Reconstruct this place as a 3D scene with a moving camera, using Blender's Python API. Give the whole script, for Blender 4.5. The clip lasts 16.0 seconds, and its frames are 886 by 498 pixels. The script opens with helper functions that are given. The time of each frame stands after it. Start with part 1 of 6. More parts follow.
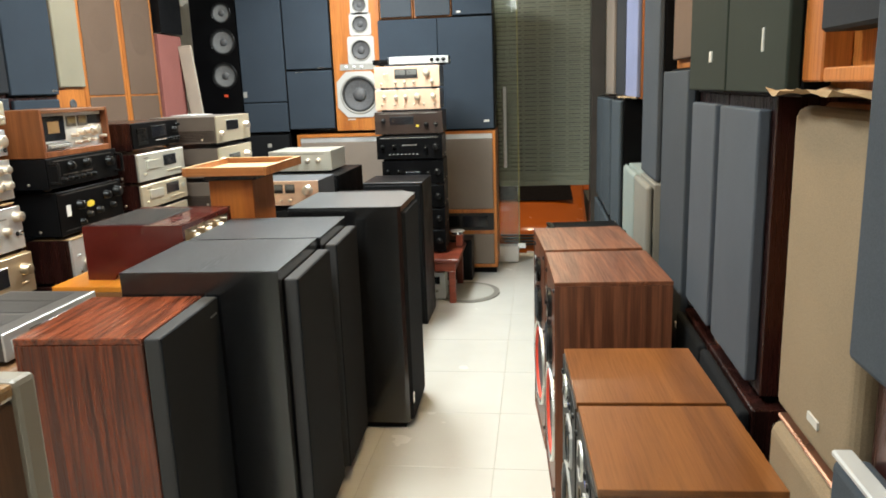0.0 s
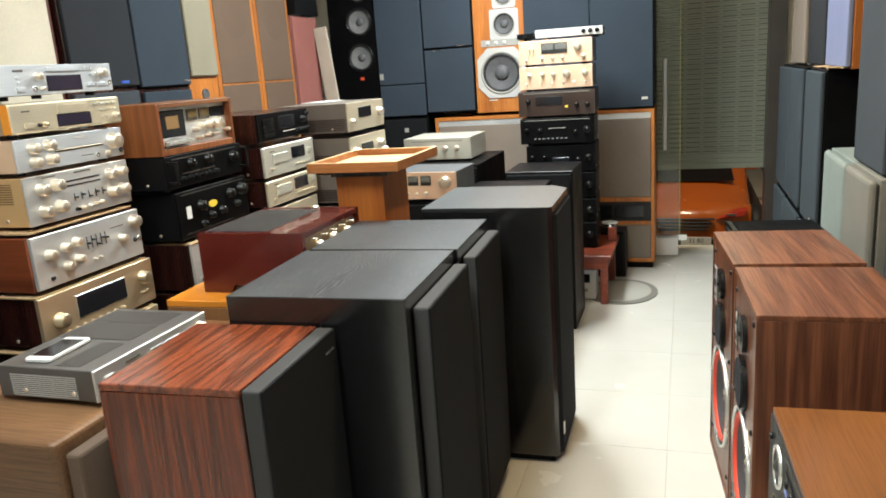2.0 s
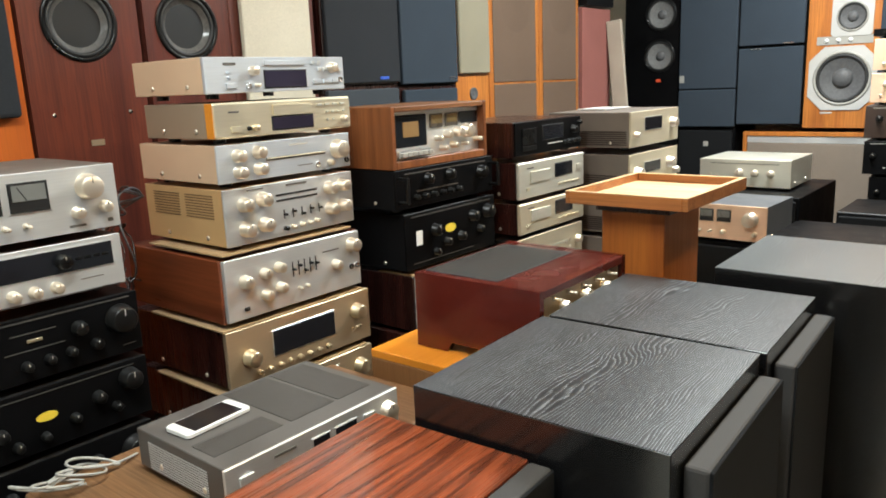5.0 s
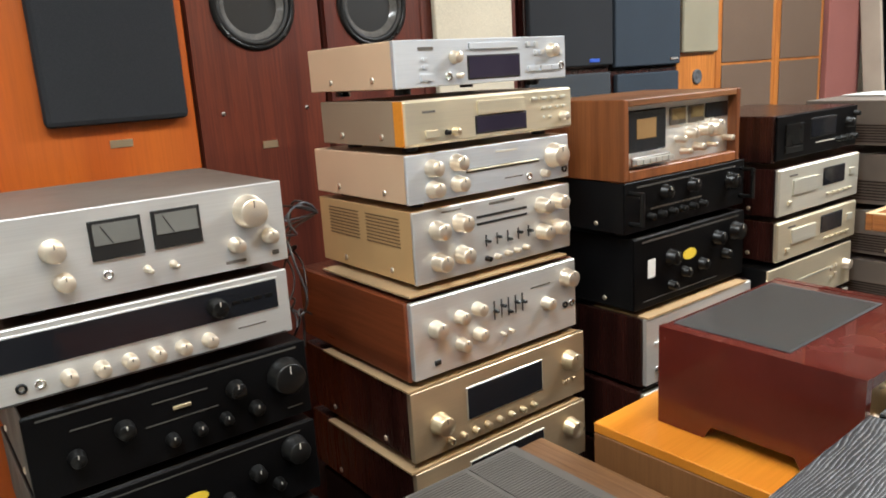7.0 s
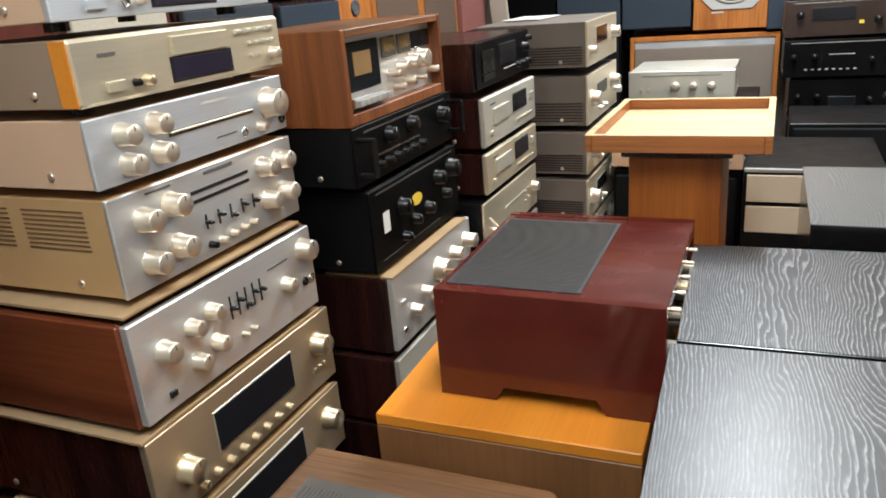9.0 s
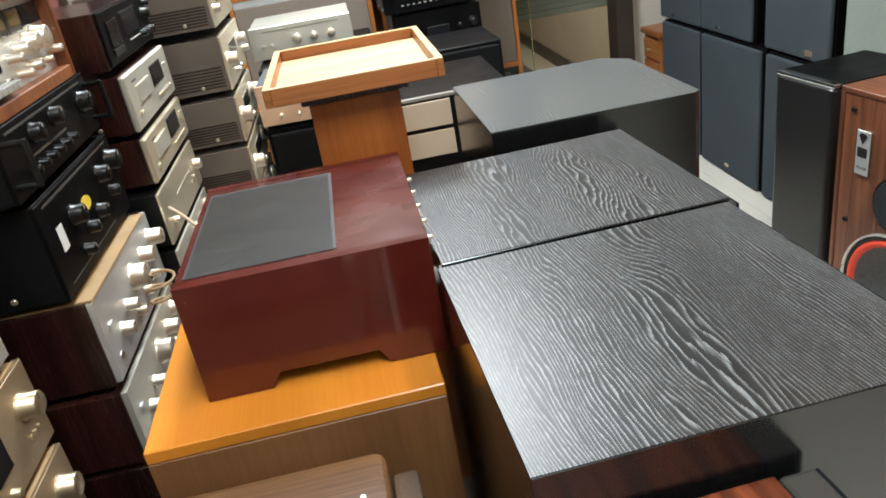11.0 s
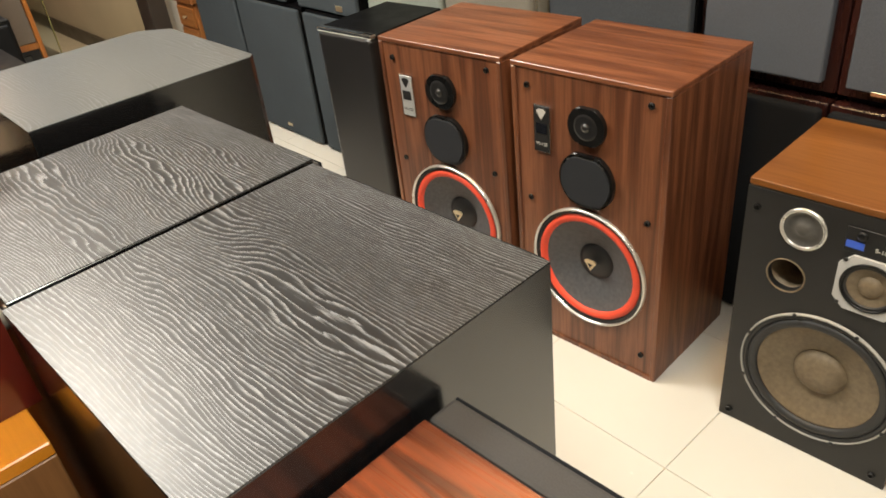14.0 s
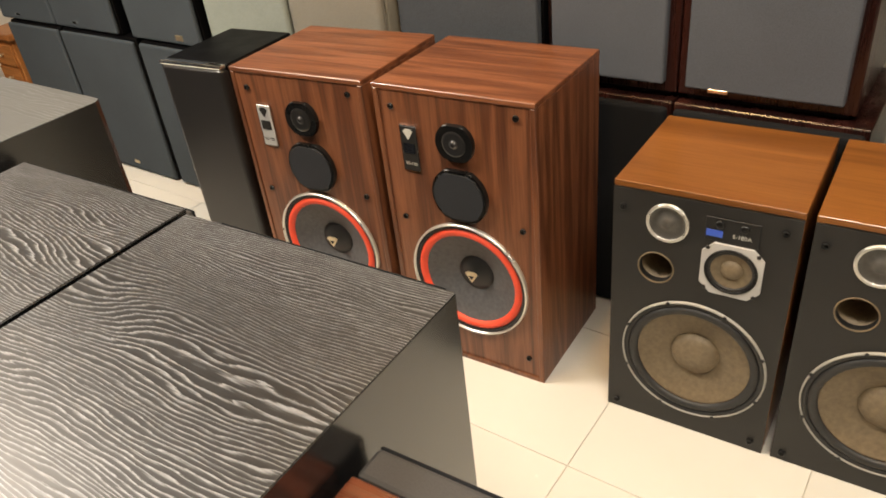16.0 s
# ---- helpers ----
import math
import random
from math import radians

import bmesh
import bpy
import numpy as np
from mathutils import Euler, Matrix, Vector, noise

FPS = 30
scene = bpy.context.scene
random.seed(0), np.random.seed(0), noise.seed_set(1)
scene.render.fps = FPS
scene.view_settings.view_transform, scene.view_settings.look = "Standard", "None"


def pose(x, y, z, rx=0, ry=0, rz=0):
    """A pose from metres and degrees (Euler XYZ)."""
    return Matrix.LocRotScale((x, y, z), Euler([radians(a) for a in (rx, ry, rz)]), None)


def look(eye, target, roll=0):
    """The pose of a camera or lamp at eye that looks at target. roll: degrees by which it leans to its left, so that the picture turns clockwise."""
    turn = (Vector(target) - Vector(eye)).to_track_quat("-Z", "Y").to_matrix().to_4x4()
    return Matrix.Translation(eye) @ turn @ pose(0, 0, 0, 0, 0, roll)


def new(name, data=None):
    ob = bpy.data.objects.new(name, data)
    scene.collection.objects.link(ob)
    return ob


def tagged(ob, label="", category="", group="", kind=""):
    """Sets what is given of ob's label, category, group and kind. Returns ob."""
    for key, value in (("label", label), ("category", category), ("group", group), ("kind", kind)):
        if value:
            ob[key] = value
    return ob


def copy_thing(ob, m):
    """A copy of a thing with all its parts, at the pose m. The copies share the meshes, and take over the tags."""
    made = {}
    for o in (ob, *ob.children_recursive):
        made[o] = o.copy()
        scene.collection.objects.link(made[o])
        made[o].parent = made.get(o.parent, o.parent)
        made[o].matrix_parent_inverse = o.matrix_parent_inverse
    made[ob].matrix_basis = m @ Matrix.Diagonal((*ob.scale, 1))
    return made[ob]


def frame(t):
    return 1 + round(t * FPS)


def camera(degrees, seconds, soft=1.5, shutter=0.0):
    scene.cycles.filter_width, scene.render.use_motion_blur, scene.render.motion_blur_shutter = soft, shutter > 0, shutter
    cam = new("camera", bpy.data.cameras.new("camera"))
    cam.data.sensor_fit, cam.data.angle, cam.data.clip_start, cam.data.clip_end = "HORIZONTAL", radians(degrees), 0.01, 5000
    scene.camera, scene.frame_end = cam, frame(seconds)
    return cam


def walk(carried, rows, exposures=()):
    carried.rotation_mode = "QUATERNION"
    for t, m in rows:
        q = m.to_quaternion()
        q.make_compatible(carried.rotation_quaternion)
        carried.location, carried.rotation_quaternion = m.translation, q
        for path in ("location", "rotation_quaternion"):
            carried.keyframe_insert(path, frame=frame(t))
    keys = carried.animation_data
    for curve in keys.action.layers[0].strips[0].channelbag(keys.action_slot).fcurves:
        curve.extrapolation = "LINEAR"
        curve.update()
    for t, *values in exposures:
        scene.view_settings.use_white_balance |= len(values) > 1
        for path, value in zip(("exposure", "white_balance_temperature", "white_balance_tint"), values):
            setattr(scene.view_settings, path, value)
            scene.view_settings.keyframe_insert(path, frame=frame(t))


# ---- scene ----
cam = camera(61.5, 16.0, soft=1.8)
PATH = [
    (0, (0.563, 0.089, 1.459), (0.309, 2.026, 1.033), -2.0),
    (0.5, (0.543, 0.109, 1.458), (0.188, 2.029, 1.024), -2.5),
    (1, (0.477, 0.246, 1.454), (0.057, 2.147, 0.996), -3.5),
    (1.5, (0.428, 0.388, 1.463), (-0.069, 2.268, 0.996), -4.6),
    (2, (0.441, 0.534, 1.475), (-0.175, 2.379, 1.006), -4.0),
    (2.5, (0.443, 0.622, 1.473), (-0.239, 2.445, 1.013), -3.2),
    (3, (0.395, 0.73, 1.487), (-0.312, 2.554, 1.069), -4.0),
    (3.5, (0.34, 0.813, 1.491), (-0.455, 2.61, 1.117), -4.4),
    (4, (0.282, 0.933, 1.491), (-0.724, 2.622, 1.125), -4.9),
    (4.5, (0.261, 1.071, 1.493), (-0.851, 2.688, 1.11), -3.3),
    (5, (0.204, 1.148, 1.485), (-1.055, 2.64, 1.051), -2.4),
    (5.2, (0.17, 1.177, 1.477), (-1.15, 2.612, 1.028), -2.8),
    (7.3, (-0.272, 1.431, 1.514), (-1.835, 2.592, 1.057), -3.5),
    (7.5, (-0.305, 1.453, 1.518), (-1.85, 2.637, 1.058), -3.6),
    (8, (-0.419, 1.477, 1.516), (-1.779, 2.864, 1.037), -4.2),
    (8.5, (-0.503, 1.48, 1.516), (-1.556, 3.093, 0.979), -4.9),
    (9, (-0.548, 1.491, 1.489), (-1.344, 3.2, 0.82), -4.8),
    (9.2, (-0.562, 1.505, 1.483), (-1.271, 3.228, 0.758), -4.8),
    (11.3, (-0.743, 1.546, 1.462), (-0.494, 3.318, 0.568), -9.2),
    (11.5, (-0.727, 1.567, 1.463), (-0.415, 3.314, 0.541), -8.3),
    (12, (-0.682, 1.616, 1.453), (-0.182, 3.295, 0.487), -7.0),
    (12.5, (-0.702, 1.621, 1.459), (-0.061, 3.238, 0.472), -7.5),
    (13, (-0.755, 1.611, 1.468), (0.021, 3.157, 0.463), -9.1),
    (13.5, (-0.776, 1.594, 1.461), (0.169, 3.002, 0.4), -9.0),
    (14, (-0.726, 1.601, 1.45), (0.336, 2.915, 0.378), -6.9),
    (14.5, (-0.696, 1.627, 1.442), (0.426, 2.884, 0.365), -6.1),
    (15, (-0.731, 1.653, 1.468), (0.434, 2.864, 0.382), -6.4),
    (15.5, (-0.741, 1.634, 1.48), (0.485, 2.799, 0.411), -5.7),
    (16, (-0.73, 1.653, 1.473), (0.583, 2.702, 0.388), -6.8),
]
walk(cam, [(t, look(eye, target, roll)) for t, eye, target, roll in PATH],
     ((0, 0.18, 6100, 5), (2.5, 0.16, 6050, 4), (5, 0.03, 6150, 5), (7.5, -0.06, 6150, 10), (9, -0.22, 5950, 9), (11.5, -0.04, 5900, 6), (12.5, 0.0, 6700, 10), (13.5, 0.03, 7050, 11), (14.5, 0.13, 7400, 12), (16, 0.12, 7800, 15)))

# ---- world and lights ----
world = bpy.data.worlds.new("night")
scene.world = world
world.use_nodes = True
world.node_tree.nodes["Background"].inputs[0].default_value = (0.8, 0.7, 0.6, 1)
world.node_tree.nodes["Background"].inputs[1].default_value = 0.05


def area_lamp(name, loc, sx, sy, watts, color):
    d = bpy.data.lights.new(name, "AREA")
    d.shape, d.size, d.size_y, d.energy, d.color = "RECTANGLE", sx, sy, watts, color
    ob = new(name, d)
    ob.matrix_world = Matrix.Translation(loc)
    return ob


area_lamp("ceiling_tube", (-0.55, 4.35, 2.80), 0.35, 1.25, 105, (0.97, 1.0, 0.99))
area_lamp("ceiling_tube", (-0.45, 1.35, 2.80), 0.35, 1.25, 60, (0.98, 1.0, 0.97))
area_lamp("ceiling_tube", (0.30, -1.2, 2.80), 0.35, 1.25, 18, (0.98, 1.0, 0.97))
area_lamp("warm_downlight", (0.35, 2.55, 2.80), 0.14, 0.14, 26, (1.0, 0.70, 0.36))
area_lamp("warm_downlight", (-0.45, 4.55, 2.80), 0.14, 0.14, 12, (1.0, 0.66, 0.36))
street = bpy.data.lights.new("street_lamp_light", "POINT")
street.energy, street.color, street.shadow_soft_size = 330, (1.0, 0.80, 0.55), 0.3
new("street_lamp_light", street).location = (0.6, 8.7, 3.1)

# ---- materials ----


def nodes_of(name):
    m = bpy.data.materials.new(name)
    m.use_nodes = True
    t = m.node_tree
    return m, t, t.nodes["Principled BSDF"]


def add(t, kind, **kw):
    n = t.nodes.new(kind)
    for k, v in kw.items():
        if k == "op":
            n.operation = v
        elif k == "blend":
            n.data_type, n.blend_type = "RGBA", v
    return n


def coords(t, scale, shift=True):
    tc = add(t, "ShaderNodeTexCoord")
    mp = add(t, "ShaderNodeMapping")
    mp.inputs["Scale"].default_value = scale
    if shift:
        oi = add(t, "ShaderNodeObjectInfo")
        mu = add(t, "ShaderNodeMath", op="MULTIPLY")
        mu.inputs[1].default_value = 37.0
        va = add(t, "ShaderNodeVectorMath", op="ADD")
        t.links.new(oi.outputs["Random"], mu.inputs[0])
        t.links.new(tc.outputs["Object"], va.inputs[0])
        t.links.new(mu.outputs[0], va.inputs[1])
        t.links.new(va.outputs[0], mp.inputs["Vector"])
    else:
        t.links.new(tc.outputs["Object"], mp.inputs["Vector"])
    return mp.outputs[0]


def noise_tex(t, vec, scale, detail=3.0, rough=0.55, dist=0.0):
    n = add(t, "ShaderNodeTexNoise")
    n.inputs["Scale"].default_value = scale
    n.inputs["Detail"].default_value = detail
    n.inputs["Roughness"].default_value = rough
    n.inputs["Distortion"].default_value = dist
    t.links.new(vec, n.inputs["Vector"])
    return n.outputs["Fac"]


def ramp(t, fac, stops):
    r = add(t, "ShaderNodeValToRGB")
    e = r.color_ramp.elements
    while len(e) < len(stops):
        e.new(0.5)
    for el, (p, c) in zip(e, stops):
        el.position, el.color = p, (*c, 1)
    t.links.new(fac, r.inputs[0])
    return r.outputs[0]


def math_node(t, op, a, b):
    n = add(t, "ShaderNodeMath", op=op)
    for i, v in enumerate((a, b)):
        if isinstance(v, (int, float)):
            n.inputs[i].default_value = v
        else:
            t.links.new(v, n.inputs[i])
    return n.outputs[0]


def mix(t, fac, a, b, blend="MIX"):
    n = add(t, "ShaderNodeMix", blend=blend)
    for sock, v in ((n.inputs[0], fac), (n.inputs[6], a), (n.inputs[7], b)):
        if isinstance(v, (int, float)):
            sock.default_value = v
        elif isinstance(v, tuple):
            sock.default_value = (*v, 1)
        else:
            t.links.new(v, sock)
    return n.outputs[2]


def bump(t, p, height, strength, dist=0.002):
    b = add(t, "ShaderNodeBump")
    b.inputs["Strength"].default_value = strength
    b.inputs["Distance"].default_value = dist
    t.links.new(height, b.inputs["Height"])
    t.links.new(b.outputs[0], p.inputs["Normal"])


def wood(name, dark, light, lines=9.0, axis=2, scale=3.2, rough=0.35, sharp=False, stretch=0.10, relief=0.15, coat=0.0, pores=0.6):
    """Veneer whose figure follows the contours of a field drawn out along the grain."""
    m, t, p = nodes_of(name)
    s = [scale] * 3
    s[axis] = scale * stretch
    field = noise_tex(t, coords(t, s), 1.0, 2.0, 0.45, 0.25)
    wave = math_node(t, "SINE", math_node(t, "MULTIPLY", field, lines * 6.283), 0.0)
    wave = math_node(t, "MULTIPLY_ADD", wave, 0.5)
    wave.node.inputs[2].default_value = 0.5
    f = [190.0] * 3
    f[axis] = 6.0
    fibre = noise_tex(t, coords(t, f), 1.0, 3.0, 0.65)
    mid = tuple((a + b) / 2 for a, b in zip(dark, light))
    if sharp:
        figure = ramp(t, wave, ((0.45, dark), (0.78, mid), (0.97, light)))
    else:
        figure = ramp(t, wave, ((0.0, dark), (0.45, mid), (1.0, light)))
    broad = noise_tex(t, coords(t, [v * 0.9 for v in s]), 1.0, 1.0)
    tone = ramp(t, broad, ((0.3, tuple(v * 0.72 for v in mid)), (0.7, tuple(min(1, v * 1.25) for v in mid))))
    col = mix(t, 0.45 if not sharp else 0.06, figure, tone)
    fibrous = ramp(t, fibre, ((0.34, (0.42, 0.40, 0.38)), (0.60, (1, 1, 1))))
    col = mix(t, pores, col, fibrous, "MULTIPLY")
    t.links.new(col, p.inputs["Base Color"])
    r = ramp(t, fibre, ((0.2, (rough + 0.15,) * 3), (0.8, (rough - 0.05,) * 3)))
    t.links.new(r, p.inputs["Roughness"])
    p.inputs["Coat Weight"].default_value = coat
    p.inputs["Coat Roughness"].default_value = 0.15
    bump(t, p, wave if sharp else fibre, relief, 0.001)
    return m


def ash(name, dark, light, axis, cross, count, sway, rough, relief=0.25, coat=0.0, feather=0.42, spec=0.3, sheen=0.40, vary=0.14, coat_ior=1.5):
    """Open-grained ash: growth rings sliced along one axis, each a feathered pale band with a crisp far edge."""
    m, t, p = nodes_of(name)
    sep = add(t, "ShaderNodeSeparateXYZ")
    t.links.new(coords(t, (1, 1, 1)), sep.inputs[0])

    def drawn(across, along, detail, rough_, dist=0.0):
        s = [across] * 3
        s[axis] = along
        return noise_tex(t, coords(t, s), 1.0, detail, rough_, dist)

    slow = drawn(4.6, 1.7, 1.5, 0.4, 0.15)
    wander = drawn(17.0, 4.5, 2.0, 0.5)
    quick = drawn(70.0, 16.0, 1.0, 0.5)
    other = 3 - axis - cross
    ph = math_node(t, "MULTIPLY", math_node(t, "ADD", sep.outputs[cross], sep.outputs[other]), count)
    for field, weight in ((slow, sway), (wander, 5.5), (quick, 0.9)):
        ph = math_node(t, "ADD", ph, math_node(t, "MULTIPLY", field, weight))
    ring = math_node(t, "FRACT", ph, 0.0)
    pores = drawn(520.0, 34.0, 2.0, 0.6)
    fleck = drawn(150.0, 14.0, 2.0, 0.55)
    ring = math_node(t, "ADD", ring, math_node(t, "MULTIPLY", math_node(t, "SUBTRACT", pores, 0.5), feather * 1.2))
    ring = math_node(t, "ADD", ring, math_node(t, "MULTIPLY", math_node(t, "SUBTRACT", fleck, 0.5), feather))
    level = ramp(t, ring, ((0.02, (0.1,) * 3), (0.09, (1, 1, 1)), (0.26, (0.42,) * 3), (0.46, (0.05,) * 3), (0.98, (0,) * 3)))
    broad = drawn(7.0, 2.0, 2.0, 0.5)
    level = math_node(t, "MULTIPLY", level, ramp(t, broad, ((0.3, (0.55,) * 3), (0.66, (1, 1, 1)))))
    t.links.new(mix(t, level, dark, light), p.inputs["Base Color"])
    t.links.new(ramp(t, level, ((0.1, (rough,) * 3), (0.9, (rough + vary,) * 3))), p.inputs["Roughness"])
    p.inputs["Specular IOR Level"].default_value = spec
    p.inputs["Coat Weight"].default_value = coat
    p.inputs["Coat Roughness"].default_value = sheen
    p.inputs["Coat IOR"].default_value = coat_ior
    bump(t, p, level, relief, 0.0006)
    return m


def cloth(name, color, rough=0.95, vary=0.22, weave=420.0):
    m, t, p = nodes_of(name)
    fine = noise_tex(t, coords(t, (weave,) * 3), 1.0, 1.0)
    big = noise_tex(t, coords(t, (2.6,) * 3), 1.0, 3.0)
    lo, hi = tuple(v * (1 - vary) for v in color), tuple(v * (1 + vary) for v in color)
    a = ramp(t, fine, ((0.3, lo), (0.7, hi)))
    b = ramp(t, big, ((0.25, tuple(v * 0.8 for v in color)), (0.75, tuple(v * 1.2 for v in color))))
    t.links.new(mix(t, 0.5, a, b), p.inputs["Base Color"])
    p.inputs["Roughness"].default_value = rough
    p.inputs["Specular IOR Level"].default_value = 0.2
    bump(t, p, fine, 0.35, 0.0008)
    return m


def metal(name, color, rough=0.36, metallic=0.75, axis=0):
    """Brushed or satin metal with streaks along one axis and faint handling marks."""
    m, t, p = nodes_of(name)
    s = [420.0] * 3
    s[axis] = 9.0
    streak = noise_tex(t, coords(t, s), 1.0, 2.0)
    smear = noise_tex(t, coords(t, (9.0,) * 3), 1.0, 3.0)
    a = ramp(t, streak, ((0.3, tuple(v * 0.955 for v in color)), (0.7, tuple(min(1.0, v * 1.02) for v in color))))
    t.links.new(a, p.inputs["Base Color"])
    t.links.new(ramp(t, smear, ((0.3, (rough - 0.06,) * 3), (0.7, (rough + 0.1,) * 3))), p.inputs["Roughness"])
    p.inputs["Metallic"].default_value = metallic
    bump(t, p, streak, 0.025, 0.0003)
    return m


def paint(name, color, rough=0.5, vary=0.12, scale=6.0, grain=0.08, metallic=0.0, spec=0.5, coat=0.0):
    m, t, p = nodes_of(name)
    big = noise_tex(t, coords(t, (scale,) * 3), 1.0, 4.0)
    fine = noise_tex(t, coords(t, (260.0,) * 3), 1.0, 2.0)
    t.links.new(ramp(t, big, ((0.25, tuple(v * (1 - vary) for v in color)), (0.75, tuple(min(1.0, v * (1 + vary)) for v in color)))), p.inputs["Base Color"])
    t.links.new(ramp(t, big, ((0.3, (max(0.03, rough - 0.07),) * 3), (0.7, (min(1, rough + 0.08),) * 3))), p.inputs["Roughness"])
    p.inputs["Metallic"].default_value = metallic
    p.inputs["Specular IOR Level"].default_value = spec
    p.inputs["Coat Weight"].default_value = coat
    bump(t, p, fine, grain, 0.0005)
    return m


def cone_paper(name, color, rough=0.6, rings=0.0):
    m, t, p = nodes_of(name)
    fine = noise_tex(t, coords(t, (90.0,) * 3), 1.0, 3.0)
    t.links.new(ramp(t, fine, ((0.3, tuple(v * 0.8 for v in color)), (0.7, tuple(v * 1.15 for v in color)))), p.inputs["Base Color"])
    p.inputs["Roughness"].default_value = rough
    bump(t, p, fine, 0.25, 0.0006)
    return m


def glowing(name, color, strength):
    m, t, p = nodes_of(name)
    p.inputs["Base Color"].default_value = (*color, 1)
    p.inputs["Emission Color"].default_value = (*color, 1)
    p.inputs["Emission Strength"].default_value = strength
    return m


def glass(name, color, rough=0.02):
    m, t, p = nodes_of(name)
    p.inputs["Base Color"].default_value = (*color, 1)
    p.inputs["Roughness"].default_value = rough
    p.inputs["Transmission Weight"].default_value = 1.0
    p.inputs["IOR"].default_value = 1.45
    smear = noise_tex(t, coords(t, (7.0,) * 3), 1.0, 3.0)
    t.links.new(ramp(t, smear, ((0.35, (rough,) * 3), (0.8, (rough + 0.05,) * 3))), p.inputs["Roughness"])
    return m


M_ROSE = wood("rosewood_veneer", (0.030, 0.007, 0.003), (0.27, 0.052, 0.012), 6.0, 2, 26, 0.24, stretch=0.03, coat=0.25, pores=0.75)
M_WALNUT = wood("walnut_veneer", (0.075, 0.022, 0.010), (0.265, 0.097, 0.044), 5.0, 2, 13, 0.36, stretch=0.05, coat=0.1, pores=0.6)
M_WALNUT_TOP = wood("walnut_top", (0.095, 0.029, 0.013), (0.285, 0.104, 0.047), 4.5, 0, 13, 0.34, stretch=0.05, coat=0.15, pores=0.6)
M_TEAK = wood("teak_veneer", (0.155, 0.052, 0.012), (0.28, 0.105, 0.026), 3.0, 0, 9, 0.3, stretch=0.06, coat=0.25, pores=0.35)
M_ORANGE = wood("orange_wood", (0.34, 0.1, 0.018), (0.58, 0.21, 0.04), 2.5, 2, 9, 0.34, stretch=0.04, coat=0.2)
M_REDORANGE = wood("red_orange_wood", (0.40, 0.075, 0.010), (0.60, 0.145, 0.018), 1.5, 2, 6, 0.3, stretch=0.06, coat=0.25, pores=0.2)
M_HONEY = wood("honey_wood", (0.62, 0.21, 0.018), (0.78, 0.31, 0.032), 1.5, 0, 5, 0.32, stretch=0.06, coat=0.2, pores=0.12)
M_MAHOG = paint("polished_mahogany", (0.092, 0.013, 0.0085), 0.20, 0.22, 7.0, 0.02, coat=0.6)
M_DARKWOOD = wood("dark_rosewood", (0.008, 0.003, 0.0025), (0.045, 0.012, 0.009), 3, 2, 10, 0.24, stretch=0.04, coat=0.4)
M_TOWERWOOD = wood("mahogany_tower", (0.06, 0.013, 0.009), (0.165, 0.038, 0.02), 2.5, 2, 10, 0.3, stretch=0.03, coat=0.3)
M_PINE = wood("raw_plywood", (0.62, 0.4, 0.19), (0.8, 0.58, 0.32), 2.5, 0, 8, 0.55, stretch=0.06)
M_TRAYWOOD = wood("tray_wood", (0.28, 0.09, 0.024), (0.48, 0.185, 0.05), 2.5, 0, 9, 0.4, stretch=0.06, coat=0.15)
M_PEDESTAL = wood("pedestal_wood", (0.34, 0.085, 0.013), (0.52, 0.16, 0.026), 2.0, 2, 8, 0.4, stretch=0.05, pores=0.3)
# Ceiling sheen on the open grain is put into its pale ring colour.
M_ASH_SHEEN = ash("black_ash_sheened", (0.0035, 0.004, 0.0052), (0.285, 0.302, 0.322), 0, 1, 185.0, 36.0, 0.36, 0.15, 0.36, 0.62)
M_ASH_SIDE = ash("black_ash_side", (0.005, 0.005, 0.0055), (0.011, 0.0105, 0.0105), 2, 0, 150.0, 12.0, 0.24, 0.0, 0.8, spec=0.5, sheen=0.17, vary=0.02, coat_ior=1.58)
# Reflected haze over the tall speaker's top is put into this grey.
M_ASH_HAZE = ash("hazed_ash_top", (0.06, 0.066, 0.069), (0.22, 0.234, 0.24), 0, 1, 165.0, 28.0, 0.32, 0.05, 0.45, 0.5)
M_SHEEN = paint("black_vinyl", (0.015, 0.0145, 0.015), 0.33, 0.25, 5.0, 0.2)
M_BLACK = paint("black_lacquer", (0.003, 0.003, 0.0034), 0.42, 0.2, 8.0, 0.15, spec=0.1)
M_BLACKCASE = paint("black_steel_case", (0.005, 0.005, 0.0055), 0.42, 0.2, 8.0, 0.25, spec=0.22)
M_BROWNCASE = paint("dark_brown_case", (0.03, 0.017, 0.012), 0.40, 0.2, 8.0, 0.2)
M_GREYCASE = paint("grey_brown_case", (0.16, 0.135, 0.115), 0.45, 0.12, 8.0, 0.2)
M_SLATECASE = paint("slate_grey_case", (0.10, 0.105, 0.115), 0.42, 0.12, 8.0, 0.2)
M_TANCASE = paint("tan_steel_case", (0.56, 0.36, 0.165), 0.42, 0.08, 5.0, 0.15)
M_PINKCASE = paint("beige_steel_case", (0.66, 0.46, 0.30), 0.42, 0.06, 5.0, 0.12)
M_TAUPECASE = paint("taupe_steel_case", (0.30, 0.23, 0.16), 0.42, 0.08, 5.0, 0.15)
M_SILVER = metal("brushed_silver", (0.74, 0.75, 0.745), 0.40, 0.7)
M_SILVER2 = metal("satin_silver_blue", (0.66, 0.70, 0.75), 0.42, 0.65)
M_CHAMP = metal("champagne_face", (0.80, 0.72, 0.54), 0.38)
M_CHAMP2 = metal("pale_champagne", (0.78, 0.76, 0.66), 0.40)
M_GOLD = metal("bronze_gold_face", (0.60, 0.475, 0.315), 0.36)
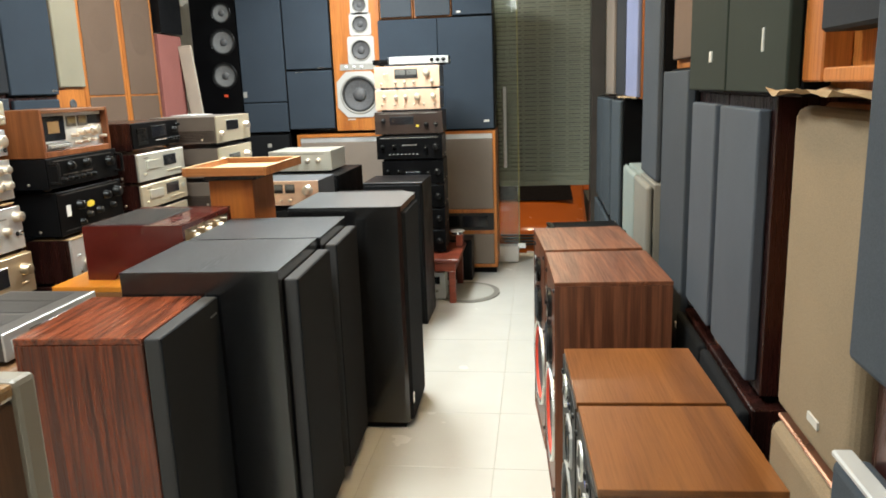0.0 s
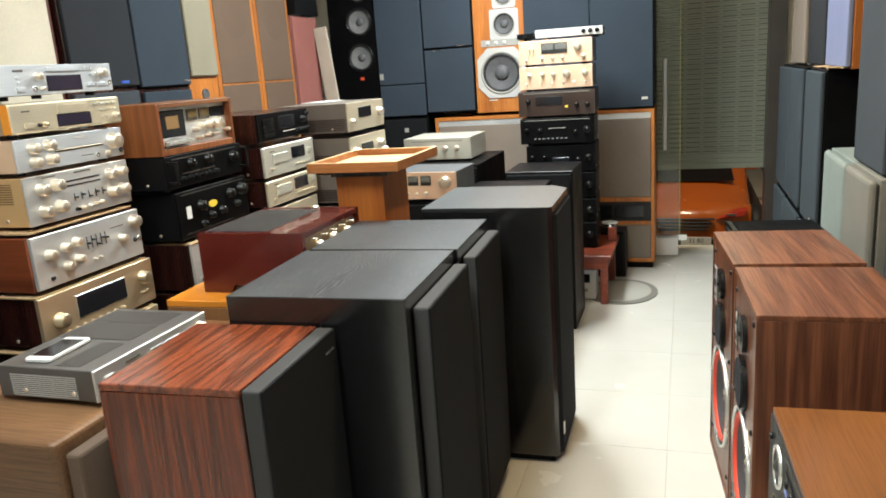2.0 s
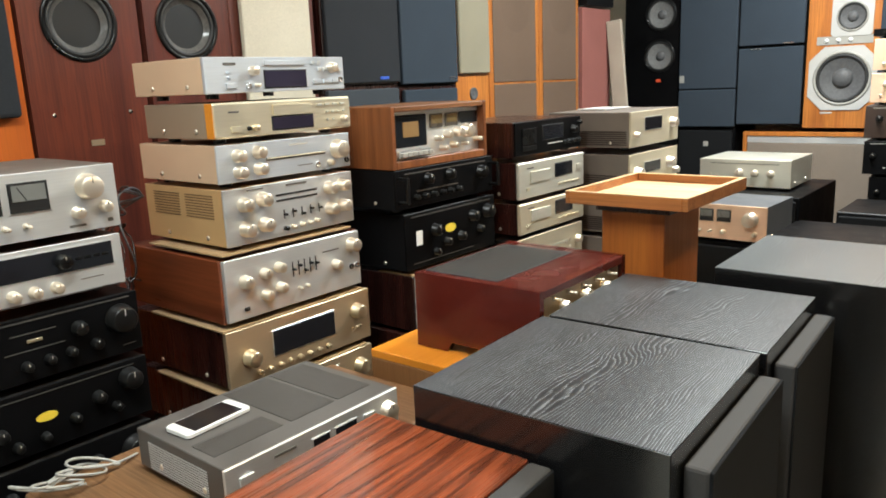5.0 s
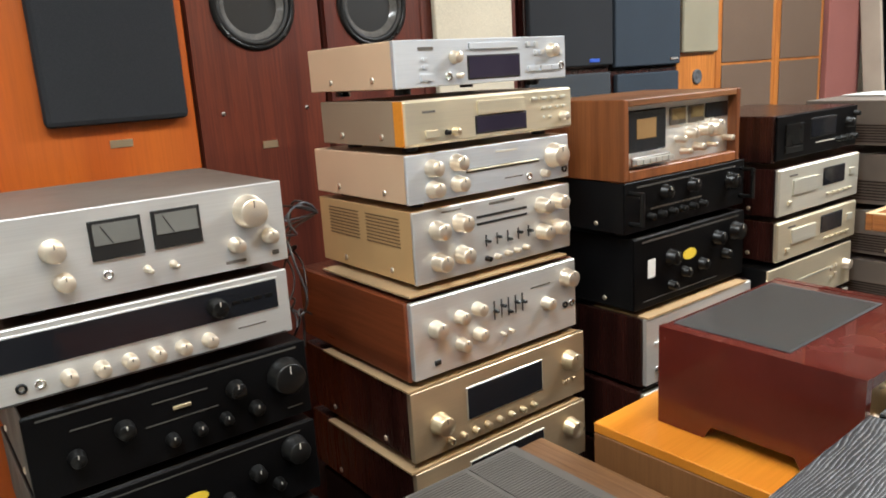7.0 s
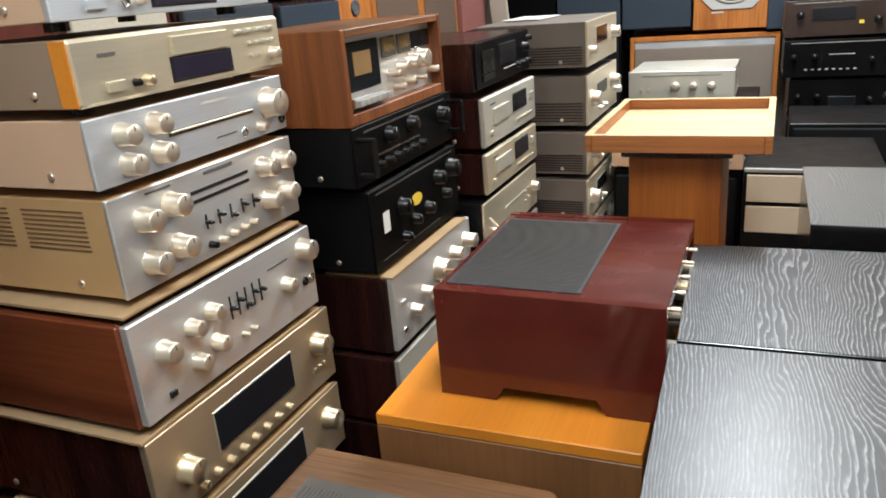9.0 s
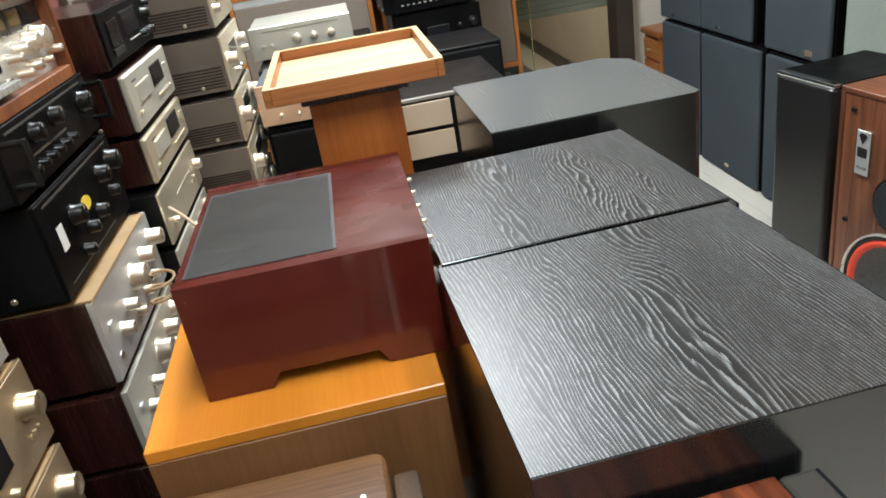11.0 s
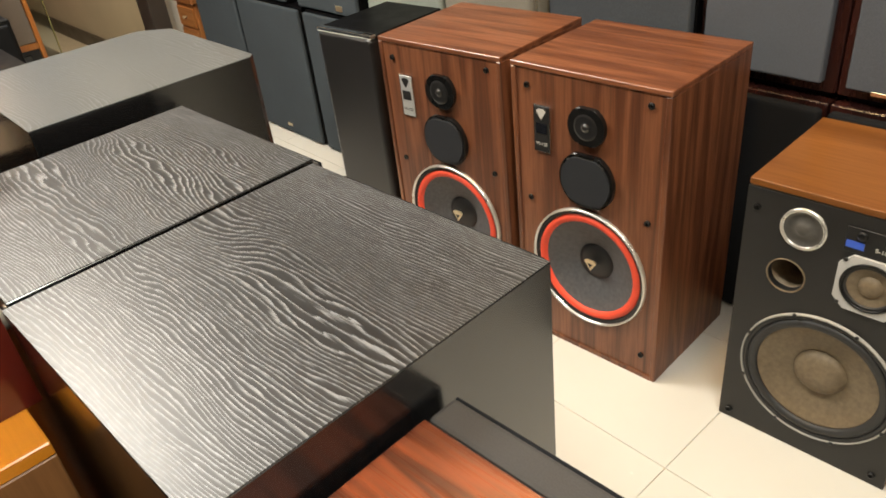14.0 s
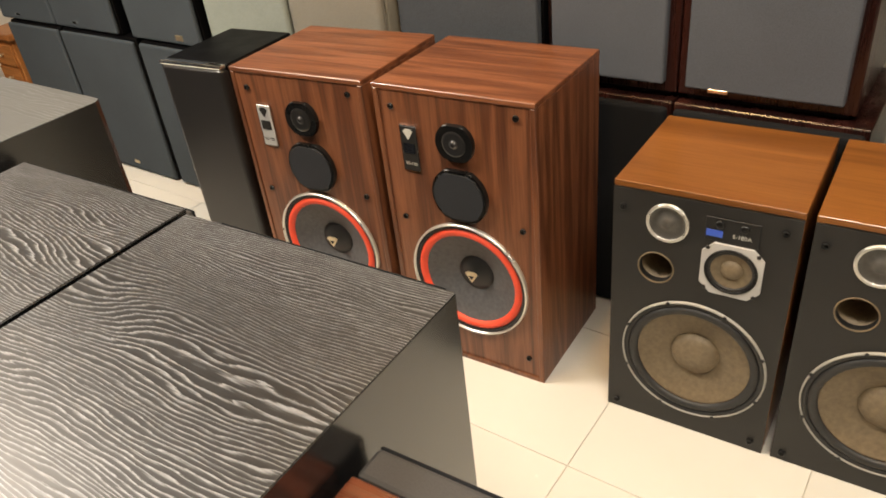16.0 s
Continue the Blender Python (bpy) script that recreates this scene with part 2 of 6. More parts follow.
# Warm downlight glow on silver faces is put into this peach colour.
M_WARMLIT = metal("peach_warm_lit_face", (0.88, 0.62, 0.44), 0.40, 0.6)
M_KNOB = metal("turned_aluminium", (0.80, 0.715, 0.59), 0.34, 0.8, 1)
M_KNOBB = paint("black_knob", (0.006, 0.006, 0.006), 0.30, 0.2, spec=0.3)
M_CHROME = metal("chrome", (0.85, 0.85, 0.85), 0.12, 1.0)
M_DARK = paint("recess_black", (0.008, 0.008, 0.008), 0.5, 0.2)
M_DISPLAY = paint("smoked_display", (0.010, 0.011, 0.014), 0.12, 0.2)
M_DISPLAYB = paint("violet_display", (0.025, 0.02, 0.035), 0.15, 0.2)
M_METER = paint("meter_dial", (0.15, 0.15, 0.14), 0.2, 0.2)
M_METERDK = paint("meter_dark_dial", (0.07, 0.06, 0.05), 0.3, 0.3)
M_YELLOW = paint("yellow_sticker", (0.75, 0.55, 0.05), 0.5, 0.1)
M_OFFWHITE = paint("off_white_enamel", (0.47, 0.46, 0.44), 0.4, 0.08)
M_LIDPANEL = paint("slotted_lid_panel", (0.05, 0.047, 0.044), 0.45, 0.2, 14.0, 0.25)
M_VENT = paint("vent_shadow", (0.17, 0.105, 0.05), 0.6, 0.1)
M_LIDGREY = paint("worn_grey_lid", (0.085, 0.078, 0.072), 0.40, 0.22, 14.0, 0.25)
M_WHITE = paint("white_plastic", (0.75, 0.75, 0.73), 0.4, 0.05)
M_RED = paint("red_badge", (0.65, 0.08, 0.03), 0.4, 0.1)
M_BLUE = paint("blue_badge", (0.05, 0.12, 0.55), 0.3, 0.1)
M_GOLDBADGE = metal("gold_badge", (0.72, 0.6, 0.41), 0.3, 0.9)
M_CARD = paint("cardboard", (0.40, 0.27, 0.14), 0.85, 0.15, 12.0, 0.4)
M_LINE = paint("printed_lettering", (0.10, 0.09, 0.08), 0.6, 0.2)
M_DIM = paint("dim_lettering", (0.055, 0.052, 0.048), 0.5, 0.1)
M_LINEW = paint("pale_lettering", (0.55, 0.53, 0.48), 0.5, 0.1)
F_CHAR = cloth("charcoal_cloth", (0.026, 0.028, 0.032))
F_PAD = cloth("thick_charcoal_cloth", (0.038, 0.041, 0.047))
M_GRILLEFRAME = cloth("grey_brown_wrap", (0.046, 0.044, 0.043), 0.7, 0.12)
F_FRONT = cloth("navy_black_cloth", (0.0105, 0.0115, 0.0132))
F_BLACK = cloth("black_cloth", (0.008, 0.0085, 0.0095))
F_BLUE = cloth("blue_black_cloth", (0.036, 0.047, 0.062))
F_SLAB = cloth("slate_blue_cloth", (0.046, 0.057, 0.066))
F_BLUEGREY = cloth("blue_grey_cloth", (0.076, 0.085, 0.10))
F_SLATE = cloth("slate_cloth", (0.056, 0.064, 0.074))
F_GREEN = cloth("green_black_cloth", (0.022, 0.027, 0.02))
F_BROWN = cloth("brown_cloth", (0.13, 0.088, 0.062))
F_TAUPE = cloth("taupe_cloth", (0.22, 0.18, 0.145))
F_BEIGE = cloth("beige_cloth", (0.25, 0.185, 0.115))
F_OLIVE = cloth("olive_cloth", (0.26, 0.235, 0.17))
F_CREAM = cloth("cream_cloth", (0.60, 0.55, 0.44))
F_PALE = cloth("pale_green_cloth", (0.235, 0.265, 0.24))
F_STONE = cloth("stone_cloth", (0.205, 0.195, 0.165))
F_VIOLET = cloth("violet_blue_cloth", (0.20, 0.22, 0.34))
F_MAROON = cloth("maroon_board", (0.26, 0.10, 0.085))
M_CONEG = cone_paper("grey_cone", (0.085, 0.085, 0.088))
M_CONEBR = cone_paper("brown_paper_cone", (0.17, 0.125, 0.075))
M_CONELT = cone_paper("light_grey_cone", (0.30, 0.29, 0.27), 0.4)
M_CONEMID = cone_paper("pale_grey_cone", (0.17, 0.17, 0.168), 0.35)
M_CONEPOLY = cone_paper("glossy_poly_cone", (0.13, 0.125, 0.12), 0.16)
M_RUBBER = paint("rubber_surround", (0.02, 0.02, 0.02), 0.55, 0.2)
M_REDFOAM = paint("red_foam_surround", (0.80, 0.075, 0.035), 0.6, 0.12, 30.0, 0.3)
M_ALU = metal("cast_aluminium_ring", (0.68, 0.67, 0.63), 0.3, 0.8)
M_GREYRING = paint("grey_basket_ring", (0.33, 0.32, 0.29), 0.45, 0.1)
M_GLASS = glass("door_glass", (0.86, 0.93, 0.86))
M_TABLE = wood("red_stool_wood", (0.16, 0.03, 0.015), (0.30, 0.065, 0.03), 5, 0, 3.0, 0.35, stretch=0.1, coat=0.3)
M_MAT = cloth("grey_mat", (0.34, 0.33, 0.29), vary=0.15)
M_MATRIM = cloth("dark_mat_rim", (0.20, 0.19, 0.165))
M_WALL = paint("cream_wall_paint", (0.70, 0.66, 0.57), 0.7, 0.05, 1.5, 0.3)
M_CEIL = paint("white_ceiling_paint", (0.78, 0.77, 0.74), 0.8, 0.04, 1.0, 0.2)
M_TILE = paint("cream_porcelain_tile", (0.62, 0.605, 0.55), 0.20, 0.035, 3.0, 0.02)
M_GROUT = paint("grey_grout", (0.50, 0.47, 0.40), 0.8, 0.1, 20.0, 0.3)
M_SHUTTER = paint("olive_shutter_paint", (0.20, 0.215, 0.165), 0.45, 0.12, 2.0, 0.1)
M_SHUTGAP = paint("shutter_slot", (0.05, 0.055, 0.045), 0.6, 0.1)
M_DOORFRAME = paint("dark_bronze_frame", (0.045, 0.038, 0.032), 0.35, 0.15)
M_ASPHALT = paint("asphalt", (0.05, 0.05, 0.05), 0.9, 0.25, 30.0, 0.6)
M_OUTWALL = paint("plastered_outer_wall", (0.62, 0.58, 0.48), 0.85, 0.08, 1.5, 0.5)
M_CAR = paint("orange_car_paint", (0.48, 0.105, 0.009), 0.22, 0.06, 2.0, 0.02, coat=0.6)
M_CARGLASS = paint("dark_windscreen", (0.012, 0.009, 0.008), 0.08, 0.2)
M_TAIL = paint("headlamp_red_glass", (0.55, 0.05, 0.03), 0.12, 0.2)

# ---- building blocks ----


def box(bm, x0, x1, y0, y1, z0, z1, bev=0.0, seg=1):
    vs = [bm.verts.new((x, y, z)) for z in (z0, z1) for y in (y0, y1) for x in (x0, x1)]
    quads = ((0, 2, 3, 1), (4, 5, 7, 6), (0, 1, 5, 4), (2, 6, 7, 3), (0, 4, 6, 2), (1, 3, 7, 5))
    fs = [bm.faces.new([vs[i] for i in q]) for q in quads]
    if bev > 0:
        es = list({e for f in fs for e in f.edges})
        bmesh.ops.bevel(bm, geom=es, offset=bev, segments=seg, affect="EDGES", profile=0.5)
    return bm


def prism(bm, pts, z0, z1, bev=0.0, seg=1):
    """An upright prism over a plan outline given counter-clockwise."""
    lo = [bm.verts.new((x, y, z0)) for x, y in pts]
    hi = [bm.verts.new((x, y, z1)) for x, y in pts]
    n = len(pts)
    fs = [bm.faces.new(lo[::-1]), bm.faces.new(hi)]
    fs += [bm.faces.new((lo[i], lo[(i + 1) % n], hi[(i + 1) % n], hi[i])) for i in range(n)]
    if bev > 0:
        bmesh.ops.bevel(bm, geom=list(fs[1].edges), offset=bev, segments=seg, affect="EDGES", profile=0.5)
    return bm


def plate(bm, pts, y0, y1, bev=0.0):
    """A slab over an outline in the x, z plane, from depth y0 (front) to y1."""
    a = [bm.verts.new((x, y0, z)) for x, z in pts]
    b = [bm.verts.new((x, y1, z)) for x, z in pts]
    n = len(pts)
    f = bm.faces.new(a)
    bm.faces.new(b[::-1])
    for i in range(n):
        bm.faces.new((a[i], b[i], b[(i + 1) % n], a[(i + 1) % n]))
    if bev > 0:
        bmesh.ops.bevel(bm, geom=list(f.edges), offset=bev, segments=1, affect="EDGES", profile=0.5)
    bmesh.ops.recalc_face_normals(bm, faces=bm.faces[:])
    return bm


def lathe(bm, profile, n=24, smooth=True, at=(0, 0, 0)):
    """Turns (radius, height) pairs about the axis that points out of a front (local -y)."""
    rings = []
    for r, h in profile:
        if r < 1e-6:
            rings.append([bm.verts.new((at[0], at[1] - h, at[2]))])
        else:
            rings.append([bm.verts.new((at[0] + r * math.cos(2 * math.pi * i / n), at[1] - h, at[2] + r * math.sin(2 * math.pi * i / n))) for i in range(n)])
    for a, b in zip(rings, rings[1:]):
        for i in range(n):
            j = (i + 1) % n
            q = [a[i % len(a)], a[j % len(a)], b[j % len(b)], b[i % len(b)]]
            q = list(dict.fromkeys(q))
            if len(q) >= 3:
                f = bm.faces.new(q)
                f.smooth = smooth
    bmesh.ops.recalc_face_normals(bm, faces=bm.faces[:])
    return bm


def octagon(w, h, c, cx=0.0, cz=0.0):
    w, h = w / 2, h / 2
    return [(cx + x, cz + z) for x, z in ((-w + c, -h), (w - c, -h), (w, -h + c), (w, h - c), (w - c, h), (-w + c, h), (-w, h - c), (-w, -h + c))]


def barrel(r, clip, cx=0.0, cz=0.0, n=40):
    """A circle cut flat above and below, counter-clockwise."""
    return [(cx + r * math.cos(2 * math.pi * i / n), cz + max(-clip, min(clip, r * math.sin(2 * math.pi * i / n)))) for i in range(n)]


def rounded(x0, x1, y0, y1, r, n=4, front_only=True):
    """Plan outline of a box whose front corners (at y0) are rounded."""
    pts = []
    for cx, cy, a0 in ((x0 + r, y0 + r, 180), (x1 - r, y0 + r, 270)):
        for i in range(n + 1):
            a = math.radians(a0 + 90 * i / n)
            pts.append((cx + r * math.cos(a), cy + r * math.sin(a)))
    if front_only:
        return pts + [(x1, y1), (x0, y1)]
    for cx, cy, a0 in ((x1 - r, y1 - r, 0), (x0 + r, y1 - r, 90)):
        for i in range(n + 1):
            a = math.radians(a0 + 90 * i / n)
            pts.append((cx + r * math.cos(a), cy + r * math.sin(a)))
    return pts


def mesh_of(name, bm, mat):
    me = bpy.data.meshes.new(name)
    bm.to_mesh(me)
    bm.free()
    me.materials.append(mat)
    return me


def part(name, bm, mat, parent, label=""):
    ob = new(name, mesh_of(name, bm, mat))
    ob.parent = parent
    if label:
        ob["label"] = label
    return ob


STOCK = {}


def piece(name, key, make, mat, parent, loc, label=""):
    """A small part whose mesh is shared by all parts of the same key."""
    k = (key, mat.name)
    if k not in STOCK:
        STOCK[k] = mesh_of(name, make(bmesh.new()), mat)
    ob = new(name, STOCK[k])
    ob.parent = parent
    ob.location = loc
    if label:
        ob["label"] = label
    return ob


def thing(name, m, label, category, group="", kind=""):
    ob = new(name)
    ob.empty_display_size = 0.05
    ob.matrix_world = m
    return tagged(ob, label, category, group, kind)


def structure(name, bm, mat, label="", category=""):
    ob = new(name, mesh_of(name, bm, mat))
    return tagged(ob, label, category, "", "structure")


def words(name, text, size, mat, parent, loc, label="", align="CENTER", depth=0.0004):
    cu = bpy.data.curves.new(name, "FONT")
    cu.body, cu.size, cu.align_x, cu.align_y, cu.extrude = text, size, align, "CENTER", depth
    ob = new(name, cu)
    dg = bpy.context.evaluated_depsgraph_get()
    me = bpy.data.meshes.new_from_object(ob.evaluated_get(dg))
    bpy.data.objects.remove(ob)
    me.materials.append(mat)
    ob = new(name, me)
    ob.parent = parent
    ob.location, ob.rotation_euler = loc, (math.pi / 2, 0, 0)
    if label:
        ob["label"] = label
    return ob


def facing(x, y, z, way, lean=0.0):
    """Pose of a thing whose front's left lower corner, seen from the front, lies at x, y, z."""
    return pose(x, y, z, 0, 0, {"+x": 90, "-x": -90, "-y": 0}[way] + lean)


# ---- kinds of things: drive units and cabinets ----


def drive_unit(parent, name, u, v, y, r, cone=M_CONEG, ring=M_RUBBER, edge=M_RUBBER, cap=None, cap_r=0.3, deep=0.32, ring_w=0.10, screws=0, n=36, label="", cap_out=0.25, thick=0.006, ribs=0, gasket=None):
    """A loudspeaker chassis let into a front at u, v: ring, surround, cone, dust cap, bolts."""
    base = piece(name, ("ring", r, ring_w, thick, n), lambda bm: lathe(bm, [(r * (1 - ring_w), -0.004), (r * (1 - ring_w), thick), (r * (1 - ring_w * 0.3), thick), (r, thick * 0.4), (r, -0.002)], n), ring, parent, (u, y, v), label)
    ri = r * (1 - ring_w)
    if gasket:
        rg, rk = ri, ri * 0.93
        piece("gasket", ("gasket", r, ring_w, n), lambda bm: lathe(bm, [(rg + 0.0005, 0.001), (rg * 0.985, 0.004), (rk * 1.01, 0.003), (rk, -0.003)], n), gasket, base, (0, 0, 0), "dark flat gasket ring")
        ri = rk
    rs = ri * 0.86

    def roll(bm):
        return lathe(bm, [(ri, -0.002)] + [((ri + rs) / 2 + (ri - rs) / 2 * math.cos(a), -0.002 + 0.05 * r * math.sin(a)) for a in (0.5, 1.1, 1.6, 2.1, 2.7)] + [(rs, -0.004)], n)

    piece("surround", ("surround", r, ring_w, n), roll, edge, base, (0, 0, 0))
    rc = r * cap_r

    def body(bm):
        k = max(6, ribs)
        prof = []
        for i in range(k + 1):
            f = i / k
            wob = 0.006 * r * (1 if i % 2 else -1) if ribs else 0
            prof.append((rs + (rc - rs) * f, -0.004 - deep * r * f ** 0.85 + wob))
        return lathe(bm, prof + [(rc * 0.9, -0.004 - deep * r * 1.02), (0, -0.004 - deep * r * 1.02)], n)

    piece("cone", ("cone", r, cap_r, deep, ring_w, ribs, n), body, cone, base, (0, 0, 0))

    def dome(bm):
        h0 = -0.004 - deep * r
        return lathe(bm, [(rc, h0)] + [(rc * math.cos(a), h0 + rc * cap_out * 2 * math.sin(a)) for a in (0.3, 0.6, 0.9, 1.2)] + [(0, h0 + rc * cap_out * 2)], n)

    piece("dust_cap", ("cap", r, cap_r, deep, cap_out, n), dome, cap or cone, base, (0, 0, 0))
    for i in range(screws):
        a = 2 * math.pi * (i + 0.5) / screws
        q = r * (1 - ring_w * 0.5)
        piece("bolt", ("bolt",), lambda bm: lathe(bm, [(0.0045, 0), (0.0045, 0.003), (0.002, 0.0035), (0, 0.0025)], 8), M_DARK, base, (q * math.cos(a), -thick, q * math.sin(a)))
    return base


def loudspeaker(m, label, w, h, d, cabinet, grille=None, name="loudspeaker", gthick=0.022, margin=0.012, gz=None, gbev=0.006, badge=None, top=None, group="", base=None, bev=0.003, round_front=0.0, top_over=0.0, splits=()):
    """Cabinet with side edges, and a cloth grille on its front; local x across, -y out of the front."""
    t = thing(name, m, label, "speaker", group)
    bm = bmesh.new()
    if round_front:
        prism(bm, rounded(0, w, 0, d, round_front), 0, h, 0.004)
    else:
        box(bm, 0, w, 0, d, 0, h - (0.004 if top else 0), bev)
    part("cabinet", bm, cabinet, t)
    if top:
        part("top_panel", box(bmesh.new(), 0, w, 0, d, h - 0.004, h, 0.0015), top, t)
    if grille:
        z0, z1 = gz or (margin, h - margin)
        cuts = [z0, *splits, z1]
        for a, b in zip(cuts, cuts[1:]):
            part("grille", box(bmesh.new(), margin, w - margin, -gthick, -0.001, a + 0.003, b - 0.003, gbev, 3), grille, t)
    if base:
        part("plinth", box(bmesh.new(), 0.02, w - 0.02, 0.02, d - 0.02, -base, 0.0), M_BLACK, t)
    if badge:
        u, v, bw, bh, mat = badge
        part("badge", box(bmesh.new(), u - bw / 2, u + bw / 2, -gthick - 0.003, -gthick + 0.001, v - bh / 2, v + bh / 2, 0.001), mat, t, "small maker's plate")
    return t


# ---- kinds of things: hi-fi units ----


def knob(parent, u, v, y, r, length, mat, skirt=True):
    def make(bm):
        prof = [(r * 1.12, 0), (r * 1.12, length * 0.14), (r, length * 0.2), (r * 0.97, length * 0.92), (r * 0.86, length), (0, length * 0.99)]
        return lathe(bm, prof if skirt else prof[2:], 20)

    ob = piece("knob", ("knob", r, length, skirt), make, mat, parent, (u, y, v))
    if r > 0.009:
        piece("pointer", ("mark", r, length), lambda bm: box(bm, -0.0008, 0.0008, -length - 0.0006, -length * 0.9, r * 0.35, r * 0.85), M_LINE if mat is not M_KNOBB else M_LINEW, ob, (0, 0, 0))
    return ob


def hifi(m, name, label, w, h, d, case, face, spec, category="hi-fi unit", group="", face_t=0.007, foot=0.012, cheeks=None, vents="", lip=False, face_h=None, screws=True, face_bev=0.0015):
    """A hi-fi unit: case, front plate, feet and controls. spec rows: kind, u, v (0 to 1 over the front), sizes in metres, material."""
    t = thing(name, m, label, category, group)
    e = 0.012 if cheeks else 0.0
    part("case", box(bmesh.new(), 0.003 + e, w - 0.003 - e, 0, d, foot, h - (0.004 if cheeks else 0.001), 0.0015), case, t)
    if cheeks:
        for x0, x1 in ((0, e), (w - e, w)):
            part("wooden_cheek", box(bmesh.new(), x0, x1, 0, d, foot * 0.6, h, 0.002), cheeks, t)
        part("wooden_lid", box(bmesh.new(), e, w - e, 0.01, d, h - 0.004, h, 0.001), cheeks, t)
    part("front_plate", box(bmesh.new(), e * 0.5, w - e * 0.5, -face_t, 0, foot, h - 0.001, face_bev), face, t)
    for fx in (0.05, w - 0.05):
        for fy in (0.04, d - 0.05):
            piece("foot", ("foot", foot), lambda bm: prism(bm, [(0.016 * math.cos(a), 0.016 * math.sin(a)) for a in [k * math.pi / 6 for k in range(12)]], 0, foot + 0.001), M_KNOBB, t, (fx, fy, 0))
    hh = h - foot
    yf = -face_t
    for row in spec:
        kind, u, v = row[0], row[1] * w, foot + row[2] * hh
        if kind == "k":
            knob(t, u, v, yf, row[3], row[4], row[5])
        elif kind == "b":
            bw, bh, mat = row[3:6]
            piece("button", ("button", bw, bh), lambda bm: box(bm, -bw / 2, bw / 2, -0.004, 0.0005, -bh / 2, bh / 2, 0.0007), mat, t, (u, yf, v))
        elif kind == "d":
            bw, bh, mat = row[3:6]
            part("display_frame", plate(bmesh.new(), [(u - bw / 2 - 0.003, v - bh / 2 - 0.003), (u + bw / 2 + 0.003, v - bh / 2 - 0.003), (u + bw / 2 + 0.003, v + bh / 2 + 0.003), (u - bw / 2 - 0.003, v + bh / 2 + 0.003)], yf - 0.0012, yf + 0.001, 0.0008), row[6] if len(row) > 6 else M_DARK, t)
            part("display", box(bmesh.new(), u - bw / 2, u + bw / 2, yf - 0.0026, yf, v - bh / 2, v + bh / 2, 0.0005), mat, t)
        elif kind == "s":
            bw, bh = row[3:5]
            piece("slot", ("slot", bw, bh), lambda bm: box(bm, -bw / 2, bw / 2, -0.0012, 0.0005, -bh / 2, bh / 2), row[5] if len(row) > 5 else M_DARK, t, (u, yf, v))
        elif kind == "l":
            n, step, hgt = row[3:6]
            for i in range(n):
                f = v + 0.25 * hgt * math.sin(i * 2.3)
                piece("slider_slot", ("sslot", hgt), lambda bm: box(bm, -0.0016, 0.0016, -0.0012, 0.0005, -hgt / 2, hgt / 2), M_DARK, t, (u + i * step, yf, v))
                piece("slider", ("slider",), lambda bm: box(bm, -0.0035, 0.0035, -0.014, 0.0, -0.003, 0.003, 0.001), row[6], t, (u + i * step, yf, f))
        elif kind == "w":
            bw, bh, mat = row[3:6]
            piece("lettering", ("letters", bw, bh), lambda bm: box(bm, -bw / 2, bw / 2, -0.0009, 0.0005, -bh / 2, bh / 2), mat, t, (u, yf, v))
        elif kind == "t":
            piece("toggle", ("toggle",), lambda bm: lathe(bm, [(0.0065, 0), (0.0065, 0.003), (0.0035, 0.004), (0.003, 0.018), (0.0042, 0.024), (0, 0.026)], 10), row[3], t, (u, yf, v))
        elif kind == "j":
            piece("jack_socket", ("jack",), lambda bm: lathe(bm, [(0.008, 0), (0.008, 0.003), (0.0045, 0.0035), (0.004, -0.002), (0, -0.002)], 14), row[3], t, (u, yf, v))
        elif kind == "o":
            bw, bh, mat = row[3:6]
            piece("oval_label", ("oval", bw, bh), lambda bm: plate(bm, [(bw / 2 * math.cos(k * math.pi / 10), bh / 2 * math.sin(k * math.pi / 10)) for k in range(20)], -0.0012, 0.0004), mat, t, (u, yf, v))
        elif kind == "m":
            bw, bh = row[3:5]
            fr = part("meter", plate(bmesh.new(), [(u - bw / 2, v - bh / 2), (u + bw / 2, v - bh / 2), (u + bw / 2, v + bh / 2), (u - bw / 2, v + bh / 2)], yf - 0.004, yf + 0.001, 0.001), M_DARK, t)
            part("dial", box(bmesh.new(), u - bw * 0.43, u + bw * 0.43, yf - 0.0055, yf - 0.003, v - bh * 0.12, v + bh * 0.42), M_METER, fr)
            part("needle", plate(bmesh.new(), [(u - 0.1 * bw, v - 0.1 * bh), (u - 0.07 * bw, v - 0.1 * bh), (u - 0.27 * bw, v + 0.36 * bh), (u - 0.29 * bw, v + 0.36 * bh)], yf - 0.0062, yf - 0.0056), M_DARK, fr)
        elif kind == "h":
            length = row[3]
            bm = bmesh.new()
            for z in (-length / 2, length / 2):
                lathe(bm, [(0.005, 0), (0.005, 0.034)], 10, at=(0, 0, z))
            box(bm, -0.005, 0.005, -0.040, -0.030, -length / 2 - 0.005, length / 2 + 0.005, 0.003, 2)
            part("handle", bm, row[4], t).location = (u, yf, v)
    if screws:
        for x, nx in ((0.003 + e, -1), (w - 0.003 - e, 1)):
            if cheeks:
                x += nx * e
            for fy in (0.22, 0.72):
                ob = piece("case_screw", ("screw",), lambda bm: lathe(bm, [(0.006, 0), (0.006, 0.002), (0.003, 0.003), (0, 0.002)], 10), M_KNOB, t, (x, d * fy, foot + 0.018))
                ob.rotation_euler = (0, 0, nx * math.pi / 2)
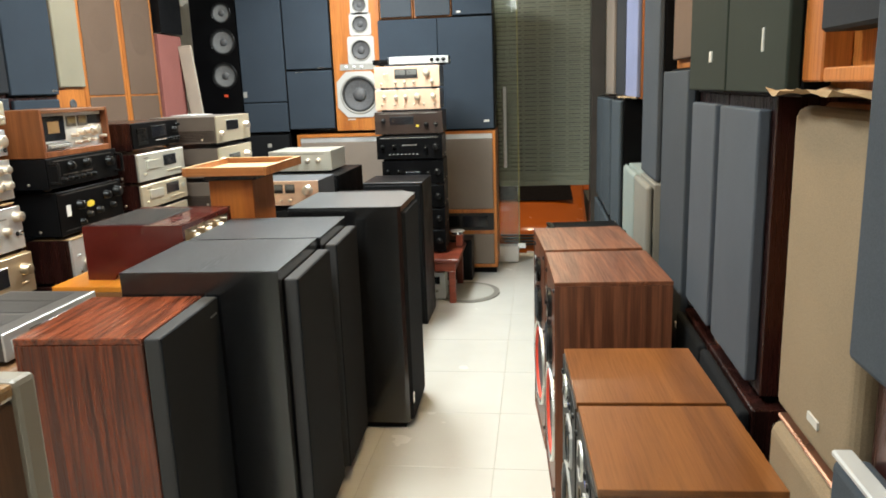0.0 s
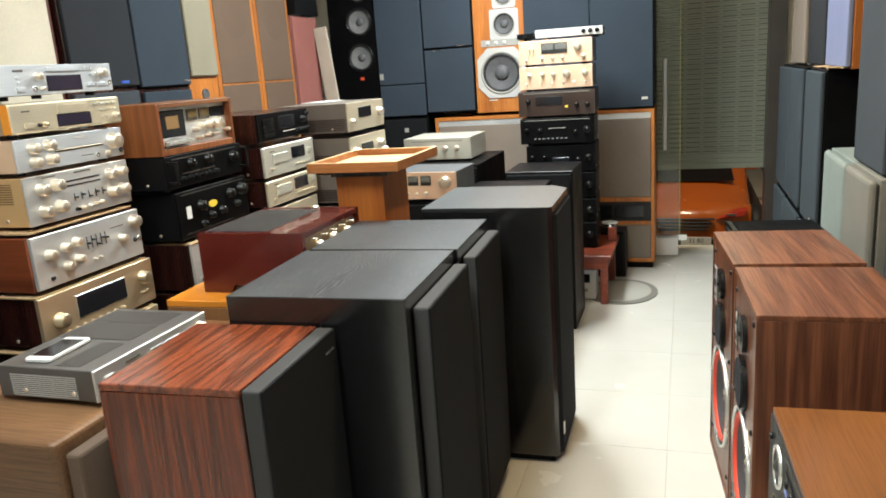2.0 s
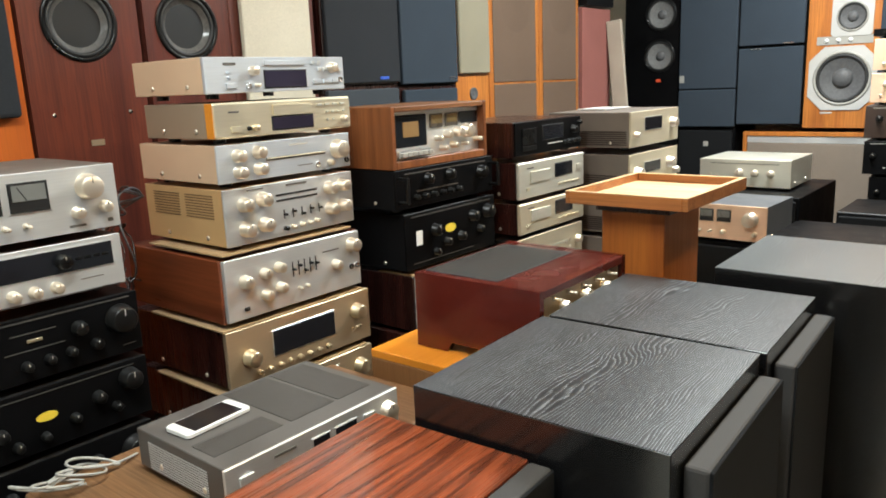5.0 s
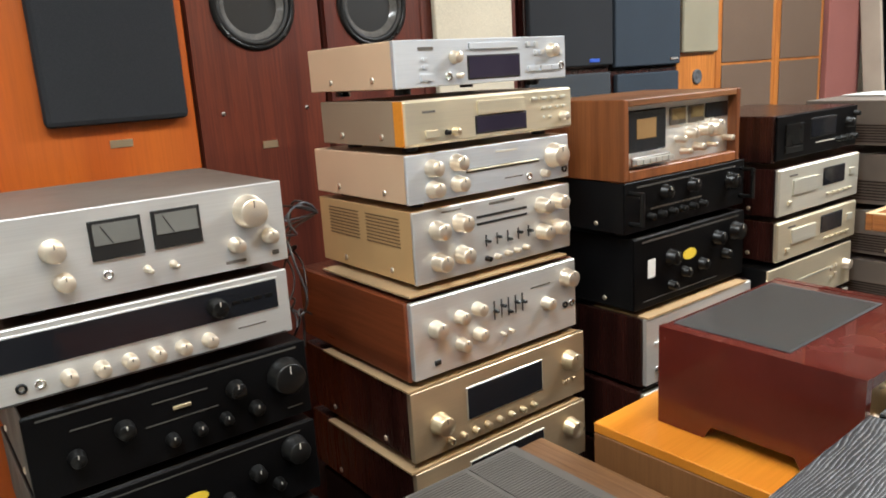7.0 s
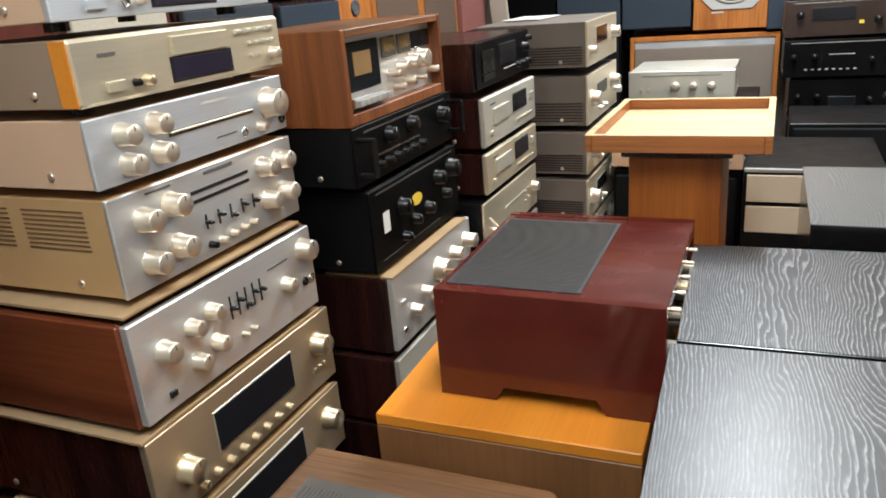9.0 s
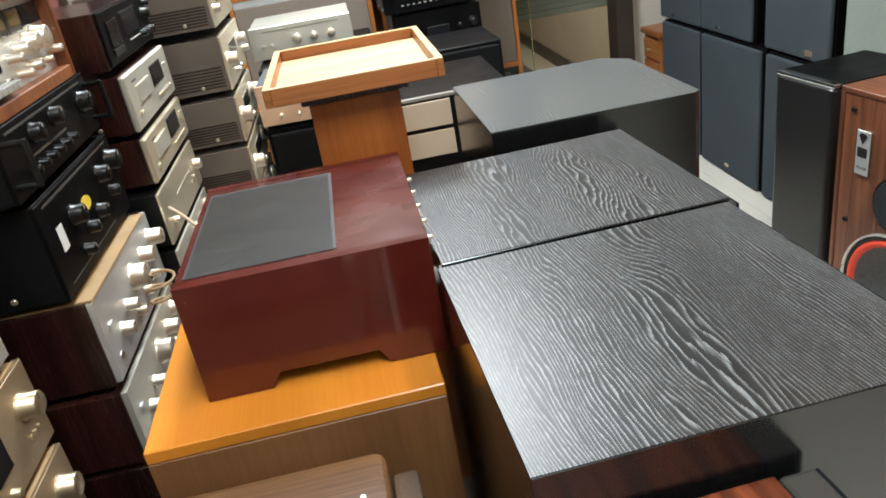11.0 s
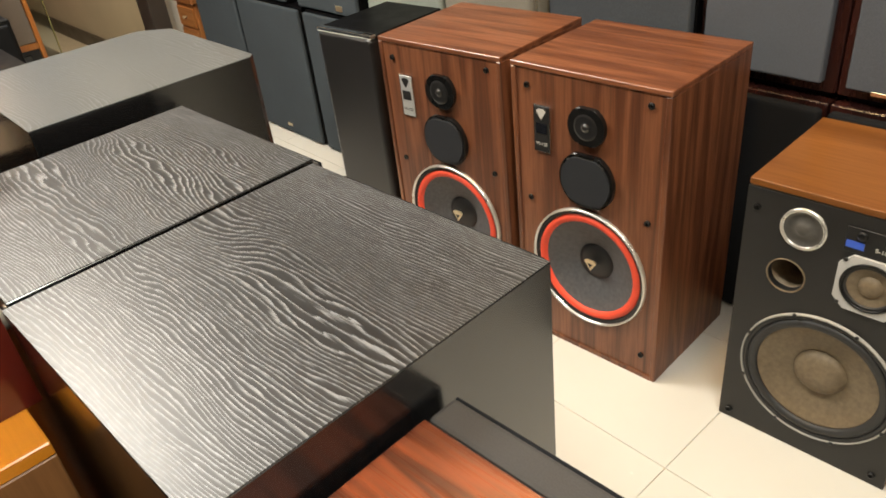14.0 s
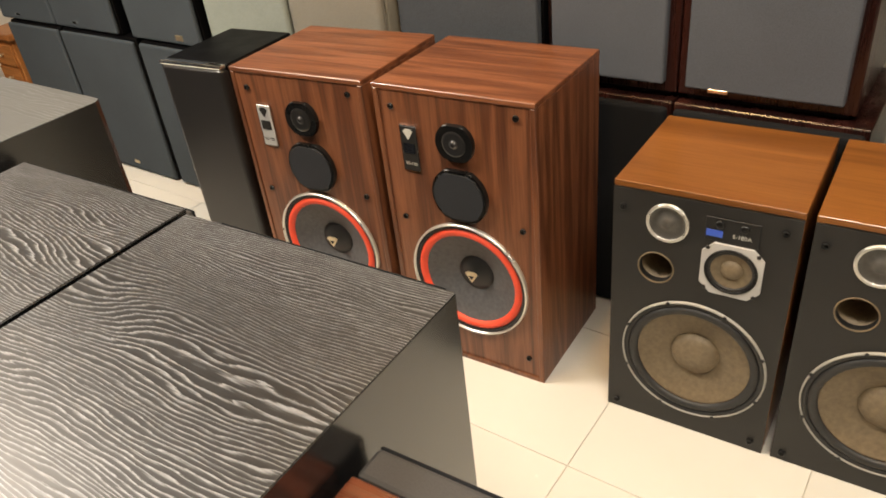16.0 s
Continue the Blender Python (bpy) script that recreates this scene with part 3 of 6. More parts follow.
    if "side" in vents:
        rows = 9
        for r in range(rows):
            for c in range(2):
                y0 = d * (0.12 + 0.42 * c)
                piece("vent_slot", ("vslot", d), lambda bm: box(bm, -0.0008, 0.0006, 0, d * 0.34, -0.0014, 0.0014), M_VENT, t, (0.003, y0, h * (0.52 + 0.045 * r)))
    if "rib" in vents:
        for r in range(7):
            piece("side_rib", ("srib", d), lambda bm: box(bm, -0.002, 0.001, 0, d * 0.94, -0.002, 0.002), M_BROWNCASE, t, (0.003, d * 0.03, h * (0.16 + 0.055 * r)))
    return t


def baffle(parent, x0, x1, z0, z1, y, holes, mat, label="", name="baffle", outline=None, thick=0.016):
    """A front board with round holes for the drive units."""
    bm = bmesh.new()
    edges = []
    for k, (y_, hs) in enumerate(((y, holes),)):
        loop = [bm.verts.new((a, y_, b)) for a, b in outline or ((x0, z0), (x1, z0), (x1, z1), (x0, z1))]
        edges += [bm.edges.new((loop[i], loop[(i + 1) % len(loop)])) for i in range(len(loop))]
        for u, v, r in hs:
            ring = [bm.verts.new((u + r * math.cos(2 * math.pi * i / 28), y_, v + r * math.sin(2 * math.pi * i / 28))) for i in range(28)]
            edges += [bm.edges.new((ring[i], ring[(i + 1) % 28])) for i in range(28)]
    bmesh.ops.triangle_fill(bm, use_beauty=True, use_dissolve=False, edges=edges)
    bm.normal_update()
    flip = [f for f in bm.faces if f.normal.y > 0]
    bmesh.ops.reverse_faces(bm, faces=flip)
    ex = bmesh.ops.extrude_face_region(bm, geom=bm.faces[:])
    bmesh.ops.translate(bm, vec=(0, thick, 0), verts=[v for v in ex["geom"] if isinstance(v, bmesh.types.BMVert)])
    bmesh.ops.recalc_face_normals(bm, faces=bm.faces[:])
    return part(name, bm, mat, parent, label)


def shell(parent, w, h, d, mat, wall=0.018, top=None):
    """An open-fronted cabinet: two sides, top, bottom and back in one carcass."""
    bm = bmesh.new()
    box(bm, 0, wall, 0, d, 0, h - wall, 0.0015)
    box(bm, w - wall, w, 0, d, 0, h - wall, 0.0015)
    box(bm, wall, w - wall, 0, d, 0, wall)
    box(bm, wall, w - wall, d - wall, d, wall, h - wall)
    part("carcass", bm, mat, parent)
    part("top_panel", box(bmesh.new(), 0, w, 0, d, h - wall + 0.0005, h, 0.0015), top or mat, parent)


# ---- the setting ----
X0, X1, Y0, Y1, HIGH = -2.62, 1.72, -2.6, 6.36, 2.85
T = 0.12
structure("wall_west", box(bmesh.new(), X0 - T, X0, Y0 - T, Y1 + T, -0.75, HIGH), M_WALL, "plain cream painted wall behind stacked speakers", "wall")
structure("wall_east", box(bmesh.new(), X1, X1 + T, Y0 - T, Y1 + T, -0.75, HIGH), M_WALL, "plain cream painted wall behind stacked speakers", "wall")
structure("wall_south", box(bmesh.new(), X0, X1, Y0 - T, Y0, -0.75, HIGH), M_WALL, "plain cream painted wall", "wall")
bmw = bmesh.new()
box(bmw, X0, -0.02, Y1, Y1 + T, -0.75, HIGH)
box(bmw, 1.10, X1, Y1, Y1 + T, -0.75, HIGH)
box(bmw, -0.02, 1.10, Y1, Y1 + T, 2.35, HIGH)
structure("wall_north", bmw, M_WALL, "plain cream painted wall with a shop entrance", "wall")
structure("ceiling", box(bmesh.new(), X0 - T, X1 + T, Y0 - T, Y1 + T, HIGH, HIGH + 0.1), M_CEIL, "plain white ceiling", "ceiling")
floor = structure("floor", box(bmesh.new(), X0, X1, Y0, Y1 + T, -0.12, -0.003), M_GROUT, "cream porcelain tile floor with fine grey joints", "floor")
# entrance
frame_ob = thing("door_1", pose(0, 0, 0), "open shop entrance with a frameless glass leaf and dark bronze jambs", "door", kind="structure")
part("jamb", box(bmesh.new(), 0.99, 1.10, 6.26, 6.44, 0, 2.35, 0.004), M_DOORFRAME, frame_ob, "dark bronze door jamb")
part("jamb", box(bmesh.new(), -0.09, -0.02, 6.28, 6.44, 0, 2.35, 0.004), M_DOORFRAME, frame_ob, "dark bronze door jamb")
part("glass_leaf", box(bmesh.new(), -0.02, 0.405, 6.195, 6.207, 0.10, 2.25, 0.001), M_GLASS, frame_ob, "clear greenish glass door leaf").visible_shadow = False
part("glass_edge", box(bmesh.new(), 0.405, 0.411, 6.194, 6.208, 0.10, 2.25, 0.001), paint("glass_edge_green", (0.42, 0.40, 0.16), 0.2, 0.1), frame_ob, "pale olive polished glass edge")
part("bottom_patch", box(bmesh.new(), 0.20, 0.40, 6.15, 6.23, 0.012, 0.15, 0.006), M_WHITE, frame_ob, "white floor spring cover")
part("lock_patch", box(bmesh.new(), 0.392, 0.46, 6.185, 6.215, 0.12, 0.165, 0.003), M_CHROME, frame_ob, "steel patch lock")
bmh = bmesh.new()
lathe(bmh, [(0.013, 0), (0.013, 0.64)], 14)
bmesh.ops.rotate(bmh, cent=(0, 0, 0), matrix=Matrix.Rotation(radians(-90), 3, "X"), verts=bmh.verts[:])
bmesh.ops.translate(bmh, vec=(0.305, 6.13, 0.80), verts=bmh.verts[:])
for z in (0.90, 1.34):
    lathe(bmh, [(0.008, 0), (0.008, 0.07)], 10, at=(0.305, 6.197, z))
part("pull_handle", bmh, M_SILVER, frame_ob, "long steel tube pull handle")
# outside
structure("porch", box(bmesh.new(), -1.6, 3.2, Y1 + T, 6.62, -1.25, -0.02), M_GROUT, "dark stone threshold outside the entrance", "threshold")
structure("ground", box(bmesh.new(), -60, 60, 6.62, 140, -1.4, -1.25), M_ASPHALT, "dark asphalt street at night", "ground")
structure("outer_wall", box(bmesh.new(), 1.83, 2.3, 8.6, 24, -0.75, 3.4), M_OUTWALL, "pale plastered boundary wall across the pavement", "wall")
structure("outer_skirting", box(bmesh.new(), 1.80, 1.83, 8.6, 24, -0.735, -0.58), M_DOORFRAME, "dark skirting along the outer wall", "trim")
structure("pavement", box(box(bmesh.new(), 1.0, 2.3, 6.62, 9.6, -1.25, -0.735), 1.5, 2.3, 9.6, 24, -1.25, -0.735), M_GROUT, "pale pavement strip beside the outer wall", "pavement")
sh = thing("roller_shutter", pose(0, 6.85, 0), "half-lowered olive steel roller shutter with slotted slats", "shutter")
for i in range(48):
    z = 0.60 + i * 0.038
    b2 = bmesh.new()
    box(b2, -0.75, 1.21, -0.007, 0.010, z, z + 0.0372, 0.003)
    slat = part("slat", b2, M_SHUTTER, sh)
    if i > 1:
        b2 = bmesh.new()
        for k in range(15):
            x0 = -0.70 + k * 0.128
            box(b2, x0, x0 + 0.104, -0.0078, -0.006, z + 0.013, z + 0.0205)
        part("perforation", b2, M_SHUTGAP, slat, "dark punched slotting")
part("backing", box(bmesh.new(), -0.74, 1.20, 0.011, 0.016, 0.60, 2.42), M_SHUTGAP, sh)
part("bottom_rail", box(bmesh.new(), -0.76, 1.21, -0.018, 0.018, 0.555, 0.60, 0.004), M_SHUTTER, sh)
part("guide_rail", box(bmesh.new(), 1.215, 1.30, -0.03, 0.03, -1.25, 2.5, 0.004), M_DOORFRAME, sh, "dark steel guide rail")


def car():
    """The nose of a parked hatchback, with bonnet, windscreen, lamps, grille and plate."""
    t = thing("car", pose(0.42, 10.62, -1.25), "orange-lit compact car parked nose towards the entrance", "car")
    prof = [(0.0, 0.30), (0.0, 0.62), (0.06, 0.70), (0.22, 0.80), (1.00, 0.93), (1.75, 1.46), (3.2, 1.50), (3.9, 1.05), (4.1, 0.75), (4.1, 0.28)]
    half = 0.86
    bm = bmesh.new()
    rings = []
    for f in (-1.0, -0.92, -0.5, 0.0, 0.5, 0.92, 1.0):
        pinch = 0.16 * f * f
        rings.append([bm.verts.new((f * half, y + pinch * (1.6 if y < 0.5 else 0.3), z - (0.10 * abs(f) ** 3 if z > 0.7 else 0))) for y, z in prof])
    for a, b in zip(rings, rings[1:]):
        for i in range(len(prof) - 1):
            bm.faces.new((a[i], b[i], b[i + 1], a[i + 1])).smooth = True
    bm.faces.new(rings[0])
    bm.faces.new(rings[-1][::-1])
    bmesh.ops.recalc_face_normals(bm, faces=bm.faces[:])
    part("body", bm, M_CAR, t)
    bm = bmesh.new()
    a = [bm.verts.new(p) for p in ((-0.68, 0.93, 0.945), (0.68, 0.93, 0.945), (0.58, 1.70, 1.475), (-0.58, 1.70, 1.475))]
    bm.faces.new(a)
    part("windscreen", bm, M_CARGLASS, t, "dark windscreen")
    for i in range(4):
        part("grille_bar", box(bmesh.new(), -0.40 + 0.03 * i, 0.40 - 0.03 * i, -0.03, 0.03, 0.58 - i * 0.045, 0.602 - i * 0.045, 0.006), M_DARK, t)
    part("lower_intake", box(bmesh.new(), -0.5, 0.5, -0.025, 0.06, 0.22, 0.33, 0.01), M_DARK, t, "black lower air intake")
    for s in (-1, 1):
        bm = bmesh.new()
        plate(bm, [(s * 0.42, 0.58), (s * 0.76, 0.62), (s * 0.80, 0.71), (s * 0.62, 0.68)], 0.03, 0.22, 0.01)
        lamp = part("headlamp", bm, M_TAIL, t, "reddish glinting headlamp")
        part("lamp_rim", box(bmesh.new(), s * 0.60 - 0.06, s * 0.60 + 0.06, 0.02, 0.04, 0.625, 0.655, 0.006), M_CHROME, lamp)
        part("fog_lamp", box(bmesh.new(), s * 0.62 - 0.09, s * 0.62 + 0.09, 0.02, 0.1, 0.40, 0.47, 0.02, 2), M_DARK, t)
        part("mirror", box(bmesh.new(), s * 0.92 - 0.09, s * 0.92 + 0.09, 1.2, 1.3, 1.05, 1.18, 0.03, 2), M_CAR, t)
        wh = part("wheel", lathe(bmesh.new(), [(0.18, 0.0), (0.30, 0.02), (0.31, 0.10), (0.30, 0.18), (0, 0.18)], 24), M_RUBBER, t)
        wh.location, wh.rotation_euler = (s * 0.86, 0.85, 0.31), (0, 0, s * math.pi / 2)
    pl = part("number_plate", box(bmesh.new(), -0.02, 0.36, -0.045, -0.03, 0.26, 0.36, 0.003), M_WHITE, t, "white number plate")
    words("plate_digits", "32 80", 0.085, M_LINE, pl, (0.17, -0.046, 0.31))
    return t


car()

# ---- the row in the middle: large boxes ----


def framed_grille(t, x0, x1, z0, z1, thick, frame, cloth_mat, label):
    """A boarded grille frame standing proud of the front, with cloth stretched over its face."""
    fr = part("grille_frame", box(bmesh.new(), x0, x1, -thick + 0.004, -0.002, z0, z1, 0.006, 2), frame, t, "grey-brown cloth-wrapped grille frame")
    part("grille", box(bmesh.new(), x0 + 0.0008, x1 - 0.0008, -thick, -thick + 0.0055, z0 + 0.0008, z1 - 0.0008, 0.0025), cloth_mat, fr, label)


def ash_cabinet(cx, cy, lean, label, w, grille_w):
    d, h = 0.472, 0.96
    c = Vector((cx, cy, 0))
    m = Matrix.Translation(c) @ pose(0, 0, 0, 0, 0, 90 + lean) @ pose(-w / 2, -d / 2, 0)
    t = thing("loudspeaker", m, label, "speaker", "pair of black ash speakers")
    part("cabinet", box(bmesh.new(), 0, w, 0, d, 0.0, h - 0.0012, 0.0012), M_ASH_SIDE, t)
    # Top veneer has the sheen in its colour; the sides stay black.
    part("veneer", box(bmesh.new(), 0.0008, w - 0.0008, 0.0008, d - 0.0008, h - 0.0010, h), M_ASH_SHEEN, t, "open-grained black ash veneer with silvery sheen painted into its figure")
    framed_grille(t, w - 0.012 - grille_w, w - 0.012, 0.06, h - 0.036, 0.046, M_GRILLEFRAME, F_FRONT, "black cloth grille")
    part("grille_peg", box(bmesh.new(), w - 0.045, w - 0.012, -0.03, 0.0, h - 0.07, h - 0.05, 0.002), M_WHITE, t, "small white plastic peg")
    return t


ash_cabinet(-0.425, 2.304, 2.6, "black ash floor speaker with a charcoal grille beside a rosewood one", 0.466, 0.41)
ash_cabinet(-0.437, 2.7635, 2.6, "black ash floor speaker standing against its twin", 0.428, 0.37)

# tall speaker with a chamfered cloth-covered front
t = thing("loudspeaker", pose(0.003, 3.058, 0, 0, 0, 90.8), "tall black cloth-wrapped floor speaker with a haze-greyed ash top", "speaker")
TALL = [(0.0, 0.014), (0.012, 0.0), (0.405, 0.0), (0.47, 0.06), (0.47, 0.475), (0, 0.475)]
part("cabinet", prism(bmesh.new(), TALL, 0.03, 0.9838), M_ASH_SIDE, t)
part("top_panel", prism(bmesh.new(), TALL, 0.984, 0.9855), M_ASH_HAZE, t, "ash top painted grey with reflected haze, one corner cut")
part("cloth_front", prism(bmesh.new(), [(0.03, 0.002), (0.042, -0.012), (0.402, -0.012), (0.476, 0.056), (0.474, 0.07), (0.404, 0.002)], 0.03, 0.955, 0.004), F_FRONT, t, "black stretched cloth front")
part("plinth", box(bmesh.new(), 0.02, 0.44, 0.02, 0.45, 0, 0.03), M_BLACK, t)
part("badge", box(bmesh.new(), 0.03, 0.05, -0.017, -0.0135, 0.11, 0.16), M_CHROME, t, "small bright plate")

# rosewood speaker with a dark grille
t = thing("loudspeaker", pose(-0.386, 1.690, 0, 0, 0, 93), "glossy rosewood floor speaker with a black cloth grille", "speaker")
part("cabinet", box(bmesh.new(), 0, 0.372, 0, 0.328, 0, 0.8745, 0.002), M_ROSE, t, "reddish rosewood veneer with dark streaks")
part("top_panel", box(bmesh.new(), 0, 0.372, 0, 0.328, 0.875, 0.892, 0.002), wood("rosewood_lid", (0.034, 0.009, 0.005), (0.34, 0.078, 0.027), 5.0, 0, 22, 0.24, stretch=0.05, coat=0.45, pores=0.55), t)
framed_grille(t, 0.001, 0.371, 0.01, 0.890, 0.048, M_GRILLEFRAME, F_FRONT, "black cloth grille")
part("badge", box(bmesh.new(), 0.305, 0.35, -0.0505, -0.0475, 0.843, 0.849, 0.001), M_SLATECASE, t, "tiny grey-blue maker's plate")

# brown speaker carrying a silver receiver
t = thing("loudspeaker", pose(-0.785, 1.60, 0, 0, 0, 91), "brown-veneered speaker lying under a slim receiver", "speaker")
part("cabinet", prism(bmesh.new(), rounded(0, 0.77, 0, 0.42, 0.02), 0, 0.782, 0.012, 3), wood("brown_veneer", (0.11, 0.052, 0.022), (0.24, 0.125, 0.055), 5, 1, 3.0, 0.42, stretch=0.08), t)
part("grille", box(bmesh.new(), 0.02, 0.75, -0.04, -0.003, 0.02, 0.752, 0.008, 2), F_BROWN, t, "brown-grey cloth grille")

# light cabinet close to the start of the walk
t = thing("cabinet", pose(-0.29, 0.23, 0), "upright brown cabinet with a glossy tan top and beige front", "cabinet")
part("carcass", box(bmesh.new(), 0, 0.40, 0, 0.412, 0, 1.2065, 0.003), wood("umber_veneer", (0.07, 0.030, 0.012), (0.15, 0.068, 0.029), 4, 2, 8, 0.4, stretch=0.05), t, "brown veneered carcass")
part("top_panel", box(bmesh.new(), 0, 0.402, 0, 0.412, 1.207, 1.222, 0.004, 2), wood("pale_tan_top", (0.30, 0.17, 0.075), (0.42, 0.26, 0.12), 3, 0, 8, 0.22, stretch=0.05, pores=0.3, coat=0.6), t, "glossy pale tan top")
part("front_edge", box(bmesh.new(), 0, 0.402, 0.4125, 0.442, 0.0, 1.222, 0.006, 2), paint("grey_beige_edging", (0.30, 0.265, 0.215), 0.4, 0.08), t, "grey-beige front board")
# Flat dark panel paints the recess's shade, the pale bar its lit edge.
part("recess", box(bmesh.new(), 0.4005, 0.4035, 0.06, 0.33, 0.35, 1.07, 0.001), M_DARK, t, "flat dark side panel painted as a shaded recess")
part("recess_rim", box(bmesh.new(), 0.4005, 0.407, 0.06, 0.33, 1.0705, 1.078, 0.001), M_GREYRING, t, "pale bar painted as the lit edge of the recess")

# orange plinth speaker and mahogany amplifier on it
t = thing("loudspeaker", pose(-0.695, 2.437, 0, 0, 0, 91.5), "honey-topped wooden speaker under a mahogany amplifier", "speaker")
part("cabinet", box(bmesh.new(), 0, 0.50, 0, 0.44, 0, 0.796, 0.002), wood("tan_veneer", (0.20, 0.088, 0.030), (0.28, 0.125, 0.044), 2, 2, 4.0, 0.42, pores=0.25), t, "tan veneered sides")
part("top_panel", box(bmesh.new(), 0, 0.50, 0, 0.44, 0.7965, 0.818, 0.002), M_HONEY, t, "bright honey-coloured top")


def mahogany_amp(m):
    w, h, d = 0.435, 0.196, 0.375
    t = thing("amplifier", m, "mahogany-cased valve amplifier with a gold front and arched feet", "amplifier")
    f = 0.035
    for x in (0.0, w - 0.018):
        bm = bmesh.new()
        pts = [(0, 0), (0.09, 0), (0.105, 0.026), (d - 0.115, 0.026), (d - 0.10, 0), (d, 0), (d, h), (0, h)]
        plate(bm, pts, 0, 0.018)
        bmesh.ops.rotate(bm, cent=(0, 0, 0), matrix=Matrix.Rotation(radians(90), 3, "Z"), verts=bm.verts[:])
        bmesh.ops.translate(bm, vec=(x + 0.018, 0, 0), verts=bm.verts[:])
        part("side_panel", bm, M_MAHOG, t, "polished mahogany side with arched foot")
    part("chassis", box(bmesh.new(), 0.019, w - 0.019, 0.02, d - 0.004, f, h - 0.022), M_BROWNCASE, t)
    top = part("lid", box(bmesh.new(), 0.0185, w - 0.0185, 0, d, h - 0.021, h - 0.001, 0.001), paint("mahogany_lid", (0.09, 0.0145, 0.010), 0.24, 0.22, 6.0, 0.03, coat=0.6), t)
    part("grating", box(bmesh.new(), 0.03, w - 0.05, 0.135, d - 0.012, h - 0.0005, h + 0.001), paint("grating_grey", (0.055, 0.06, 0.065), 0.4, 0.1), top, "grey ribbed vent grating")
    for i in range(60):
        piece("vent_rib", ("mrib",), lambda bm: box(bm, 0, 0.0018, 0.14, d - 0.016, 0, 0.0012), M_LIDGREY, top, (0.034 + i * (w - 0.09) / 60, 0, h + 0.0008))
    part("front_plate", box(bmesh.new(), 0.019, w - 0.019, 0.012, 0.02, f + 0.008, h - 0.022), M_GOLD, t, "recessed gold front plate")
    for i, u in enumerate((0.06, 0.12, 0.17, 0.225, 0.28, 0.33, 0.385)):
        knob(t, u, 0.10 + 0.035 * (i % 2), 0.012, 0.012 if i % 3 else 0.016, 0.022, M_KNOB)
    for u in (0.08, 0.15, 0.22, 0.29, 0.36):
        piece("toggle", ("toggle",), lambda bm: lathe(bm, [(0.0065, 0), (0.0065, 0.003), (0.0035, 0.004), (0.003, 0.018), (0.0042, 0.024), (0, 0.026)], 10), M_KNOB, t, (u, 0.012, 0.16))
    return t


mahogany_amp(pose(-0.676, 2.522, 0.819, 0, 0, 90.6))

# pedestal with a tray
t = thing("pedestal", pose(-0.740, 3.105, 0), "orange-brown wooden pedestal with an upturned tray top", "stand")
part("column", box(bmesh.new(), -0.10, 0.095, 0.02, 0.28, 0.0, 1.099, 0.003), M_PEDESTAL, t, "orange-brown veneered column")
part("neck", box(bmesh.new(), -0.115, 0.115, 0.01, 0.32, 1.0995, 1.1275, 0.002), M_DARKWOOD, t, "dark wooden neck")
part("tray_floor", box(bmesh.new(), -0.165, 0.175, -0.04, 0.40, 1.128, 1.136), M_PINE, t, "bare plywood tray floor")
for x0, x1, y0, y1 in ((-0.18, -0.165, -0.055, 0.415), (0.175, 0.19, -0.055, 0.415), (-0.165, 0.175, -0.055, -0.04), (-0.165, 0.175, 0.40, 0.415)):
    b2 = box(bmesh.new(), x0, x1, y0, y1, 1.124, 1.160, 0.002)
    part("tray_wall", b2, M_TRAYWOOD, t, "stained wooden tray edge")
    part("raw_rim", box(bmesh.new(), x0, x1, y0, y1, 1.1602, 1.1615), M_PINE, t, "raw pale rim")

# ---- boxes and units farther along the middle ----
loudspeaker(pose(-1.08, 4.42, 0), "black box speaker under a champagne preamplifier", 0.46, 0.962, 0.62, M_BLACK, F_BLACK)
loudspeaker(pose(-0.50, 4.52, 0), "matt black box speaker with a plain top", 0.37, 0.90, 0.38, M_BLACKCASE, F_BLACK, group="black box speakers")
t = thing("cabinet", pose(-0.632, 3.965, 0), "low black cabinet with two cream front panels", "cabinet")
part("carcass", box(bmesh.new(), 0.0, 0.40, 0.012, 0.48, 0, 0.866, 0.003), M_BLACKCASE, t)
part("front_lip", box(bmesh.new(), 0.002, 0.398, 0.002, 0.0118, 0.852, 0.866, 0.003), M_GREYRING, t, "pale worn front edge")
for z0, z1 in ((0.655, 0.742), (0.757, 0.845)):
    part("pale_front", box(bmesh.new(), 0.012, 0.195, 0.0, 0.0118, z0, z1, 0.002), paint("cream_panel", (0.66, 0.56, 0.44), 0.5, 0.05), t, "cream front panel")
loudspeaker(pose(-1.06, 4.06, 0), "black speaker carrying a small peach-fronted amplifier", 0.42, 0.828, 0.35, M_BLACK, F_BLACK)
hifi(pose(-1.065, 4.065, 0.829, 0, 0, -2), "amplifier", "peach-silver amplifier with twin meters on a black box", 0.43, 0.150, 0.30, M_SLATECASE, M_WARMLIT, [("m", 0.46, 0.68, 0.055, 0.048), ("m", 0.62, 0.68, 0.055, 0.048), ("k", 0.86, 0.62, 0.027, 0.03, M_KNOB), ("k", 0.16, 0.22, 0.008, 0.018, M_KNOB), ("t", 0.30, 0.22, M_KNOB), ("t", 0.40, 0.22, M_KNOB), ("t", 0.50, 0.22, M_KNOB), ("k", 0.62, 0.22, 0.009, 0.018, M_KNOB), ("k", 0.90, 0.22, 0.009, 0.018, M_KNOB)])
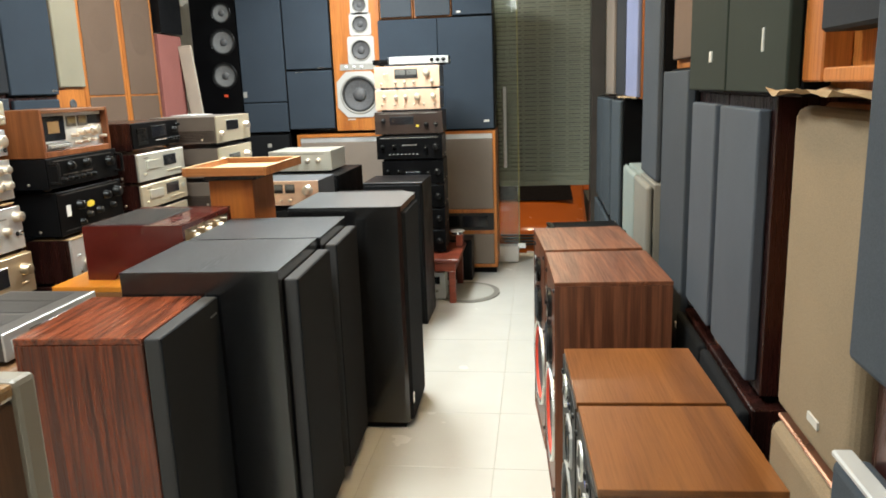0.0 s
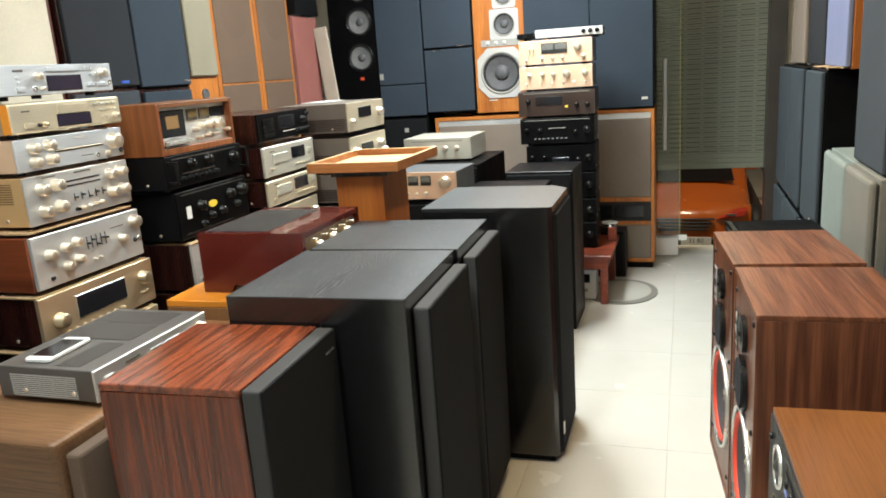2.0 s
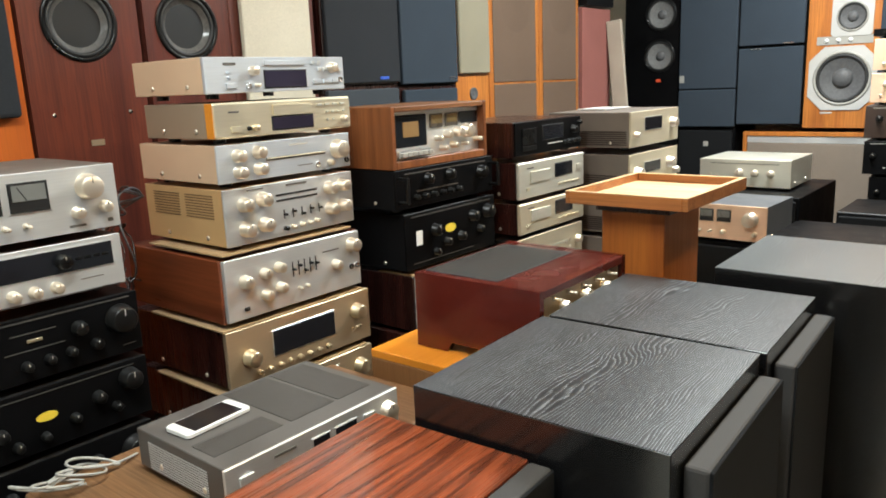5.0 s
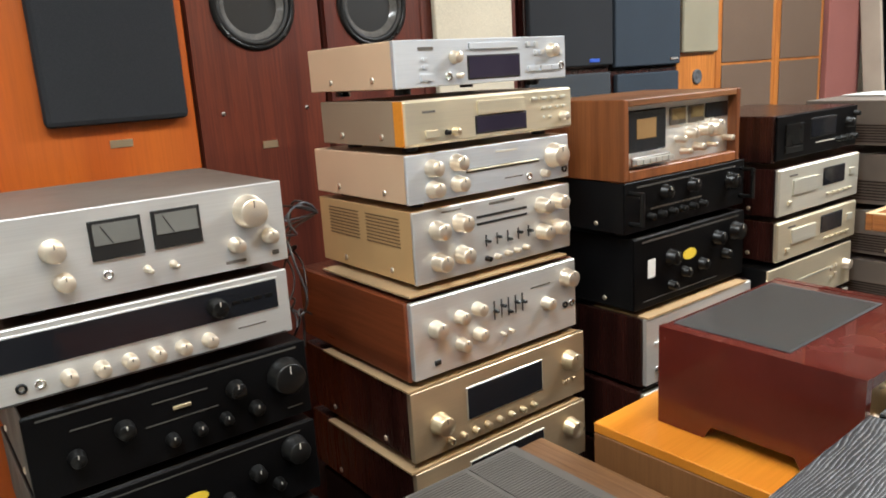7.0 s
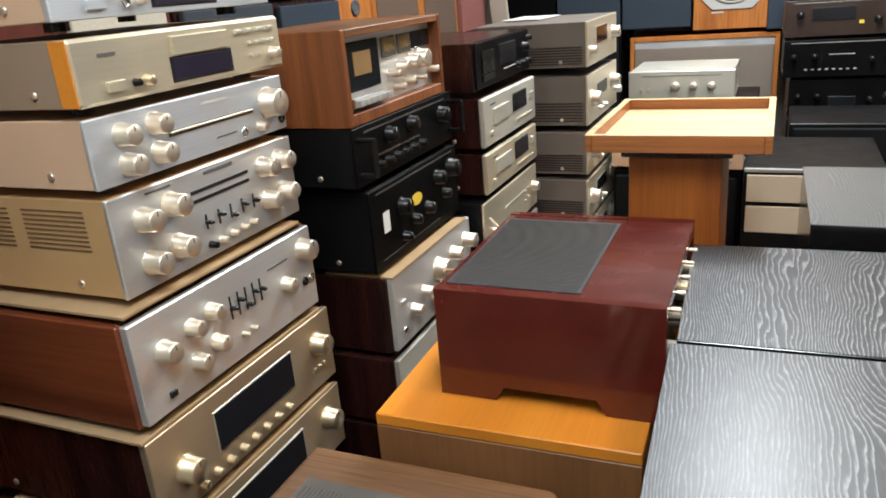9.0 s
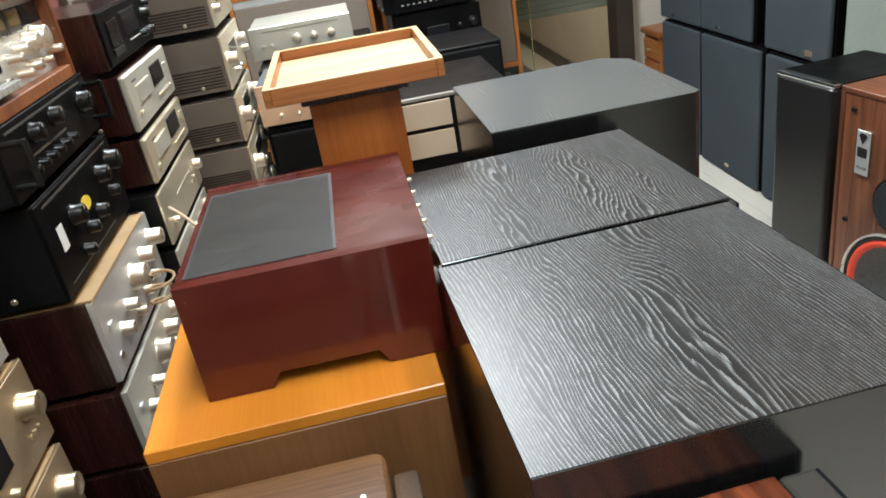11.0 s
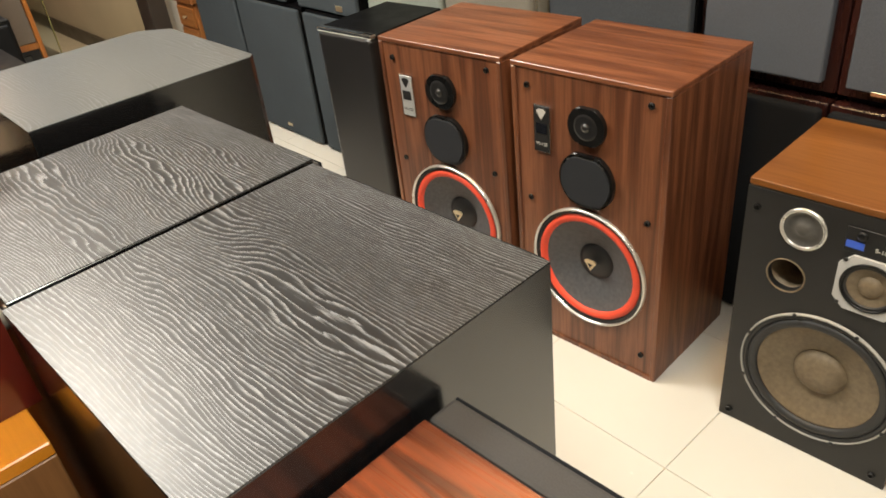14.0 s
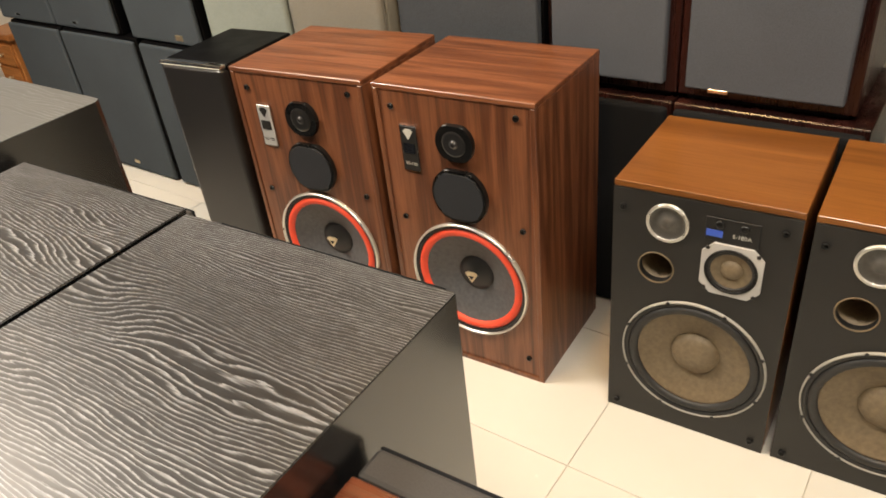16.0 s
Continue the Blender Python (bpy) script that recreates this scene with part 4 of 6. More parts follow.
hifi(pose(-1.10, 4.58, 0.963), "preamplifier", "pale champagne preamplifier with three knobs on a black box", 0.40, 0.135, 0.34, M_CHAMP2, M_CHAMP2, [("k", 0.45, 0.5, 0.017, 0.02, M_KNOB), ("k", 0.62, 0.5, 0.014, 0.02, M_KNOB), ("k", 0.79, 0.5, 0.014, 0.02, M_KNOB), ("b", 0.12, 0.4, 0.012, 0.012, M_KNOB), ("b", 0.20, 0.4, 0.012, 0.012, M_KNOB), ("s", 0.5, 0.84, 0.3, 0.002)])

# receiver with a phone on it
rec = hifi(pose(-0.820, 1.766, 0.783, 0, 0, 90.5), "receiver", "slim silver-fronted receiver with a worn grey vented lid", 0.424, 0.089, 0.278, M_LIDGREY, M_SILVER,
           [("b", 0.10, 0.45, 0.030, 0.034, M_SILVER), ("s", 0.27, 0.4, 0.02, 0.006), ("s", 0.37, 0.4, 0.02, 0.006), ("d", 0.50, 0.5, 0.04, 0.03, M_DISPLAY, M_SILVER), ("d", 0.65, 0.5, 0.055, 0.03, M_DISPLAY, M_SILVER), ("b", 0.80, 0.5, 0.03, 0.028, M_SILVER), ("k", 0.92, 0.5, 0.018, 0.02, M_KNOB), ("w", 0.30, 0.75, 0.05, 0.004, M_LINE)], "receiver")
for x0, x1, y0, y1 in ((0.02, 0.17, 0.05, 0.12), (0.19, 0.30, 0.05, 0.27), (0.31, 0.40, 0.05, 0.27)):
    pan = part("vent_panel", box(bmesh.new(), x0, x1, y0, y1, 0.0878, 0.0888), M_LIDPANEL, rec, "finely slotted vent panel")
    for i in range(int((y1 - y0) / 0.006)):
        piece("vent_rib", ("rrib", x1 - x0), lambda bm: box(bm, 0, x1 - x0, 0, 0.003, 0, 0.001), M_LIDGREY, pan, (x0, y0 + 0.0015 + i * 0.006, 0.0887))
for i in range(11):
    piece("side_slot", ("rslot",), lambda bm: box(bm, -0.001, 0.001, 0, 0.19, -0.0012, 0.0012), M_OFFWHITE, rec, (0.003, 0.05, 0.018 + i * 0.005))
ph = thing("phone", pose(-1.005, 1.865, 0.8735, 0, 0, 4), "white-framed smartphone with a dark screen lying face up", "phone")
part("phone_body", prism(bmesh.new(), rounded(-0.036, 0.036, -0.074, 0.074, 0.01, 4, False), 0.0, 0.008, 0.002), M_WHITE, ph)
part("screen", box(bmesh.new(), -0.032, 0.032, -0.055, 0.055, 0.0078, 0.0086), M_DISPLAY, ph, "dark glossy screen")
piece("home_button", ("home",), lambda bm: prism(bm, [(0.005 * math.cos(k * math.pi / 7), 0.005 * math.sin(k * math.pi / 7)) for k in range(14)], 0.008, 0.0088), M_SILVER, ph, (0, -0.064, 0))


def cable(name, pts, r, mat, label, m=None):
    cu = bpy.data.curves.new(name, "CURVE")
    cu.dimensions, cu.bevel_depth, cu.bevel_resolution, cu.resolution_u = "3D", r, 2, 5
    sp = cu.splines.new("NURBS")
    sp.points.add(len(pts) - 1)
    for p, c in zip(sp.points, pts):
        p.co = (*c, 1)
    sp.use_endpoint_u, sp.order_u = True, 4
    cu.materials.append(mat)
    ob = new(name, cu)
    dg = bpy.context.evaluated_depsgraph_get()
    me = bpy.data.meshes.new_from_object(ob.evaluated_get(dg))
    bpy.data.objects.remove(ob)
    ob = new(name, me)
    return tagged(ob, label, "cable")


rnd = random.Random(4)
cable("cable", [(-1.15 + 0.05 * math.sin(i * 1.9) + rnd.uniform(-0.02, 0.02), 1.72 + 0.07 * math.cos(i * 1.5) - 0.006 * i, 0.788 + 0.012 * (i % 4)) for i in range(22)], 0.0028, M_GREYRING, "loosely coiled pale power cable behind the receiver")

# ---- stacks of units facing the aisle ----


def bench(y0, y1, xf, top):
    t = thing("low_bench", pose(xf + 0.01, y0, 0, 0, 0, 90), "low dark wooden bench under stacked units", "bench", "benches under the stacks")
    part("bench_top", box(bmesh.new(), 0, y1 - y0, 0, 0.46, top - 0.03, top - 0.001, 0.003), M_DARKWOOD, t)
    for x in (0.02, y1 - y0 - 0.06):
        part("bench_leg", box(bmesh.new(), x, x + 0.04, 0.02, 0.44, 0, top - 0.0305), M_DARKWOOD, t)


K = M_KNOB
GA = "stacked hi-fi units"
# nearest stack, with meters on top
bench(1.44, 1.97, -1.40, 0.44)
hifi(pose(-1.40, 1.492, 1.196, 0, 0, 90), "amplifier", "brushed silver amplifier with twin power meters and large volume knob", 0.445, 0.150, 0.36, M_GREYCASE, M_SILVER,
     [("m", 0.385, 0.63, 0.076, 0.060), ("m", 0.59, 0.64, 0.076, 0.060), ("k", 0.86, 0.68, 0.025, 0.028, K), ("k", 0.795, 0.30, 0.012, 0.02, K), ("k", 0.93, 0.34, 0.012, 0.02, K), ("k", 0.185, 0.60, 0.016, 0.024, K), ("k", 0.205, 0.25, 0.013, 0.02, K), ("t", 0.47, 0.22, K), ("t", 0.56, 0.22, K), ("j", 0.34, 0.24, M_CHROME), ("w", 0.79, 0.10, 0.035, 0.005, M_LINE), ("w", 0.95, 0.12, 0.012, 0.008, M_LINE)], "amplifier", GA)
hifi(pose(-1.40, 1.445, 1.066, 0, 0, 90), "receiver", "silver receiver with a long black dial and a row of knobs", 0.485, 0.126, 0.36, M_BROWNCASE, M_SILVER,
     [("d", 0.49, 0.66, 0.45, 0.050, M_DISPLAY, M_SILVER), ("k", 0.73, 0.66, 0.015, 0.024, M_KNOBB), ("b", 0.80, 0.66, 0.014, 0.006, M_KNOBB), ("b", 0.84, 0.66, 0.014, 0.006, M_KNOBB), ("b", 0.88, 0.66, 0.014, 0.006, M_KNOBB), ("b", 0.92, 0.66, 0.014, 0.006, M_KNOBB), ("w", 0.93, 0.84, 0.02, 0.007, M_LINEW), ("j", 0.17, 0.2, M_CHROME), ("j", 0.12, 0.2, M_KNOBB)]
     + [("k", u, 0.2, 0.011, 0.022, K) for u in (0.25, 0.345, 0.43, 0.515, 0.60, 0.69)] + [("s", 0.5, 0.02, 0.46, 0.002), ("w", 0.85, 0.25, 0.05, 0.002, M_LINE)], "receiver", GA)
BLK = [("k", 0.90, 0.60, 0.030, 0.03, M_KNOBB), ("k", 0.70, 0.62, 0.015, 0.02, M_KNOBB), ("k", 0.30, 0.55, 0.014, 0.02, M_KNOBB), ("k", 0.14, 0.4, 0.012, 0.02, M_KNOBB), ("k", 0.45, 0.25, 0.010, 0.018, M_KNOBB), ("k", 0.55, 0.27, 0.010, 0.018, M_KNOBB), ("k", 0.65, 0.29, 0.010, 0.018, M_KNOBB), ("k", 0.77, 0.3, 0.012, 0.018, M_KNOBB), ("b", 0.5, 0.62, 0.03, 0.006, M_GOLDBADGE), ("w", 0.5, 0.74, 0.09, 0.002, M_DIM), ("w", 0.5, 0.48, 0.12, 0.002, M_DIM), ("w", 0.2, 0.72, 0.06, 0.002, M_DIM), ("w", 0.93, 0.14, 0.03, 0.002, M_DIM), ("s", 0.5, 0.93, 0.42, 0.003, M_DIM)]
hifi(pose(-1.40, 1.492, 0.905, 0, 0, 90), "amplifier", "black integrated amplifier with a large volume knob", 0.458, 0.150, 0.40, M_BLACKCASE, M_BLACK, BLK, "amplifier", GA)
hifi(pose(-1.40, 1.490, 0.748, 0, 0, 90), "amplifier", "black amplifier with a yellow oval label", 0.462, 0.152, 0.40, M_BLACKCASE, M_BLACK,
     [("k", 0.90, 0.70, 0.022, 0.03, M_KNOBB), ("k", 0.74, 0.55, 0.013, 0.02, M_KNOBB), ("o", 0.50, 0.52, 0.045, 0.02, M_YELLOW), ("k", 0.62, 0.35, 0.01, 0.018, M_KNOBB), ("k", 0.82, 0.30, 0.01, 0.018, M_KNOBB), ("k", 0.30, 0.45, 0.013, 0.02, M_KNOBB), ("k", 0.36, 0.2, 0.01, 0.018, M_KNOBB), ("k", 0.48, 0.22, 0.009, 0.018, M_KNOBB), ("w", 0.5, 0.9, 0.4, 0.002, M_DIM)], "amplifier", GA)
hifi(pose(-1.40, 1.490, 0.592, 0, 0, 90), "amplifier", "black amplifier low in a stack", 0.455, 0.150, 0.40, M_BLACKCASE, M_BLACK, BLK[:9], "amplifier", GA)
hifi(pose(-1.40, 1.490, 0.440, 0, 0, 90), "tape_deck", "plain black unit at the bottom of a stack", 0.455, 0.146, 0.40, M_BLACKCASE, M_BLACK, [("d", 0.3, 0.5, 0.12, 0.06, M_DISPLAY), ("b", 0.7, 0.4, 0.03, 0.01, M_KNOBB)], "tape deck", GA)

# tall stack of silver and champagne units
bench(2.12, 2.64, -1.36, 0.44)
hifi(pose(-1.36, 2.158, 1.470, 0, 0, 90.5), "disc_deck", "silver disc deck with a dark display window", 0.440, 0.098, 0.31, M_PINKCASE, M_SILVER2,
     [("d", 0.54, 0.36, 0.132, 0.040, M_DISPLAYB), ("b", 0.54, 0.82, 0.13, 0.012, M_SILVER2), ("s", 0.54, 0.80, 0.08, 0.002), ("k", 0.31, 0.60, 0.011, 0.018, K), ("j", 0.275, 0.2, M_CHROME), ("k", 0.33, 0.2, 0.005, 0.014, K), ("b", 0.16, 0.2, 0.03, 0.012, M_SILVER2), ("w", 0.16, 0.8, 0.035, 0.006, M_LINE), ("b", 0.15, 0.58, 0.010, 0.006, M_SILVER2), ("b", 0.15, 0.42, 0.010, 0.006, M_SILVER2), ("k", 0.90, 0.66, 0.013, 0.016, K), ("b", 0.75, 0.82, 0.009, 0.009, M_SILVER), ("b", 0.80, 0.82, 0.009, 0.009, M_SILVER), ("b", 0.80, 0.62, 0.009, 0.009, M_SILVER), ("b", 0.84, 0.62, 0.009, 0.009, M_SILVER), ("b", 0.78, 0.26, 0.03, 0.010, M_SILVER2), ("b", 0.86, 0.26, 0.03, 0.010, M_SILVER2), ("b", 0.92, 0.26, 0.02, 0.010, M_SILVER2), ("j", 0.965, 0.3, M_CHROME), ("b", 0.965, 0.6, 0.009, 0.009, M_SILVER)], "disc deck", GA, face_t=0.012)
dp = hifi(pose(-1.36, 2.166, 1.364, 0, 0, 90.5), "disc_player", "champagne disc player with a drawer above its display", 0.446, 0.098, 0.29, M_TAUPECASE, M_CHAMP,
     [("d", 0.535, 0.32, 0.132, 0.030, M_DISPLAYB), ("b", 0.535, 0.70, 0.125, 0.026, M_CHAMP), ("b", 0.14, 0.24, 0.03, 0.014, M_CHAMP), ("k", 0.22, 0.24, 0.005, 0.01, M_KNOBB), ("k", 0.265, 0.24, 0.007, 0.014, M_GOLDBADGE), ("w", 0.13, 0.72, 0.03, 0.004, M_LINE), ("k", 0.93, 0.30, 0.009, 0.016, K)]
     + [("b", 0.74 + 0.062 * i, 0.78, 0.016, 0.006, M_CHAMP2) for i in range(4)] + [("b", 0.80 + 0.045 * i, 0.55, 0.009, 0.005, M_CHAMP2) for i in range(4)] + [("b", 0.80 + 0.045 * i, 0.32, 0.005, 0.005, M_CHAMP2) for i in range(2)], "disc player", GA, face_t=0.016, face_bev=0.005)
part("gilt_edge", box(bmesh.new(), -0.0015, 0.0005, -0.015, 0.014, 0.014, 0.096, 0.0005), M_HONEY, dp, "golden edge of the front plate")
hifi(pose(-1.36, 2.170, 1.256, 0, 0, 90.5), "amplifier", "slim silver amplifier with four small knobs and a long slot", 0.436, 0.106, 0.345, M_PINKCASE, M_SILVER2,
     [("k", 0.135, 0.68, 0.015, 0.026, K), ("k", 0.275, 0.72, 0.015, 0.026, K), ("k", 0.135, 0.25, 0.015, 0.026, K), ("k", 0.275, 0.28, 0.015, 0.026, K), ("s", 0.56, 0.50, 0.20, 0.008, M_METERDK), ("b", 0.56, 0.515, 0.196, 0.003, M_CHAMP), ("k", 0.89, 0.55, 0.024, 0.03, K), ("k", 0.82, 0.18, 0.008, 0.016, K), ("j", 0.72, 0.17, M_CHROME), ("j", 0.965, 0.2, M_KNOBB), ("w", 0.58, 0.82, 0.06, 0.004, M_LINEW), ("w", 0.62, 0.22, 0.05, 0.002, M_LINE)], "amplifier", GA)
hifi(pose(-1.36, 2.176, 1.098, 0, 0, 90.5), "amplifier", "silver amplifier with eight knobs and a bank of levers", 0.430, 0.156, 0.355, M_TANCASE, M_SILVER,
     [("k", 0.13, 0.70, 0.017, 0.03, K), ("k", 0.265, 0.74, 0.017, 0.03, K), ("k", 0.13, 0.26, 0.017, 0.03, K), ("k", 0.265, 0.29, 0.017, 0.03, K), ("k", 0.79, 0.74, 0.016, 0.03, K), ("k", 0.90, 0.76, 0.016, 0.03, K), ("k", 0.79, 0.34, 0.016, 0.03, K), ("k", 0.90, 0.36, 0.016, 0.03, K), ("s", 0.53, 0.76, 0.14, 0.005), ("s", 0.53, 0.66, 0.14, 0.005), ("w", 0.53, 0.92, 0.07, 0.005, M_LINE), ("w", 0.22, 0.93, 0.05, 0.003, M_LINE), ("l", 0.42, 0.40, 5, 0.030, 0.024, M_KNOBB), ("k", 0.42, 0.14, 0.0055, 0.014, M_KNOBB), ("k", 0.48, 0.14, 0.0055, 0.014, K), ("k", 0.55, 0.15, 0.0055, 0.014, K), ("k", 0.61, 0.16, 0.0055, 0.014, K), ("k", 0.67, 0.17, 0.0055, 0.014, K)], "amplifier", GA, vents="side")
hifi(pose(-1.352, 2.142, 0.914, 0, 0, 90.5), "amplifier", "wood-cased silver amplifier with lever switches", 0.468, 0.170, 0.43, M_BROWNCASE, M_SILVER,
     [("k", 0.13, 0.60, 0.016, 0.026, K), ("k", 0.26, 0.66, 0.013, 0.024, K), ("k", 0.36, 0.70, 0.013, 0.024, K), ("k", 0.26, 0.30, 0.013, 0.024, K), ("k", 0.36, 0.36, 0.013, 0.024, K), ("l", 0.46, 0.60, 5, 0.020, 0.040, M_KNOBB), ("k", 0.78, 0.48, 0.013, 0.024, K), ("k", 0.92, 0.76, 0.019, 0.028, K), ("b", 0.13, 0.16, 0.014, 0.010, M_DARK), ("j", 0.91, 0.36, M_KNOBB), ("j", 0.955, 0.36, M_CHROME), ("k", 0.5, 0.25, 0.004, 0.014, K), ("k", 0.55, 0.26, 0.004, 0.014, K), ("w", 0.75, 0.75, 0.06, 0.003, M_LINE)], "amplifier", GA, cheeks=wood("red_walnut_cheek", (0.085, 0.020, 0.009), (0.235, 0.062, 0.022), 4, 1, 9, 0.3, stretch=0.06, coat=0.3, pores=0.35), face_t=0.014)
GOLDSPEC = [("d", 0.50, 0.55, 0.215, 0.068, M_DISPLAY, M_CHAMP2), ("k", 0.13, 0.45, 0.021, 0.03, M_GOLDBADGE), ("k", 0.89, 0.62, 0.021, 0.03, M_GOLDBADGE)] + [("k", 0.18 + 0.068 * i, 0.14, 0.0065, 0.014, M_GOLDBADGE) for i in range(8)] + [("b", 0.86 + 0.03 * i, 0.28, 0.008, 0.008, M_GOLD) for i in range(3)]
hifi(pose(-1.355, 2.134, 0.742, 0, 0, 90.5), "amplifier", "bronze-gold amplifier with a wide dark display", 0.498, 0.162, 0.42, M_DARKWOOD, M_GOLD, GOLDSPEC, "amplifier", GA, face_t=0.014)
hifi(pose(-1.355, 2.134, 0.582, 0, 0, 90.5), "amplifier", "bronze-gold amplifier with a dark window lower in the stack", 0.498, 0.150, 0.42, M_DARKWOOD, M_GOLD, GOLDSPEC[:6], "amplifier", GA, face_t=0.014)
hifi(pose(-1.36, 2.14, 0.440, 0, 0, 90.5), "amplifier", "black unit at the bottom of the tall stack", 0.47, 0.138, 0.40, M_BLACKCASE, M_BLACK, BLK[:6], "amplifier", GA)
for y0, z, w in ((2.15, 1.0965, 0.45), (2.13, 0.9085, 0.50), (2.125, 0.7365, 0.51)):
    c = thing("cardboard_sheet", pose(-1.345, y0, z, 0, 0, 90.5), "thin cardboard sheet laid between stacked units", "cardboard", "cardboard spacers")
    b2 = box(bmesh.new(), -0.001, w - 0.02, -0.004, 0.33, -0.0025, 0.0015)
    part("sheet", b2, M_CARD, c)

# stack with the wooden cassette deck
bench(2.70, 3.23, -1.285, 0.40)


def cassette_deck(m):
    w, h, d = 0.458, 0.182, 0.30
    t = thing("cassette_deck", m, "wood-framed silver cassette deck with a cassette window", "cassette deck", GA)
    for b, nm in (((0, 0.016, 0, d, 0.0, h), "wooden_side"), ((w - 0.016, w, 0, d, 0.0, h), "wooden_side"), ((0.0165, w - 0.0165, 0, d, h - 0.016, h - 0.0005), "wooden_top"), ((0.0165, w - 0.0165, 0, d, 0.0, 0.024), "wooden_sill")):
        part(nm, box(bmesh.new(), *b, 0.002), wood("deck_side_wood", (0.13, 0.038, 0.012), (0.30, 0.105, 0.032), 3.5, 2, 14, 0.35, stretch=0.04, pores=0.4) if nm != "wooden_top" else wood("deck_top_wood", (0.13, 0.05, 0.018), (0.30, 0.13, 0.05), 6, 0, 3.5, 0.35, stretch=0.08), t)
    part("front_plate", box(bmesh.new(), 0.017, w - 0.017, 0.025, 0.034, 0.0245, h - 0.0165), M_SILVER, t, "recessed silver front")
    part("chassis", box(bmesh.new(), 0.017, w - 0.017, 0.035, d - 0.01, 0.025, h - 0.017), M_BROWNCASE, t)
    bay = part("cassette_bay", box(bmesh.new(), 0.035, 0.175, 0.018, 0.0248, 0.060, 0.155, 0.003), M_DISPLAY, t, "smoked cassette door")
    part("cassette", box(bmesh.new(), 0.065, 0.135, 0.0165, 0.0178, 0.09, 0.135), paint("tan_cassette", (0.22, 0.13, 0.05), 0.4, 0.3), bay, "pale cassette behind the door")
    part("key_bar", box(bmesh.new(), 0.035, 0.175, 0.006, 0.0248, 0.030, 0.052, 0.002), M_CHROME, t)
    for i in range(6):
        piece("piano_key", ("pkey",), lambda bm: box(bm, -0.010, 0.010, -0.012, 0.0, -0.006, 0.006, 0.001), M_GREYRING, t, (0.048 + i * 0.023, 0.006, 0.041))
    for u in (0.225, 0.30):
        mt = part("meter", box(bmesh.new(), u - 0.032, u + 0.032, 0.020, 0.0248, 0.110, 0.152, 0.002), M_METERDK, t, "dark level meter")
        part("dial", box(bmesh.new(), u - 0.026, u + 0.026, 0.019, 0.0198, 0.122, 0.148), paint("amber_meter", (0.16, 0.115, 0.05), 0.25, 0.3), mt)
    part("dark_window", box(bmesh.new(), 0.34, 0.435, 0.021, 0.0248, 0.115, 0.152, 0.001), M_DISPLAY, t)
    for u, v, r in ((0.27, 0.085, 0.012), (0.325, 0.090, 0.015), (0.375, 0.090, 0.021), (0.225, 0.075, 0.008), (0.245, 0.045, 0.008), (0.30, 0.05, 0.010), (0.355, 0.05, 0.006), (0.425, 0.06, 0.008)):
        knob(t, u, v, 0.0248, r, 0.028, M_KNOB)
    return t


cassette_deck(pose(-1.285, 2.708, 1.243, 0, 0, 90.3))
hifi(pose(-1.292, 2.708, 1.112, 0, 0, 90.3), "amplifier", "black rack amplifier with front handles", 0.484, 0.130, 0.36, M_BLACKCASE, M_BLACK,
     [("h", 0.035, 0.5, 0.07, M_KNOBB), ("h", 0.965, 0.5, 0.07, M_KNOBB), ("s", 0.5, 0.88, 0.40, 0.004, M_DIM), ("k", 0.30, 0.68, 0.016, 0.02, M_KNOBB), ("k", 0.52, 0.70, 0.016, 0.02, M_KNOBB), ("k", 0.86, 0.6, 0.02, 0.024, M_KNOBB), ("s", 0.40, 0.40, 0.20, 0.004, M_METERDK)] + [("k", 0.18 + 0.085 * i, 0.26, 0.008, 0.018, M_KNOBB) for i in range(6)], "amplifier", GA)
hifi(pose(-1.290, 2.738, 0.922, 0, 0, 90.3), "amplifier", "black amplifier with a yellow oval label and a paper tag", 0.458, 0.186, 0.38, M_BLACKCASE, M_BLACK,
     [("s", 0.5, 0.93, 0.40, 0.004, M_DIM), ("k", 0.30, 0.62, 0.018, 0.024, M_KNOBB), ("k", 0.72, 0.70, 0.017, 0.024, M_KNOBB), ("k", 0.90, 0.72, 0.022, 0.026, M_KNOBB), ("o", 0.47, 0.58, 0.055, 0.028, M_YELLOW), ("w", 0.14, 0.54, 0.028, 0.045, M_WHITE), ("k", 0.42, 0.35, 0.012, 0.02, M_KNOBB), ("k", 0.58, 0.38, 0.014, 0.02, M_KNOBB), ("k", 0.80, 0.42, 0.012, 0.02, M_KNOBB), ("k", 0.30, 0.22, 0.011, 0.02, M_KNOBB), ("s", 0.4, 0.1, 0.3, 0.002, M_DIM)], "amplifier", GA)
SILV = [("k", 0.20, 0.38, 0.013, 0.026, K), ("k", 0.33, 0.50, 0.012, 0.026, K), ("k", 0.52, 0.62, 0.026, 0.032, K), ("k", 0.72, 0.66, 0.017, 0.03, K), ("k", 0.90, 0.70, 0.019, 0.034, K), ("b", 0.10, 0.6, 0.02, 0.008, M_SILVER), ("k", 0.45, 0.25, 0.012, 0.02, K), ("k", 0.62, 0.28, 0.010, 0.02, K), ("k", 0.78, 0.3, 0.010, 0.02, K), ("j", 0.1, 0.2, M_CHROME)]
hifi(pose(-1.275, 2.752, 0.735, 0, 0, 90.3), "amplifier", "silver amplifier with dark wooden sides and large knobs", 0.460, 0.180, 0.38, M_BROWNCASE, M_SILVER, SILV, "amplifier", GA, cheeks=M_DARKWOOD, face_t=0.012)
